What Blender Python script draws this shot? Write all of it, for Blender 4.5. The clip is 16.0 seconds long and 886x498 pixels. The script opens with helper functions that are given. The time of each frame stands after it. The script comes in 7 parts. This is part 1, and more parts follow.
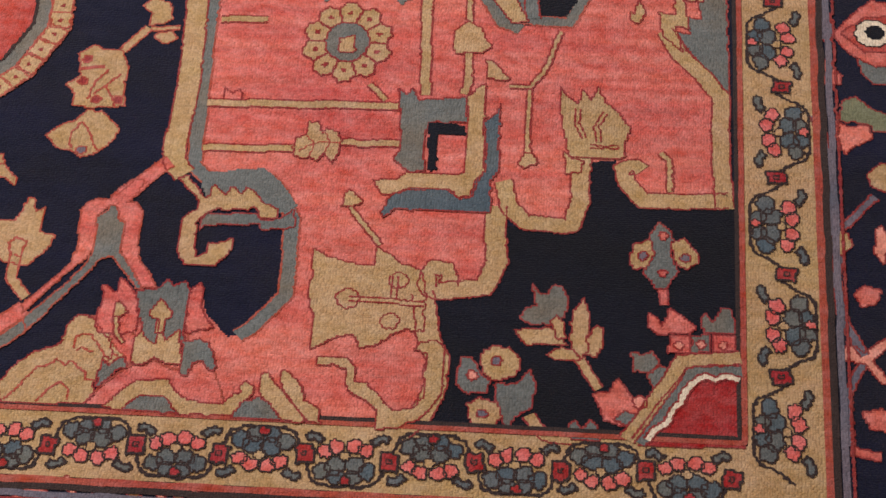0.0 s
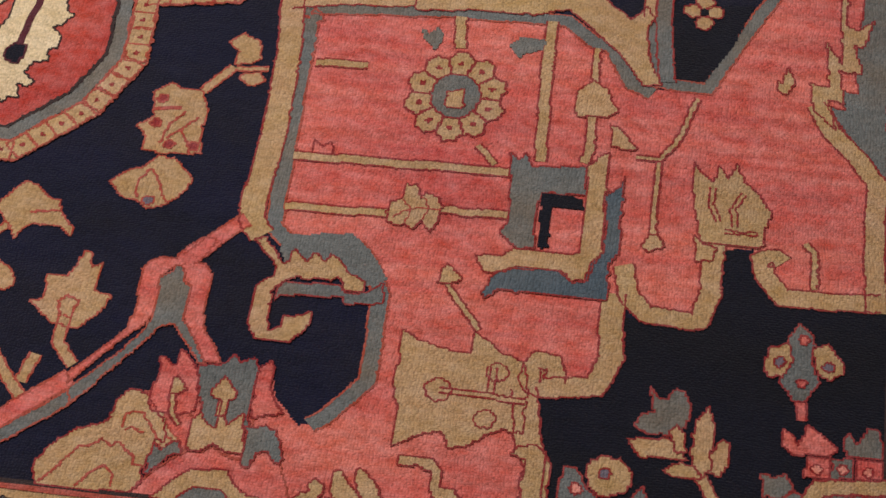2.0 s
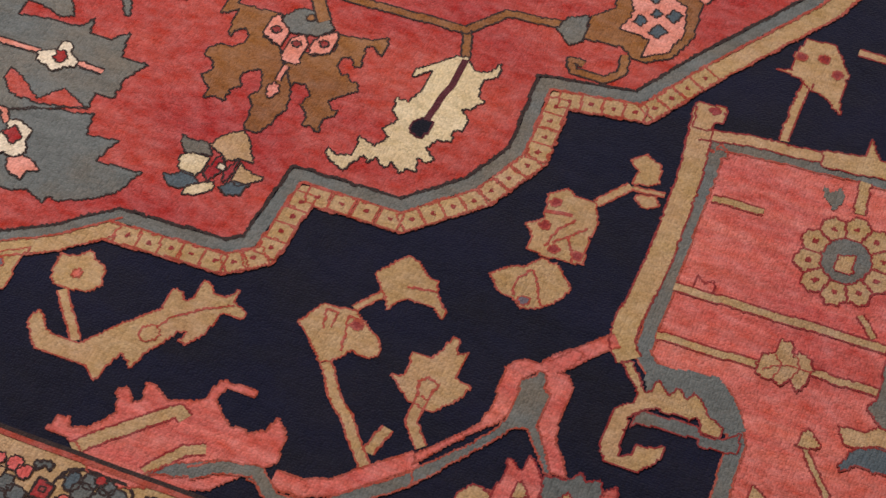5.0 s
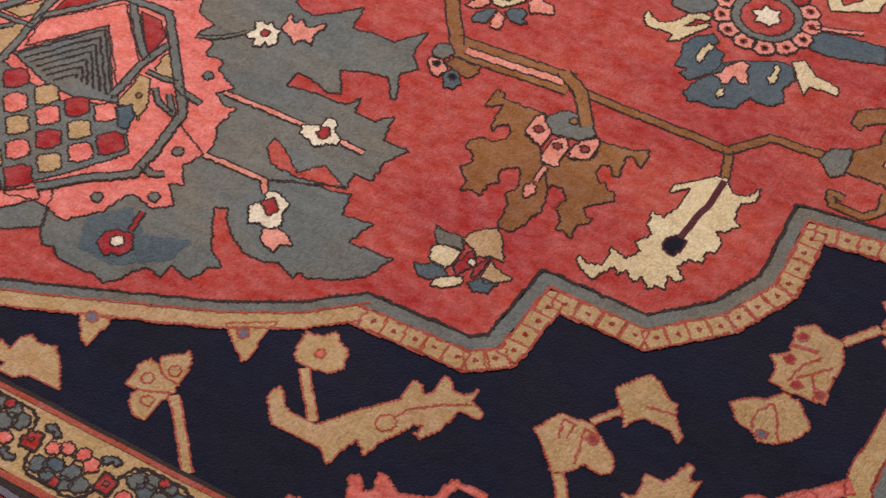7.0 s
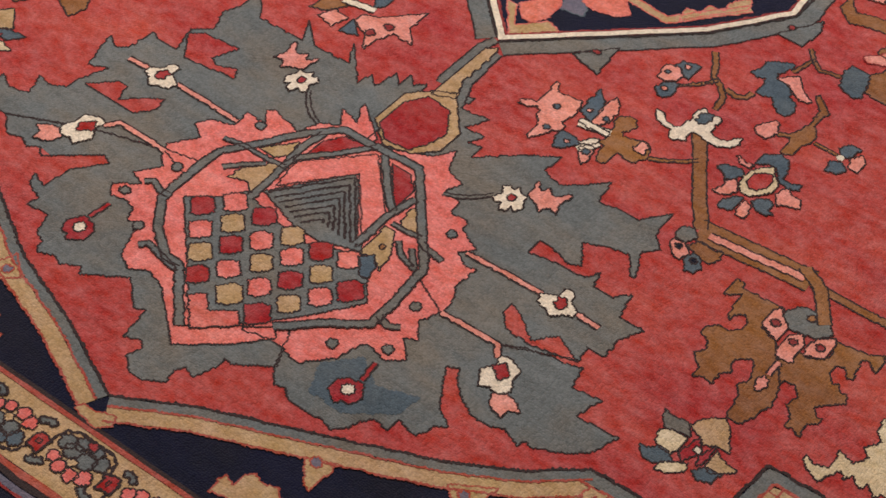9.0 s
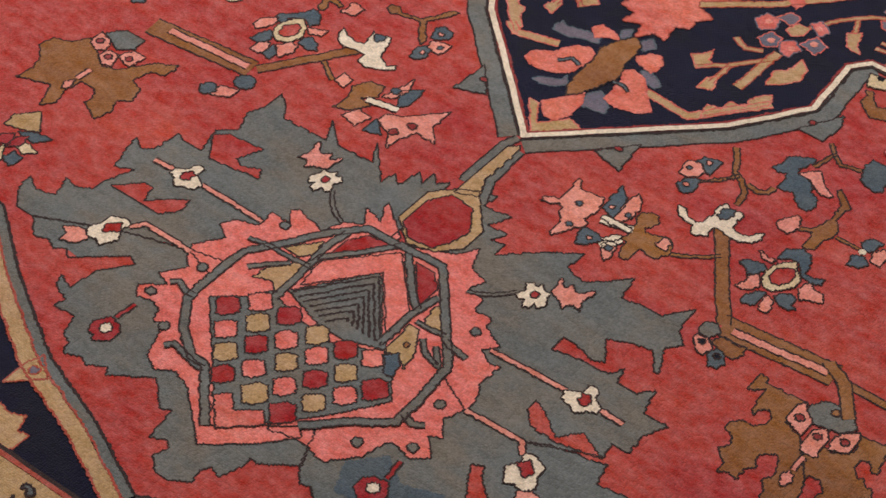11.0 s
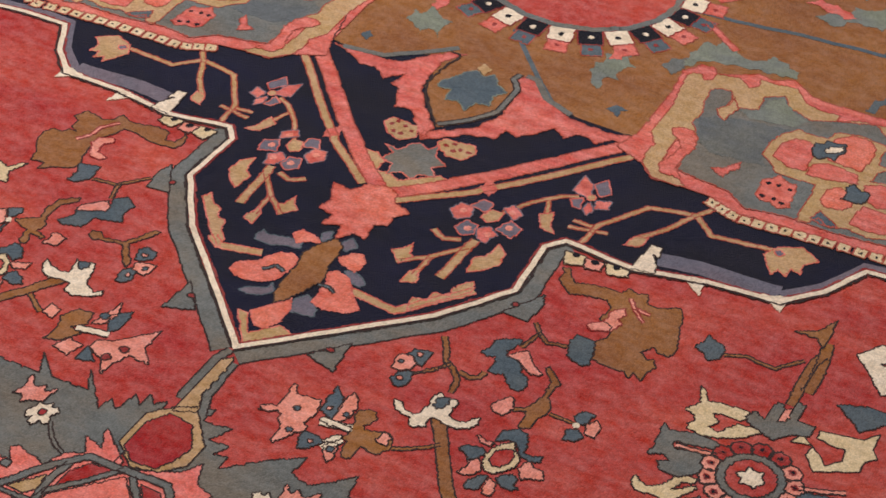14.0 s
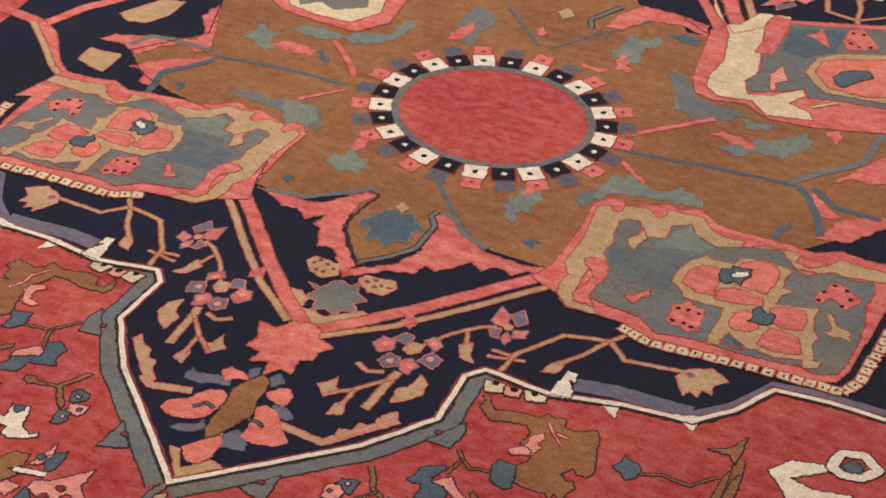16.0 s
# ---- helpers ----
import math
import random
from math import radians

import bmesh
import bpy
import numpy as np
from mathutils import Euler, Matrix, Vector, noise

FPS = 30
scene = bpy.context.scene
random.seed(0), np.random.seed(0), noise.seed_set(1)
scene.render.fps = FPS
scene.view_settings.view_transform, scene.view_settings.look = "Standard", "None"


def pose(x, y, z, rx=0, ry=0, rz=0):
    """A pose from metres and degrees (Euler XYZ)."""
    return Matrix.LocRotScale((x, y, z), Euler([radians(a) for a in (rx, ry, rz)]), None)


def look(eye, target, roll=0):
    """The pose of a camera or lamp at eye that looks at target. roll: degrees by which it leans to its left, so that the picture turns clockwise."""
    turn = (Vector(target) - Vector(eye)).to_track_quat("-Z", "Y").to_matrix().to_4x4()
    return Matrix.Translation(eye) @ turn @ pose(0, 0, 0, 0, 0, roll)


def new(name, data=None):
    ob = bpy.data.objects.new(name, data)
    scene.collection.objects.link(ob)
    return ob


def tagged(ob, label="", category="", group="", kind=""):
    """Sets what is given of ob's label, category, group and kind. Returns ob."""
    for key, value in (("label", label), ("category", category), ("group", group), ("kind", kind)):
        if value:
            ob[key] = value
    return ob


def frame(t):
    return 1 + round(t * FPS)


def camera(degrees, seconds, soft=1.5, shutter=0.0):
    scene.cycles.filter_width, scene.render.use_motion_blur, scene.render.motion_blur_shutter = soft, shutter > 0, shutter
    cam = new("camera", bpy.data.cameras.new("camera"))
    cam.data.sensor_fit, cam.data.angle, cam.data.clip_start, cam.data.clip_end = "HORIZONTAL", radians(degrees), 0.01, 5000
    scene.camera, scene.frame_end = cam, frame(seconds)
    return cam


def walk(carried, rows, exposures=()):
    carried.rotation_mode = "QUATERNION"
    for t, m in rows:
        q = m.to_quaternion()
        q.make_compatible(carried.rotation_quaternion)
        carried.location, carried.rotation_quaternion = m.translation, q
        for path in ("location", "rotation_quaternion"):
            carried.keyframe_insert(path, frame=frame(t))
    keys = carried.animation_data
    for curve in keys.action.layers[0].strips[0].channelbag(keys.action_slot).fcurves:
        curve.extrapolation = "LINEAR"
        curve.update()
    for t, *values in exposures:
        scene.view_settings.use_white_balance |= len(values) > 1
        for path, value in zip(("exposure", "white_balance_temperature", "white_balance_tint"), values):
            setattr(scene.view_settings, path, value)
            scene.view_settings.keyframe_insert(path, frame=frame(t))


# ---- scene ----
from mathutils.geometry import tessellate_polygon as tessellate

# ---- the camera: standing at the foot of the rug, panning and tilting ----
cam = camera(21.953, 16.0, soft=1.65)


def aim(x, y, z, yaw, pitch, roll):
    way = Vector((-math.sin(radians(yaw)) * math.cos(radians(pitch)), math.cos(radians(yaw)) * math.cos(radians(pitch)), math.sin(radians(pitch))))
    return look((x, y, z), Vector((x, y, z)) + way, roll)


ROWS = [
    (0.0, 1.1032, -0.9638, 1.5508, 4.618, -53.492, -1.038),
    (0.5, 1.1154, -0.8834, 1.4602, 6.278, -52.896, -1.724),
    (1.0, 1.1014, -0.8109, 1.3657, 7.099, -52.256, -1.433),
    (1.5, 1.0888, -0.8094, 1.3653, 7.548, -52.11, -1.227),
    (2.0, 1.0775, -0.8002, 1.3726, 8.47, -52.193, -0.562),
    (2.5, 1.0696, -0.7998, 1.3713, 10.663, -52.031, -0.459),
    (3.0, 1.0625, -0.7967, 1.3788, 12.158, -51.85, 0.73),
    (3.5, 1.0444, -0.8024, 1.3765, 12.883, -51.185, 2.208),
    (4.0, 1.0289, -0.8042, 1.3753, 14.903, -50.613, 2.441),
    (4.2, 1.0176, -0.8031, 1.3758, 15.687, -50.461, 2.876),
    (6.3, 0.9604, -0.7842, 1.4012, 23.901, -49.796, 3.424),
    (6.5, 0.9505, -0.7824, 1.4039, 24.29, -49.758, 3.944),
    (7.0, 0.9183, -0.789, 1.4084, 25.934, -49.264, 4.769),
    (7.5, 0.9009, -0.7996, 1.4143, 28.022, -47.957, 4.992),
    (8.0, 0.8835, -0.8076, 1.4169, 29.529, -47.005, 5.664),
    (8.5, 0.873, -0.8037, 1.4226, 31.625, -46.73, 5.918),
    (8.7, 0.8684, -0.8041, 1.4231, 32.331, -46.507, 6.038),
    (10.8, 0.872, -0.8077, 1.4311, 34.688, -44.11, 4.828),
    (11.0, 0.8739, -0.805, 1.4354, 34.248, -43.867, 4.398),
    (11.5, 0.8749, -0.8017, 1.4415, 32.335, -42.801, 4.267),
    (12.0, 0.8725, -0.8029, 1.4422, 31.02, -41.974, 4.031),
    (12.5, 0.8704, -0.8092, 1.4463, 29.026, -41.437, 3.961),
    (13.0, 0.8744, -0.8099, 1.4552, 27.501, -40.662, 3.843),
    (13.5, 0.8854, -0.8128, 1.4591, 26.117, -39.495, 4.193),
    (14.0, 0.8947, -0.8097, 1.4709, 25.737, -38.679, 3.948),
    (14.5, 0.9038, -0.8135, 1.4718, 25.24, -37.692, 3.378),
    (15.0, 0.9072, -0.8189, 1.4775, 24.714, -36.788, 3.249),
    (15.5, 0.9087, -0.8228, 1.4823, 24.242, -36.079, 3.241),
    (16.0, 0.9356, -0.8754, 1.5208, 23.804, -35.065, 3.267),
]
walk(cam, [(r[0], aim(*r[1:])) for r in ROWS], exposures=[(0.0, 0.48), (0.6, 0.44), (1.4, 0.26), (4.2, 0.16), (7.0, 0.16), (8.6, -0.02), (12.0, -0.18), (14.0, -0.14), (16.0, -0.1)])

# ---- light: a warm room, with unseen lamps added under its ceiling ----
world = bpy.data.worlds.new("world")
scene.world = world
world.use_nodes = True
world.node_tree.nodes["Background"].inputs[0].default_value = (1.0, 0.86, 0.7, 1)
world.node_tree.nodes["Background"].inputs[1].default_value = 0.05


def area_lamp(name, at, target, size, power, colour):
    data = bpy.data.lights.new(name, "AREA")
    data.shape, data.size, data.size_y = "RECTANGLE", size[0], size[1]
    data.energy, data.color = power, colour
    ob = new(name, data)
    ob.matrix_world = look(at, target)
    return ob


# out of view; place and power set to match the rug's brightness
area_lamp("unseen_overhead_lamp", (-0.4, 2.4, 2.86), (-0.4, 2.4, 0), (1.6, 1.6), 77, (0.965, 0.95, 0.985))
area_lamp("unseen_overhead_lamp", (-1.2, 0.6, 2.86), (-1.2, 0.6, 0), (1.4, 1.4), 60, (0.965, 0.95, 0.985))


# ---- materials ----
def nodes_of(mat):
    mat.use_nodes = True
    nt = mat.node_tree
    nt.nodes.clear()
    out = nt.nodes.new("ShaderNodeOutputMaterial")
    bsdf = nt.nodes.new("ShaderNodeBsdfPrincipled")
    nt.links.new(bsdf.outputs[0], out.inputs[0])
    return nt, bsdf


def math_node(nt, op, a, b=None, c=None):
    n = nt.nodes.new("ShaderNodeMath")
    n.operation = op
    for i, v in enumerate((a, b, c)):
        if v is None:
            continue
        if isinstance(v, (int, float)):
            n.inputs[i].default_value = v
        else:
            nt.links.new(v, n.inputs[i])
    return n.outputs[0]


def noise_at(nt, vec, scale, stretch, detail=2.0, rough=0.55):
    m = nt.nodes.new("ShaderNodeMapping")
    m.inputs["Scale"].default_value = stretch
    nt.links.new(vec, m.inputs["Vector"])
    n = nt.nodes.new("ShaderNodeTexNoise")
    n.inputs["Scale"].default_value, n.inputs["Detail"].default_value, n.inputs["Roughness"].default_value = scale, detail, rough
    nt.links.new(m.outputs[0], n.inputs["Vector"])
    return n.outputs[0]


def wool(name, colour, abrash=0.22, second=None, share=0.0, bands=0.0):
    """Hand-knotted wool: single knots, mottled dye, broad bands of uneven dye along the weft, worn patches.
    second: another dye lot that shows in patches; share: how strongly; bands: how far those patches run along the weft."""
    mat = bpy.data.materials.new(name)
    nt, bsdf = nodes_of(mat)
    geo = nt.nodes.new("ShaderNodeNewGeometry").outputs["Position"]
    streak = noise_at(nt, geo, 1.0, (9.0, 95.0, 0.0), 3.0, 0.6)
    cloud = noise_at(nt, geo, 1.0, (6.0, 10.0, 0.0), 3.0)
    mottle = noise_at(nt, geo, 1.0, (55.0, 80.0, 0.0), 3.0, 0.65)
    fine = noise_at(nt, geo, 1.0, (420.0, 520.0, 0.0), 2.0, 0.75)
    # the knots, their rows bent a little by hand weaving
    sep = nt.nodes.new("ShaderNodeSeparateXYZ")
    nt.links.new(geo, sep.inputs[0])
    bend = noise_at(nt, geo, 1.0, (14.0, 14.0, 0.0), 2.0)
    yy = math_node(nt, "MULTIPLY_ADD", bend, 0.012, sep.outputs[1])
    xx = math_node(nt, "MULTIPLY_ADD", bend, 0.010, sep.outputs[0])
    comb = nt.nodes.new("ShaderNodeCombineXYZ")
    nt.links.new(math_node(nt, "DIVIDE", xx, 0.0023), comb.inputs[0])
    nt.links.new(math_node(nt, "DIVIDE", yy, 0.0021), comb.inputs[1])
    cells = nt.nodes.new("ShaderNodeTexVoronoi")
    cells.voronoi_dimensions = "2D"
    cells.inputs["Scale"].default_value, cells.inputs["Randomness"].default_value = 1.0, 0.55
    nt.links.new(comb.outputs[0], cells.inputs["Vector"])
    tone = nt.nodes.new("ShaderNodeSeparateColor")
    nt.links.new(cells.outputs["Color"], tone.inputs[0])
    centred = lambda v: math_node(nt, "SUBTRACT", v, 0.5)
    v = math_node(nt, "MULTIPLY_ADD", centred(streak), abrash * (1.1 + 0.7 * bands), 1.14)
    v = math_node(nt, "MULTIPLY_ADD", centred(cloud), abrash * 2.2, v)
    v = math_node(nt, "MULTIPLY_ADD", centred(mottle), 0.42 + abrash * 0.6, v)
    v = math_node(nt, "MULTIPLY_ADD", centred(tone.outputs[0]), 0.28, v)
    # highlight of each bead and shade between knots, put into the colour
    v = math_node(nt, "MULTIPLY_ADD", cells.outputs["Distance"], -0.3, v)
    v = math_node(nt, "MULTIPLY_ADD", centred(fine), 0.46, v)
    hsv = nt.nodes.new("ShaderNodeHueSaturation")
    hsv.inputs["Color"].default_value = (*colour, 1)
    if second:
        lots = noise_at(nt, geo, 1.0, (9.0 / (1 + bands), 13.0 * (1 + bands), 0.0), 5.0, 0.62)
        mix = nt.nodes.new("ShaderNodeMix")
        mix.data_type = "RGBA"
        mix.inputs["A"].default_value, mix.inputs["B"].default_value = (*colour, 1), (*second, 1)
        nt.links.new(math_node(nt, "MULTIPLY", math_node(nt, "SMOOTH_MIN", math_node(nt, "MAXIMUM", math_node(nt, "MULTIPLY_ADD", centred(lots), 5.0, 0.4), 0.0), 1.0, 0.1), share), mix.inputs["Factor"])
        nt.links.new(mix.outputs["Result"], hsv.inputs["Color"])
    nt.links.new(v, hsv.inputs["Value"])
    nt.links.new(math_node(nt, "MULTIPLY_ADD", centred(cloud), 0.02, 0.5), hsv.inputs["Hue"])
    nt.links.new(math_node(nt, "MULTIPLY_ADD", centred(mottle), -0.45, 1.0), hsv.inputs["Saturation"])
    nt.links.new(hsv.outputs[0], bsdf.inputs["Base Color"])
    bsdf.inputs["Roughness"].default_value = 0.92
    bsdf.inputs["Specular IOR Level"].default_value = 0.12
    bsdf.inputs["Sheen Weight"].default_value = 0.12
    bsdf.inputs["Sheen Roughness"].default_value = 0.5
    height = math_node(nt, "MULTIPLY_ADD", cells.outputs["Distance"], -1.6, math_node(nt, "MULTIPLY_ADD", mottle, 0.4, math_node(nt, "MULTIPLY", fine, 2.2)))
    bump = nt.nodes.new("ShaderNodeBump")
    bump.inputs["Strength"].default_value = 0.65
    bump.inputs["Distance"].default_value = 0.0008
    nt.links.new(height, bump.inputs["Height"])
    nt.links.new(bump.outputs[0], bsdf.inputs["Normal"])
    return mat


def rgb(r, g, b):
    return tuple((c / 255 / 12.92) if c / 255 <= 0.04045 else ((c / 255 + 0.055) / 1.055) ** 2.4 for c in (r, g, b))


WOOL = {
    "coral": wool("wool_coral", rgb(208, 112, 99), 0.22, rgb(192, 82, 76), 0.6, 2.6),
    "orange": wool("wool_orange_coral", rgb(214, 118, 98), 0.2, rgb(200, 96, 86), 0.4),
    "red": wool("wool_madder_red", rgb(172, 68, 62), 0.24, rgb(188, 88, 76), 0.5, 0.3),
    "blush": wool("wool_blush_coral", rgb(222, 122, 109), 0.16, rgb(212, 106, 96), 0.5),
    "posy": wool("wool_rose_coral", rgb(212, 106, 98), 0.14),
    "deepred": wool("wool_deep_red", rgb(158, 50, 50), 0.16),
    "navy": wool("wool_navy", rgb(21, 22, 42), 0.4, rgb(27, 25, 32), 0.6),
    "ink": wool("wool_ink_blue", rgb(19, 19, 27), 0.2, rgb(17, 19, 34), 0.6),
    "tan": wool("wool_camel_tan", rgb(178, 144, 101), 0.16, rgb(192, 152, 118), 0.5),
    "brown": wool("wool_camel_brown", rgb(146, 97, 59), 0.26, rgb(134, 86, 56), 0.6),
    "grey": wool("wool_blue_grey", rgb(106, 108, 105), 0.32, rgb(117, 107, 94), 0.85),
    "dusk": wool("wool_dusk_grey", rgb(93, 97, 99), 0.3, rgb(110, 108, 98), 0.7),
    "slate": wool("wool_slate_blue", rgb(79, 91, 99), 0.24, rgb(95, 100, 100), 0.6),
    "cream": wool("wool_cream", rgb(208, 182, 142), 0.18, rgb(218, 196, 160), 0.6),
    "white": wool("wool_ivory", rgb(226, 206, 180), 0.14),
    "pink": wool("wool_pale_pink", rgb(220, 140, 122), 0.16),
    "mauve": wool("wool_mauve_grey", rgb(114, 102, 110), 0.24, rgb(92, 96, 110), 0.6),
    "wine": wool("wool_wine_outline", rgb(142, 56, 54), 0.1),
    "rust": wool("wool_rust_outline", rgb(166, 80, 66), 0.1),
    "coal": wool("wool_charcoal_outline", rgb(58, 45, 43), 0.1),
    "maroon": wool("wool_dark_maroon", rgb(84, 38, 46), 0.1),
    "sage": wool("wool_sage_grey", rgb(122, 126, 110), 0.26, rgb(108, 112, 114), 0.6),
    "moss": wool("wool_moss_grey", rgb(118, 118, 92), 0.2),
}


def plain(name, colour, rough, scale=20.0, amount=0.12):
    mat = bpy.data.materials.new(name)
    nt, bsdf = nodes_of(mat)
    geo = nt.nodes.new("ShaderNodeNewGeometry").outputs["Position"]
    n = noise_at(nt, geo, scale, (1, 1, 1), 4.0)
    hsv = nt.nodes.new("ShaderNodeHueSaturation")
    hsv.inputs["Color"].default_value = (*colour, 1)
    nt.links.new(math_node(nt, "MULTIPLY_ADD", math_node(nt, "SUBTRACT", n, 0.5), amount * 2, 1.0), hsv.inputs["Value"])
    nt.links.new(hsv.outputs[0], bsdf.inputs["Base Color"])
    bsdf.inputs["Roughness"].default_value = rough
    return mat


PLASTER = plain("wall_plaster", (0.62, 0.55, 0.46), 0.9)
BOARDS = plain("floor_oak", (0.22, 0.13, 0.07), 0.5, 6.0, 0.3)


# ---- the room, plain, closed round the rug ----
def box(name, lo, hi, mat, bevel=0.0):
    bm = bmesh.new()
    bmesh.ops.create_cube(bm, size=1.0)
    for v in bm.verts:
        v.co = Vector(((v.co.x + 0.5) * (hi[0] - lo[0]) + lo[0], (v.co.y + 0.5) * (hi[1] - lo[1]) + lo[1], (v.co.z + 0.5) * (hi[2] - lo[2]) + lo[2]))
    if bevel:
        bmesh.ops.bevel(bm, geom=bm.edges[:], offset=bevel, segments=2, affect="EDGES")
    me = bpy.data.meshes.new(name)
    bm.to_mesh(me)
    bm.free()
    me.materials.append(mat)
    return new(name, me)


tagged(box("floor", (-3.6, -2.4, -0.11), (3.6, 5.0, -0.010), BOARDS), "brown oak floor under the rug", "floor", kind="structure")
tagged(box("ceiling", (-3.8, -2.6, 2.9), (3.8, 5.2, 3.0), PLASTER), "plain warm white ceiling above the rug", "ceiling", kind="structure")
for wall, lo, hi in (("wall_north", (-3.8, 5.0, -0.11), (3.8, 5.2, 2.9)), ("wall_south", (-3.8, -2.6, -0.11), (3.8, -2.4, 2.9)),
                     ("wall_west", (-3.8, -2.4, -0.11), (-3.6, 5.0, 2.9)), ("wall_east", (3.6, -2.4, -0.11), (3.8, 5.0, 2.9))):
    tagged(box(wall, lo, hi, PLASTER), "plain warm white plaster wall", "wall", kind="structure")

# ---- the rug: ground weave, panels and woven motifs ----
LIFT = 0.00022  # each layer of motifs stands this much prouder in the pile
HALF, FAR = 1.265, 2.80  # inner field: half its width, and its length
rug = new("rug")
tagged(rug, "hand-knotted red, navy and coral wool rug flat on the floor", "rug")
rnd = random.Random(7)


KNOT = (2.3, 2.1)  # the pitch of the knots along and across the weft, in millimetres


def knotted(pts, closed, step=1.1, pull=0.88):
    """The outline in millimetres, drawn towards the grid of knots, so that it goes in small steps from row to row."""
    out = []
    n = len(pts)
    for i in range(n if closed else n - 1):
        a, b = Vector(pts[i]), Vector(pts[(i + 1) % n])
        d = b - a
        k = max(1, round(d.length / step))
        side = Vector((-d.y, d.x)).normalized() if d.length else Vector((0, 0))
        sway, turn, pace = rnd.uniform(0.2, 0.9), rnd.uniform(0, 6.3), rnd.uniform(0.25, 0.5)
        for j in range(k):
            p = a + d * (j / k) + side * (sway * math.sin(turn + pace * j) * math.sin(math.pi * j / k))
            snap = Vector((round(p.x / KNOT[0]) * KNOT[0], round(p.y / KNOT[1]) * KNOT[1]))
            out.append(p + (snap - p) * pull + Vector((rnd.uniform(-0.12, 0.12), rnd.uniform(-0.12, 0.12))))
    if not closed:
        out.append(Vector(pts[-1]))
    return out


def strip(pts, width, closed):
    n, quads = len(pts), []
    left, right = [], []
    for i, p in enumerate(pts):
        a = pts[i - 1] if (i or closed) else p
        b = pts[(i + 1) % n] if (i < n - 1 or closed) else p
        d = (b - a)
        w = width * (rnd.uniform(0.5, 1.3) if width < 4 else 1.0)
        s = Vector((-d.y, d.x)).normalized() * w / 2 if d.length > 1e-6 else Vector((0, w / 2))
        left.append(p + s)
        right.append(p - s)
    for i in range(n if closed else n - 1):
        j = (i + 1) % n
        quads.append((i, j, n + j, n + i))
    return left + right, quads


class Sheet:
    def __init__(self):
        self.verts, self.faces, self.slots = [], [], []

    def add(self, pts, faces, z, slot, climb=0.0):
        k = len(self.verts)
        self.verts += [(p[0] / 1000, p[1] / 1000, z + climb * (i % max(1, len(pts) // 2))) for i, p in enumerate(pts)]
        self.faces += [tuple(k + i for i in f) for f in faces]
        self.slots += [slot] * len(faces)

    def fill(self, pts, z, slot):
        """A filled outline with its edge going down into the pile."""
        from_pts = [Vector((p[0], p[1], 0)) for p in pts]
        tris = mathutils_fill(from_pts)
        self.add(pts, tris, z, slot)
        n = len(pts)
        k = len(self.verts)
        self.verts += [(p[0] / 1000, p[1] / 1000, -0.001) for p in pts]
        for i in range(n):
            j = (i + 1) % n
            self.faces.append((k - n + i, k - n + j, k + j, k + i))
            self.slots.append(slot)

    def made(self, name, colours, parent, label=""):
        me = bpy.data.meshes.new(name)
        me.from_pydata(self.verts, [], self.faces)
        for c in colours:
            me.materials.append(WOOL[c])
        me.polygons.foreach_set("material_index", self.slots)
        ob = new(name, me)
        ob.parent = parent
        return tagged(ob, label) if label else ob


def mathutils_fill(pts):
    tris = tessellate([pts])
    out = []
    for a, b, c in tris:
        u, w = pts[b] - pts[a], pts[c] - pts[a]
        out.append((a, b, c) if u.x * w.y - u.y * w.x > 0 else (a, c, b))
    return out


def covers(ring):
    """Whether the outline fills without folds: its triangles add up to its area."""
    pts = [Vector((p[0], p[1], 0)) for p in ring]
    whole = abs(sum(a.x * b.y - b.x * a.y for a, b in zip(pts, pts[1:] + pts[:1]))) / 2
    part = sum((pts[b] - pts[a]).cross(pts[c] - pts[a]).length / 2 for a, b, c in mathutils_fill(pts))
    return abs(whole - part) < 0.06 * whole + 2.0


COUNT = [0]


def height(level):
    """The layer's height; each patch a hair above the one before, so that no two lie in one plane."""
    COUNT[0] = (COUNT[0] + 1) % 90
    return level * LIFT + COUNT[0] * 1.1e-6


def feathered(pts, depth):
    """The outline with the notched teeth of a leaf along its longer edges."""
    rng = random.Random(len(pts) * 7 + int(abs(pts[0][0])))
    out = []
    for (ax, ay), (bx, by) in zip(pts, pts[1:] + pts[:1]):
        out.append((ax, ay))
        run = math.hypot(bx - ax, by - ay)
        n = int(run / 9.0)
        for k in range(1, n):
            u = (k + rng.uniform(-0.3, 0.3)) / n
            d = depth * rng.uniform(0.3, 1.0) * (1 if k % 2 else -0.6)
            out.append((ax + (bx - ax) * u + (by - ay) / run * d, ay + (by - ay) * u - (bx - ax) / run * d))
    return out


def fill(name, colour, level, edge, parent, pts, edge_width=1.7, label=""):
    """A woven patch of one colour, with a line of knots round it where it has one."""
    if name in ("spray", "lobe_frame", "cloud"):
        pts = feathered(pts, 5.0 if name == "spray" else 2.5)
    s = Sheet()
    for pull in (0.88, 0.6, 0.3, 0.0):
        ring = knotted(pts, True, pull=pull)
        if covers(ring):
            break
    z = height(level)
    s.fill(ring, z, 0)
    if edge:
        s.add(*strip(ring, edge_width, True), z + LIFT * 0.5, 1, 2.5e-7)
    return s.made(name, [colour] + ([edge] if edge else []), parent, label)


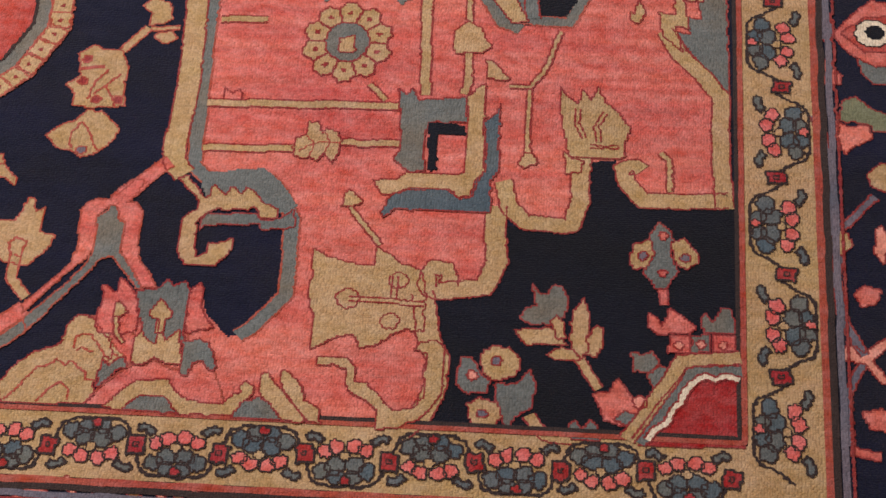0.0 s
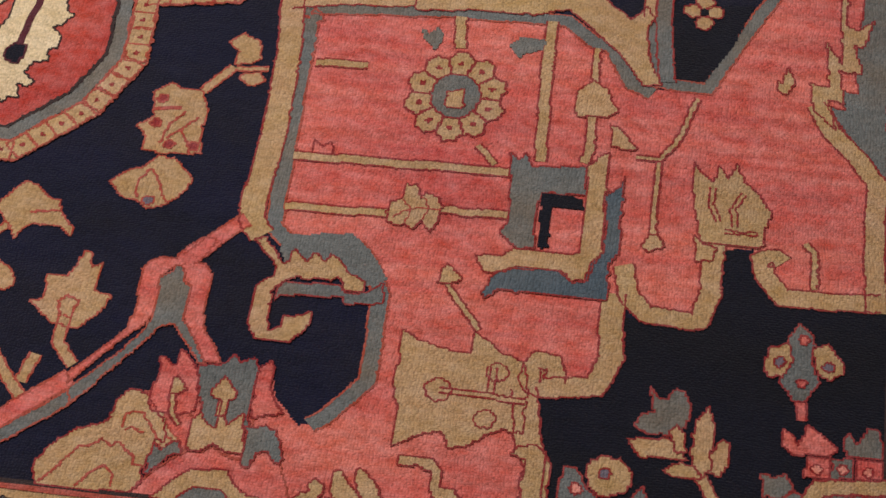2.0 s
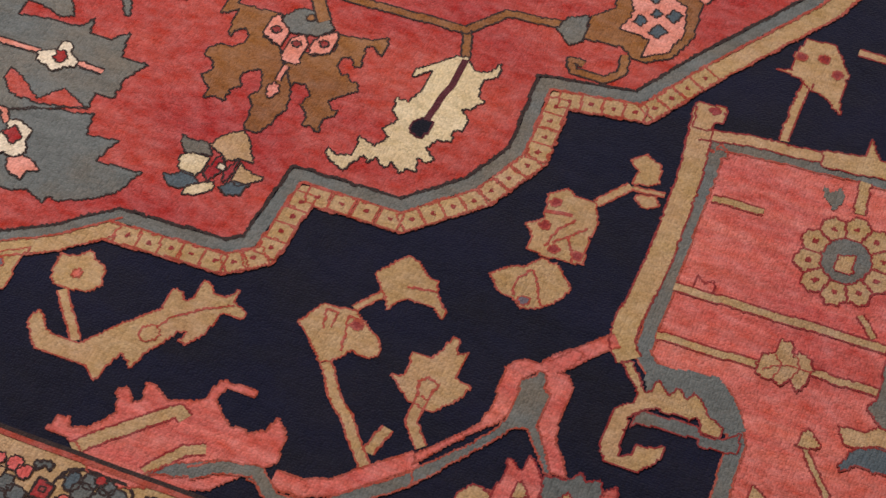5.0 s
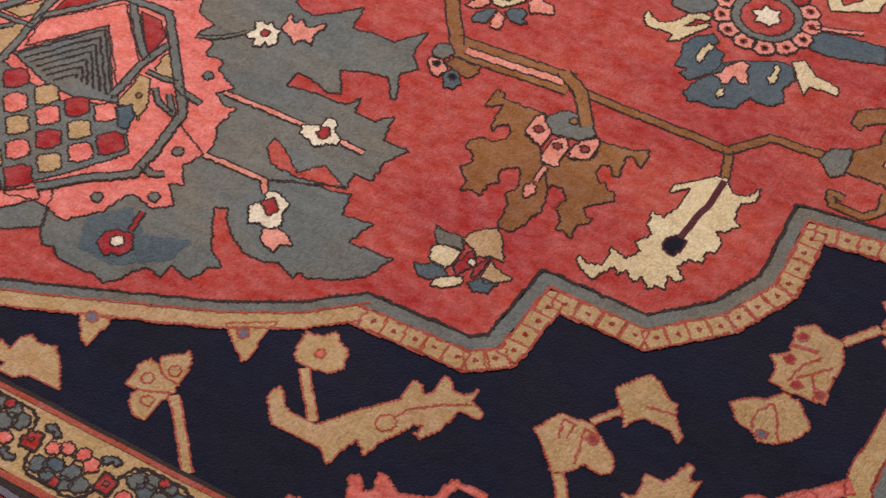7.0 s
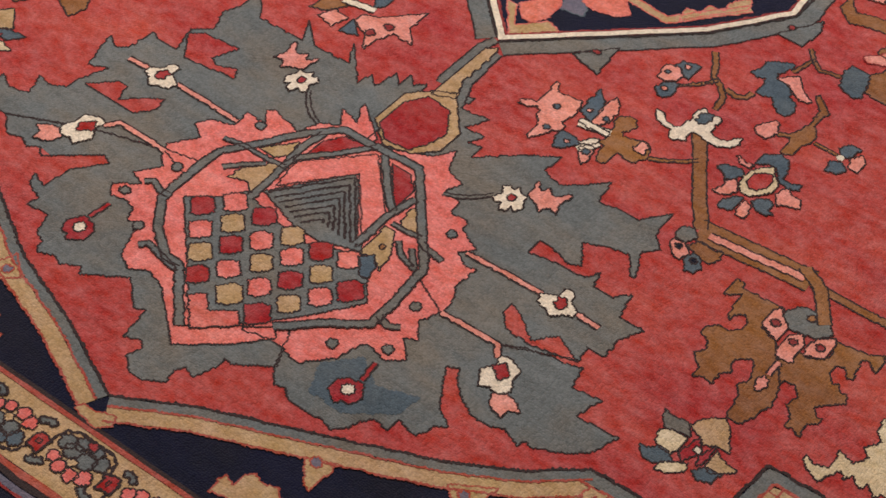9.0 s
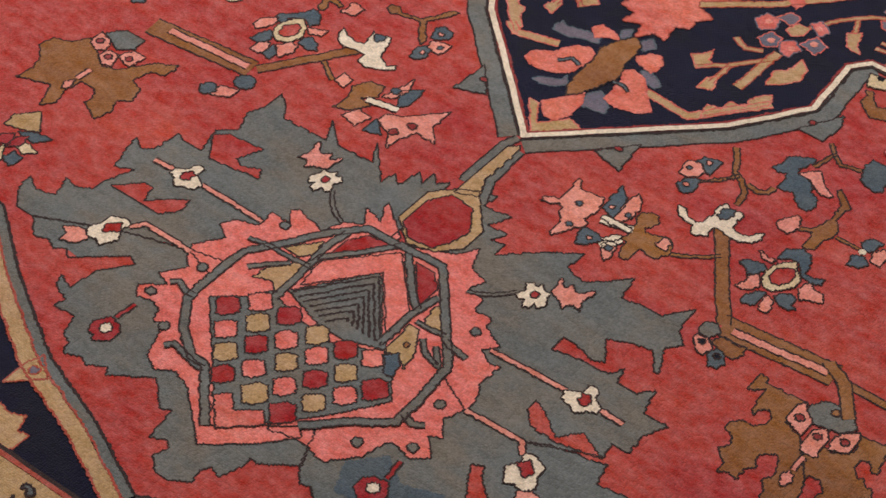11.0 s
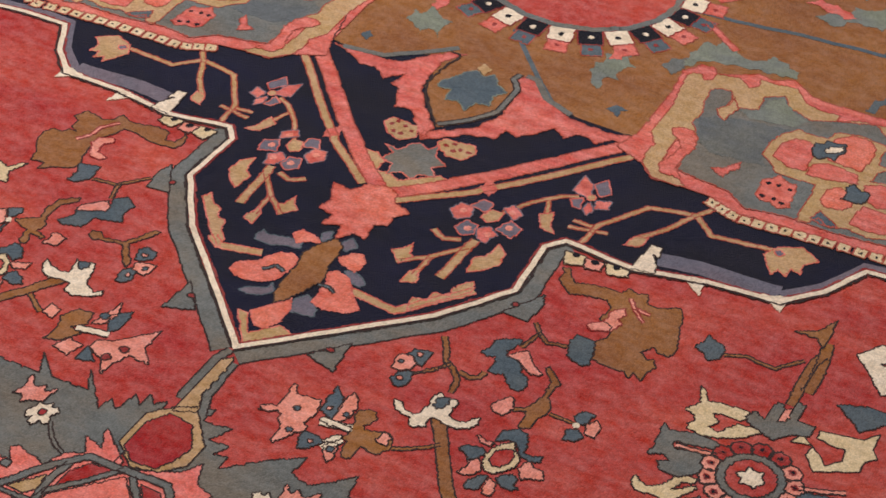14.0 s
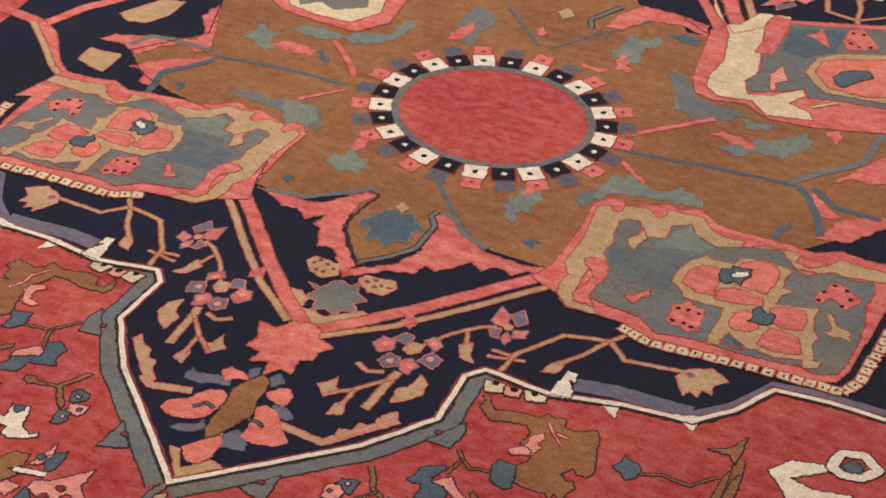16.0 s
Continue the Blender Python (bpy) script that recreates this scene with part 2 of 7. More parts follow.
def band(name, colour, level, width, edge, parent, pts, closed=False, edge_width=1.9, label=""):
    """A woven line of even width along a path, with a line of knots on both sides."""
    s = Sheet()
    path = knotted(pts, closed, *((5.0, 0.3) if width > 3.9 else (2.0, 0.8)))
    both, quads = strip(path, width, closed)
    n = len(path)
    z = height(level)
    s.add(both, quads, z, 0, 4e-7)
    if edge:
        for side in (both[:n], both[n:]):
            s.add(*strip(knotted([tuple(p) for p in side], closed, 1.5, 0.55), edge_width, closed), z + LIFT * 0.5, 1, 2.5e-7)
    return s.made(name, [colour] + ([edge] if edge else []), parent, label)


def disc(name, colour, level, radius, edge, parent, at, sides=10, edge_width=1.7):
    pts = [(at[0] + radius * math.cos(2 * math.pi * i / sides), at[1] + radius * math.sin(2 * math.pi * i / sides)) for i in range(sides)]
    return fill(name, colour, level, edge, parent, pts, edge_width)


# The weaver's mirror images drift a little: x' = a x + b y + c, y' = d x + e y + f, in millimetres.
LEFT_PENDANT = (-0.9538, -0.017, 27.9, -0.0326, 1.0109, -4.4)
# the west half of the medallion drifts more: terms 1, u, v, u u, u v, v v with u = x / 500, v = y / 500 - 2
LEFT_MEDALLION = ((-19.8, -462.8, -15.6, 3.3, -1.0, 0.4), (1009.9, -67.0, 484.1, -8.7, -18.0, -28.9))
FAR_MEDALLION = (0.9966, -0.2940, 329.5767, 0.2175, -1.0018, 2852.1778)
PLAIN_MIRROR = (-1.0, 0.0, 0.0, 0.0, 1.0, 0.0)


def matrix_of(drift):
    a, b, c, d, e, f = drift
    return Matrix(((a, b, 0, c / 1000), (d, e, 0, f / 1000), (0, 0, 1, rnd.uniform(4e-6, 6e-5)), (0, 0, 0, 1)))


def west_of(p):
    u, v = p[0] / 500, p[1] / 500 - 2
    return tuple(sum(c * q for c, q in zip(row, (1, u, v, u * u, u * v, v * v))) for row in LEFT_MEDALLION)


def west_place(co):
    x, y = west_of((co.x * 1000, co.y * 1000))
    return Vector((x / 1000, y / 1000, co.z + 3e-5))


def woven_again(ob, *places):
    """The same motif woven once more elsewhere in the rug."""
    me = ob.data.copy()
    for vert in me.vertices:
        for place in places:
            vert.co = place(vert.co)
    c = ob.copy()
    c.data = me
    scene.collection.objects.link(c)
    c.parent = ob.parent
    return c


def mirrored(ob, drift=PLAIN_MIRROR):
    if drift is LEFT_MEDALLION:
        woven_again(ob, west_place)
    else:
        m = matrix_of(drift)
        woven_again(ob, lambda co: m @ co)
    return ob


def quartered(ob):
    """The same motif in the other three quarters of the centre medallion."""
    m = matrix_of(FAR_MEDALLION)
    far = lambda co: m @ co
    woven_again(ob, west_place)
    woven_again(ob, far)
    woven_again(ob, west_place, far)
    return ob


def slab(name, colour, lo, hi, z0, z1, parent, label=""):
    s = Sheet()
    (a, b), (c, d) = lo, hi
    s.verts = [(a, b, z1), (c, b, z1), (c, d, z1), (a, d, z1), (a, b, z0), (c, b, z0), (c, d, z0), (a, d, z0)]
    s.faces = [(0, 1, 2, 3), (7, 6, 5, 4), (0, 4, 5, 1), (1, 5, 6, 2), (2, 6, 7, 3), (3, 7, 4, 0)]
    s.slots = [0] * 6
    return s.made(name, [colour], parent, label)


slab("ground_weave", "navy", (-HALF - 0.36, -0.36), (HALF + 0.36, FAR + 0.36), -0.010, 0.0, rug, "navy wool ground with dark abrash streaks")


def offset_path(pts, d):
    """The path moved d millimetres to its right."""
    out = []
    for i, p in enumerate(pts):
        p = Vector(p)
        a = Vector(pts[i - 1]) if i else None
        b = Vector(pts[i + 1]) if i < len(pts) - 1 else None
        n1 = ((p - a).normalized() if a else (b - p).normalized())
        n2 = ((b - p).normalized() if b else n1)
        s1, s2 = Vector((n1.y, -n1.x)), Vector((n2.y, -n2.x))
        m = (s1 + s2)
        m = m / max(0.5, m.length_squared / 2)
        out.append(tuple(p + m * d))
    return out


def square_at(parent, at, size, turn, level, colour="tan", edge="rust", dot="wine"):
    c, s = math.cos(turn) * size / 2, math.sin(turn) * size / 2
    q = [(at[0] + c - s, at[1] + s + c), (at[0] - c - s, at[1] - s + c), (at[0] - c + s, at[1] - s - c), (at[0] + c + s, at[1] + s - c)]
    fill("square", colour, level, edge, parent, q, 1.9)
    if dot:
        disc("dot", dot, level + 1, size * 0.13, None, parent, (at[0] + rnd.uniform(-1, 1), at[1] + rnd.uniform(-1, 1)), 6)


def squares_along(parent, pts, size, level, pitch=None, colours=("tan",), edge="rust", dots=("wine",)):
    """Woven squares set side by side along a path."""
    pitch, k = pitch or size, 0
    for a, b in zip(pts, pts[1:]):
        a, b = Vector(a), Vector(b)
        d = b - a
        n = max(1, round(d.length / pitch))
        for i in range(n):
            square_at(parent, tuple(a + d * ((i + 0.5) / n)), size, math.atan2(d.y, d.x), level, colours[k % len(colours)], edge, dots[k % len(dots)])
            k += 1


def rosette(parent, at, rx, ry, n, level, petal="tan", ring="grey", core="tan", edge="wine", dot="wine", inner=0.42):
    """A round flower of petals, each with a dot, about a ring and a core."""
    for i in range(n):
        a = 2 * math.pi * (i + 0.5) / n
        w = math.pi / n
        pts = []
        for f, r in ((-0.98, 0.45), (-1.0, 0.86), (-0.5, 0.93), (-0.4, 1.0), (0.4, 1.0), (0.5, 0.93), (1.0, 0.86), (0.98, 0.45)):
            pts.append((at[0] + rx * r * math.cos(a + w * f), at[1] + ry * r * math.sin(a + w * f)))
        fill("petal", petal, level, edge, parent, pts, 2.0)
        if dot:
            disc("dot", dot, level + 1, min(rx, ry) * 0.07, None, parent, (at[0] + rx * 0.72 * math.cos(a), at[1] + ry * 0.72 * math.sin(a)), 6)
    oval = lambda k, m: [(at[0] + rx * k * math.cos(2 * math.pi * i / m), at[1] + ry * k * math.sin(2 * math.pi * i / m)) for i in range(m)]
    if ring:
        fill("ring", ring, level + 1, edge, parent, oval(inner, 14), 2.0)
    if core:
        fill("core", core, level + 2, edge, parent, oval(inner * 0.5, 8), 2.0)


def star(parent, at, r, n, level, colour, edge, core=None, inner=0.6, turn=0.0, name="flower"):
    """A small flower or toothed leaf with n points."""
    pts = []
    for i in range(2 * n):
        a = turn + math.pi * i / n
        k = r if i % 2 == 0 else r * inner
        k *= rnd.uniform(0.9, 1.08)
        pts.append((at[0] + k * math.cos(a), at[1] + k * math.sin(a)))
    made = [fill(name, colour, level, edge, parent, pts, 2.0)]
    if core:
        made.append(disc("dot", core, level + 1, r * 0.25, "wine", parent, at, 7))
    return made


def guard_bouquet(parent, put, s, w, flip, pitch):
    """One repeat of the narrow border: a posy of grey-blue and coral blooms, sprigs, a red square and a meander.
    put(along, across) gives the place in the rug; across goes from 0 to w."""
    f = (lambda a: w - a) if flip else (lambda a: a)
    k = 1.0 + (pitch / 70.0 - 1.0) * 0.4
    bloom = lambda da, r: [(da + r * q * math.cos(g * math.pi / 4 + 0.3), r * q * math.sin(g * math.pi / 4 + 0.3)) for g, q in enumerate([rnd.uniform(0.82, 1.12) for _ in range(8)])]
    for da, db, r in ((-18, 17, 8), (-8, 22, 8.5), (7, 23, 8.5), (18, 18, 8), (-7, 12, 7), (7, 12, 7)):
        fill("bloom", "slate" if rnd.random() < 0.3 else "dusk", 4, "coal", parent, [put(s + x * k, f(db + y)) for x, y in bloom(da, r)], 1.9)
    for da, db, r in ((-17, 35, 6.4), (-8, 40, 6.6), (6, 41, 6.8), (16, 37, 6.8)):
        fill("bloom", "posy", 5, "coal", parent, [put(s + x * k, f(db + y)) for x, y in bloom(da, r)], 1.6)
    disc("bud", "deepred" if k < 1.1 else "posy", 6, 4.6, "coal", parent, put(s + 1, f(9)), 7, 1.6)
    disc("bud", "tan", 5, 4.6, "coal", parent, put(s - 1, f(31)), 7, 1.4)
    for sgn in (-1, 1):
        a = [(sgn * 18, 47), (sgn * 23, 42), (sgn * 27, 47), (sgn * 32, 45), (sgn * 34, 50), (sgn * 29, 53), (sgn * 24, 51)]
        fill("sprig", "dusk", 4, "coal", parent, [put(s + x * k, f(y)) for x, y in a], 2.4)
    line = [(-pitch / 2 + 3, 36), (-30 * k, 20), (-26 * k, 9), (-17 * k, 4.5), (0, 4.5)]
    band("meander", "coal", 3, 3.2, None, parent, [put(s + x, f(y)) for x, y in line])
    band("meander", "coal", 3, 3.2, None, parent, [put(s - x, f(y)) for x, y in line])
    q = [(pitch / 2 + x, 28 + y) for x, y in ((-7, -8), (6, -9), (8, 7), (-6, 9))]
    fill("square", "deepred", 5, "coal", parent, [put(s + x, f(y)) for x, y in q], 2.4)
    fill("square_core", "wine", 6, "coal", parent, [put(s + pitch / 2 + x, f(28 + y)) for x, y in ((-2, -2), (2, -2), (2, 2), (-2, 2))], 1.3)


# ---- corner panel: coral spandrel with its tan and grey edging ----
corner = fill("corner_panel", "coral", 1, None, rug, [(772, 490), (993, 508), (1027, 476), (1054, 435), (1108, 441), (1152, 527), (1180, 610), (1251, 638), (1253, 238), (1176, 236), (1160, 267), (1155, 285), (1129, 280), (1130, 231), (1121, 206), (1077, 207), (1061, 224), (1063, 167), (1051, 135), (1010, 131), (1003, 125), (1018, 73), (1019, 45), (1001, -2), (742, 5), (769, 61), (778, 101), (812, 125), (820, 101), (840, 80), (856, 85), (881, 122), (882, 205), (861, 241), (800, 245), (786, 260), (783, 317)], label="coral red wool corner panel with streaky abrash")
band("inner_stripe", "grey", 2, 13, 'rust', corner, [(848, 81), (859, 91), (883, 125), (880, 205), (869, 231), (857, 245), (802, 244), (789, 258), (784, 365), (780, 476), (784, 477), (773, 487), (801, 491), (895, 500), (990, 502), (1015, 480), (1027, 479), (1049, 438), (1065, 431)])
band("inner_stripe", "grey", 2, 12, 'rust', corner, [(1054, 557), (1065, 480), (1071, 444), (1108, 442), (1130, 493), (1158, 554)])
band("outer_stripe", "tan", 3, 20, 'wine', corner, [(757, 521), (768, 439), (772, 350), (769, 282), (771, 262), (782, 247)])
fill("pocket", "ink", 3, None, corner, [(1071, 532), (1081, 449), (1106, 450), (1126, 491), (1141, 539)])
band("outer_stripe", "tan", 3, 16, 'wine', corner, [(1249, 236), (1245, 286), (1246, 360), (1233, 381), (1208, 411), (1195, 437)])
band("outer_stripe", "tan", 3, 16, 'wine', corner, [(1252, 245), (1178, 241), (1164, 262), (1160, 275), (1172, 279), (1177, 274)])
band("outer_stripe", "tan", 3, 16, 'wine', corner, [(1125, 285), (1125, 236), (1118, 211), (1078, 212), (1065, 227), (1058, 256)])
band("outer_stripe", "tan", 3, 18, 'wine', corner, [(1053, 228), (1057, 169), (1048, 142), (1012, 136), (1003, 138), (1001, 145), (1004, 159), (1014, 159), (1017, 141)])
band("outer_stripe", "tan", 3, 19, 'wine', corner, [(997, 134), (1004, 91), (1014, 68), (1013, 39), (1004, 14), (989, -3)])
fill("side_block", "grey", 2, 'wine', corner, [(1232, 575), (1225, 477), (1229, 453), (1211, 457), (1219, 434), (1205, 438), (1217, 415), (1253, 360), (1251, 577)])
fill("zigzag", "tan", 3, 'wine', corner, [(1218, 574), (1217, 527), (1226, 522), (1240, 536), (1231, 503), (1224, 506), (1231, 475), (1213, 476), (1218, 440), (1205, 444), (1212, 412), (1194, 431), (1190, 460), (1205, 457), (1201, 507), (1215, 483), (1210, 573)])
band("bar", "tan", 3, 8, 'wine', corner, [(792, 429), (834, 431)])
band("bar", "tan", 3, 9, 'wine', corner, [(791, 329), (966, 335)])
band("bar", "tan", 3, 8, 'wine', corner, [(794, 278), (873, 282)])
band("bar", "tan", 3, 8, 'wine', corner, [(914, 291), (968, 292)])
band("bar", "tan", 3, 10, 'wine', corner, [(977, 500), (980, 415), (984, 349)])
band("bar", "tan", 3, 10, 'wine', corner, [(902, 495), (906, 460)])
fill("heart", "grey", 4, None, corner, [(871, 479), (879, 472), (885, 482), (891, 472), (886, 454), (881, 461), (875, 467)])
fill("wing", "grey", 4, None, corner, [(945, 468), (953, 478), (974, 478), (973, 467), (959, 461), (955, 455)])
fill("tulip", "tan", 4, 'wine', corner, [(1103, 365), (1110, 354), (1120, 346), (1123, 364), (1131, 351), (1137, 367), (1144, 349), (1155, 339), (1167, 320), (1161, 302), (1163, 289), (1153, 285), (1129, 285), (1114, 286), (1108, 311), (1105, 333)])
fill("twig", "tan", 4, 'wine', corner, [(1109, 292), (1116, 284), (1127, 282), (1124, 268), (1112, 267)])
band("twig", "tan", 5, 4, 'wine', corner, [(1120, 341), (1119, 323), (1126, 307)])
band("twig", "tan", 5, 4, 'wine', corner, [(1144, 337), (1136, 320), (1139, 303)])
band("twig", "tan", 5, 3, 'wine', corner, [(1131, 298), (1157, 299)])
fill("leaf", "tan", 4, 'wine', corner, [(1164, 459), (1168, 456), (1172, 475), (1177, 460), (1175, 451), (1171, 444), (1165, 448)])
fill("bud", "tan", 4, 'wine', corner, [(1004, 408), (1006, 427), (1017, 439), (1029, 432), (1034, 418), (1040, 409), (1031, 401), (1022, 402), (1009, 399)])
band("stem", "tan", 3, 6, 'wine', corner, [(1017, 475), (1019, 435)])
band("stem", "tan", 3, 8, 'wine', corner, [(1020, 401), (1021, 368), (1018, 352)])
fill("leaf", "tan", 4, 'wine', corner, [(1035, 394), (1043, 391), (1058, 372), (1054, 369), (1038, 372)])
band("stem", "tan", 3, 5, 'wine', corner, [(1102, 431), (1089, 384), (1077, 364), (1058, 363)])
band("stem", "tan", 3, 5, 'wine', corner, [(1076, 362), (1076, 313), (1078, 283)])
fill("bud", "tan", 4, 'wine', corner, [(1075, 288), (1081, 289), (1087, 278), (1076, 271), (1069, 275)])
fill("palmette", "tan", 3, 'wine', corner, [(901, 175), (915, 166), (932, 162), (943, 159), (955, 160), (955, 178), (964, 174), (976, 163), (991, 158), (996, 152), (1000, 130), (999, 115), (1001, 95), (985, 96), (974, 90), (963, 79), (949, 75), (943, 89), (929, 85), (909, 72), (908, 105), (901, 127), (903, 145)])
band("twig", "tan", 4, 5, 'wine', corner, [(935, 124), (999, 122)])
disc("eye", "tan", 4, 10, 'wine', corner, (935, 124))
band("twig", "tan", 4, 5, 'wine', corner, [(974, 150), (973, 127)])
disc("eye", "tan", 4, 8, 'wine', corner, (976, 145))
disc("eye", "tan", 4, 8, 'wine', corner, (972, 103))
band("bar", "tan", 3, 6, 'wine', corner, [(1193, 295), (1200, 287), (1202, 252)])

band("root", "coral", 3, 15, 'rust', corner, [(668, 99), (640, 72), (621, 52), (600, 43), (578, 42)])
band("root_shade", "grey", 4, 11, 'rust', corner, [(672, 83), (638, 50), (616, 29), (585, 26), (565, 43), (541, 37), (520, 22)])

# ---- leaves, flames and garland below the hook
fill("root", "coral", 3, 'rust', corner, [(665, 103), (681, 122), (699, 147), (702, 165), (700, 185), (698, 203), (704, 213), (709, 216), (722, 217), (724, 223), (738, 240), (751, 238), (742, 221), (739, 215), (745, 214), (751, 205), (752, 197), (753, 169), (756, 154), (766, 141), (774, 127), (770, 125), (763, 126), (754, 139), (741, 155), (739, 165), (738, 193), (732, 196), (730, 205), (722, 209), (713, 198), (715, 174), (714, 157), (701, 142), (685, 121), (670, 98), (667, 93)])
fill("root_shade", "grey", 4, 'rust', corner, [(668, 88), (684, 108), (698, 125), (710, 144), (715, 158), (715, 174), (713, 197), (721, 203), (722, 210), (730, 208), (732, 196), (738, 191), (738, 177), (738, 162), (746, 151), (758, 132), (764, 122), (758, 123), (749, 136), (732, 156), (724, 154), (713, 135), (697, 112), (684, 91), (673, 77)])
fill("palmette", "tan", 4, 'wine', corner, [(660, 26), (671, 44), (682, 55), (699, 62), (705, 69), (705, 82), (710, 89), (714, 94), (721, 94), (727, 92), (734, 83), (743, 71), (748, 60), (748, 52), (741, 55), (739, 37), (737, 27), (738, 17), (732, 8), (664, 6)])
band("vein", "rust", 5, 2.2, None, corner, [(666, 8), (684, 34), (688, 41), (698, 44), (703, 50), (711, 45), (715, 49), (728, 38), (730, 31), (738, 30)])
band("vein", "rust", 5, 2.2, None, corner, [(693, 8), (702, 22), (710, 28), (717, 21), (718, 11)])
band("vein", "rust", 5, 2.2, None, corner, [(715, 60), (715, 71), (719, 76), (728, 75), (735, 65), (742, 55)])
band("vein", "rust", 5, 2.2, None, corner, [(718, 59), (722, 62), (732, 59)])
fill("wedge", "grey", 5, 'wine', corner, [(740, 51), (747, 46), (754, 54), (760, 54), (762, 46), (754, 42), (745, 31), (741, 24), (739, 25)])
fill("flame", "coral", 4, 'wine', corner, [(730, 83), (729, 97), (732, 112), (730, 125), (736, 124), (739, 119), (742, 120), (743, 134), (748, 132), (755, 122), (760, 115), (763, 97), (764, 82), (752, 77), (733, 78)])
fill("bud", "tan", 6, 'wine', corner, [(742, 102), (745, 111), (752, 104), (754, 100), (750, 95), (743, 95)])
fill("palmette", "grey", 5, 'wine', corner, [(758, 121), (776, 125), (779, 129), (783, 135), (789, 128), (798, 134), (802, 127), (804, 122), (802, 107), (803, 88), (804, 74), (773, 69), (763, 101)])
fill("bud", "tan", 7, 'wine', corner, [(772, 98), (780, 115), (790, 103), (790, 95), (786, 94), (787, 81), (783, 80), (781, 93)])
fill("flame", "coral", 4, 'wine', corner, [(802, 124), (811, 133), (814, 128), (814, 108), (819, 99), (827, 89), (805, 81), (803, 107)])
fill("flower_base", "tan", 6, 'wine', corner, [(765, 48), (763, 72), (768, 83), (776, 71), (782, 70), (779, 98), (784, 98), (789, 72), (797, 82), (800, 85), (805, 50), (791, 51), (783, 56), (774, 49)])
fill("wedge", "grey", 5, 'wine', corner, [(803, 74), (810, 73), (817, 77), (825, 73), (830, 63), (834, 51), (833, 45), (826, 49), (822, 55), (815, 52), (812, 41), (808, 39), (804, 45), (806, 53)])
fill("garland", "tan", 4, 'wine', corner, [(747, 6), (757, 19), (771, 34), (797, 35), (803, 26), (815, 17), (826, 15), (844, 15), (850, 23), (857, 27), (856, 32), (860, 38), (866, 33), (868, 26), (863, 20), (854, 4), (810, 3), (806, 6), (795, 18), (775, 17), (762, 4)])
band("vein", "rust", 4, 2.2, None, corner, [(732, 9), (739, 20), (754, 38), (764, 47), (775, 48), (783, 54), (793, 48), (806, 45)])
fill("wedge", "grey", 5, 'wine', corner, [(763, 5), (775, 18), (796, 19), (809, 3)])
fill("wedge", "grey", 5, 'wine', corner, [(852, 2), (859, 17), (872, 23), (884, 16), (893, 2)])
fill("leaf", "tan", 6, 'wine', corner, [(873, 25), (872, 44), (876, 47), (888, 33), (914, 1), (894, 1), (881, 18)])
fill("leaf", "tan", 6, 'wine', corner, [(890, 32), (887, 45), (890, 51), (896, 46), (906, 34), (909, 22), (921, 15), (924, 1), (913, 2)])
fill("hook", "tan", 4, 'wine', corner, [(998, 83), (1011, 87), (1019, 78), (1020, 39), (1015, 26), (1003, 10), (985, 0), (969, -2), (967, 17), (958, 25), (945, 32), (940, 41), (940, 54), (929, 58), (916, 56), (915, 64), (940, 66), (947, 56), (948, 43), (958, 41), (968, 31), (980, 17), (995, 18), (1005, 31), (1004, 73), (994, 76)])
# the hook and the hooked frames
fill("hook", "tan", 4, 'wine', corner, [(777, 243), (799, 219), (798, 210), (786, 199), (787, 181), (787, 164), (795, 151), (820, 151), (831, 165), (832, 181), (821, 175), (813, 175), (811, 164), (803, 160), (800, 178), (799, 196), (807, 207), (817, 212), (823, 209), (833, 213), (841, 211), (846, 216), (854, 203), (868, 204), (866, 214), (853, 220), (845, 231), (837, 237), (835, 228), (824, 236), (821, 226), (809, 238), (807, 225), (802, 223), (796, 232), (785, 246)])
fill("hook_shade", "grey", 3, 'wine', corner, [(802, 187), (802, 196), (807, 206), (849, 208), (854, 202), (869, 203), (881, 215), (884, 197), (875, 193), (855, 192), (853, 197), (807, 194)])
fill("hook_frame", "grey", 4, 'wine', corner, [(960, 355), (968, 348), (972, 356), (979, 343), (1020, 348), (1023, 320), (1005, 318), (989, 318), (987, 300), (987, 279), (990, 263), (975, 261), (968, 268), (961, 275), (964, 282), (967, 284)])
fill("hook_core", "ink", 5, None, corner, [(989, 318), (1005, 317), (1021, 315), (1023, 305), (1008, 305), (999, 305), (998, 288), (1000, 264), (992, 264), (990, 293)])
fill("hook_frame", "tan", 4, 'wine', corner, [(1022, 349), (1029, 359), (1037, 365), (1038, 349), (1038, 313), (1041, 265), (1036, 254), (1032, 238), (1019, 235), (1010, 244), (972, 241), (970, 237), (954, 235), (946, 250), (967, 253), (973, 260), (1016, 260), (1024, 262), (1024, 292)])
fill("hook_frame", "slate", 4, 'wine', corner, [(1049, 332), (1051, 343), (1052, 328), (1052, 296), (1054, 269), (1047, 255), (1049, 220), (996, 220), (967, 220), (957, 210), (955, 216), (961, 233), (977, 243), (1013, 243), (1021, 234), (1031, 236), (1033, 254), (1041, 265), (1041, 294), (1038, 321)])
fill("leaf", "tan", 4, 'wine', corner, [(874, 274), (873, 293), (882, 297), (884, 312), (892, 313), (897, 299), (899, 306), (909, 303), (915, 293), (913, 288), (912, 277), (908, 267), (903, 273), (899, 278), (895, 268), (888, 272), (881, 271)])
band("vein", "rust", 5, 1.6, None, corner, [(878, 278), (891, 288), (914, 291)])
band("vein", "rust", 5, 1.6, None, corner, [(884, 296), (891, 288), (888, 274)])
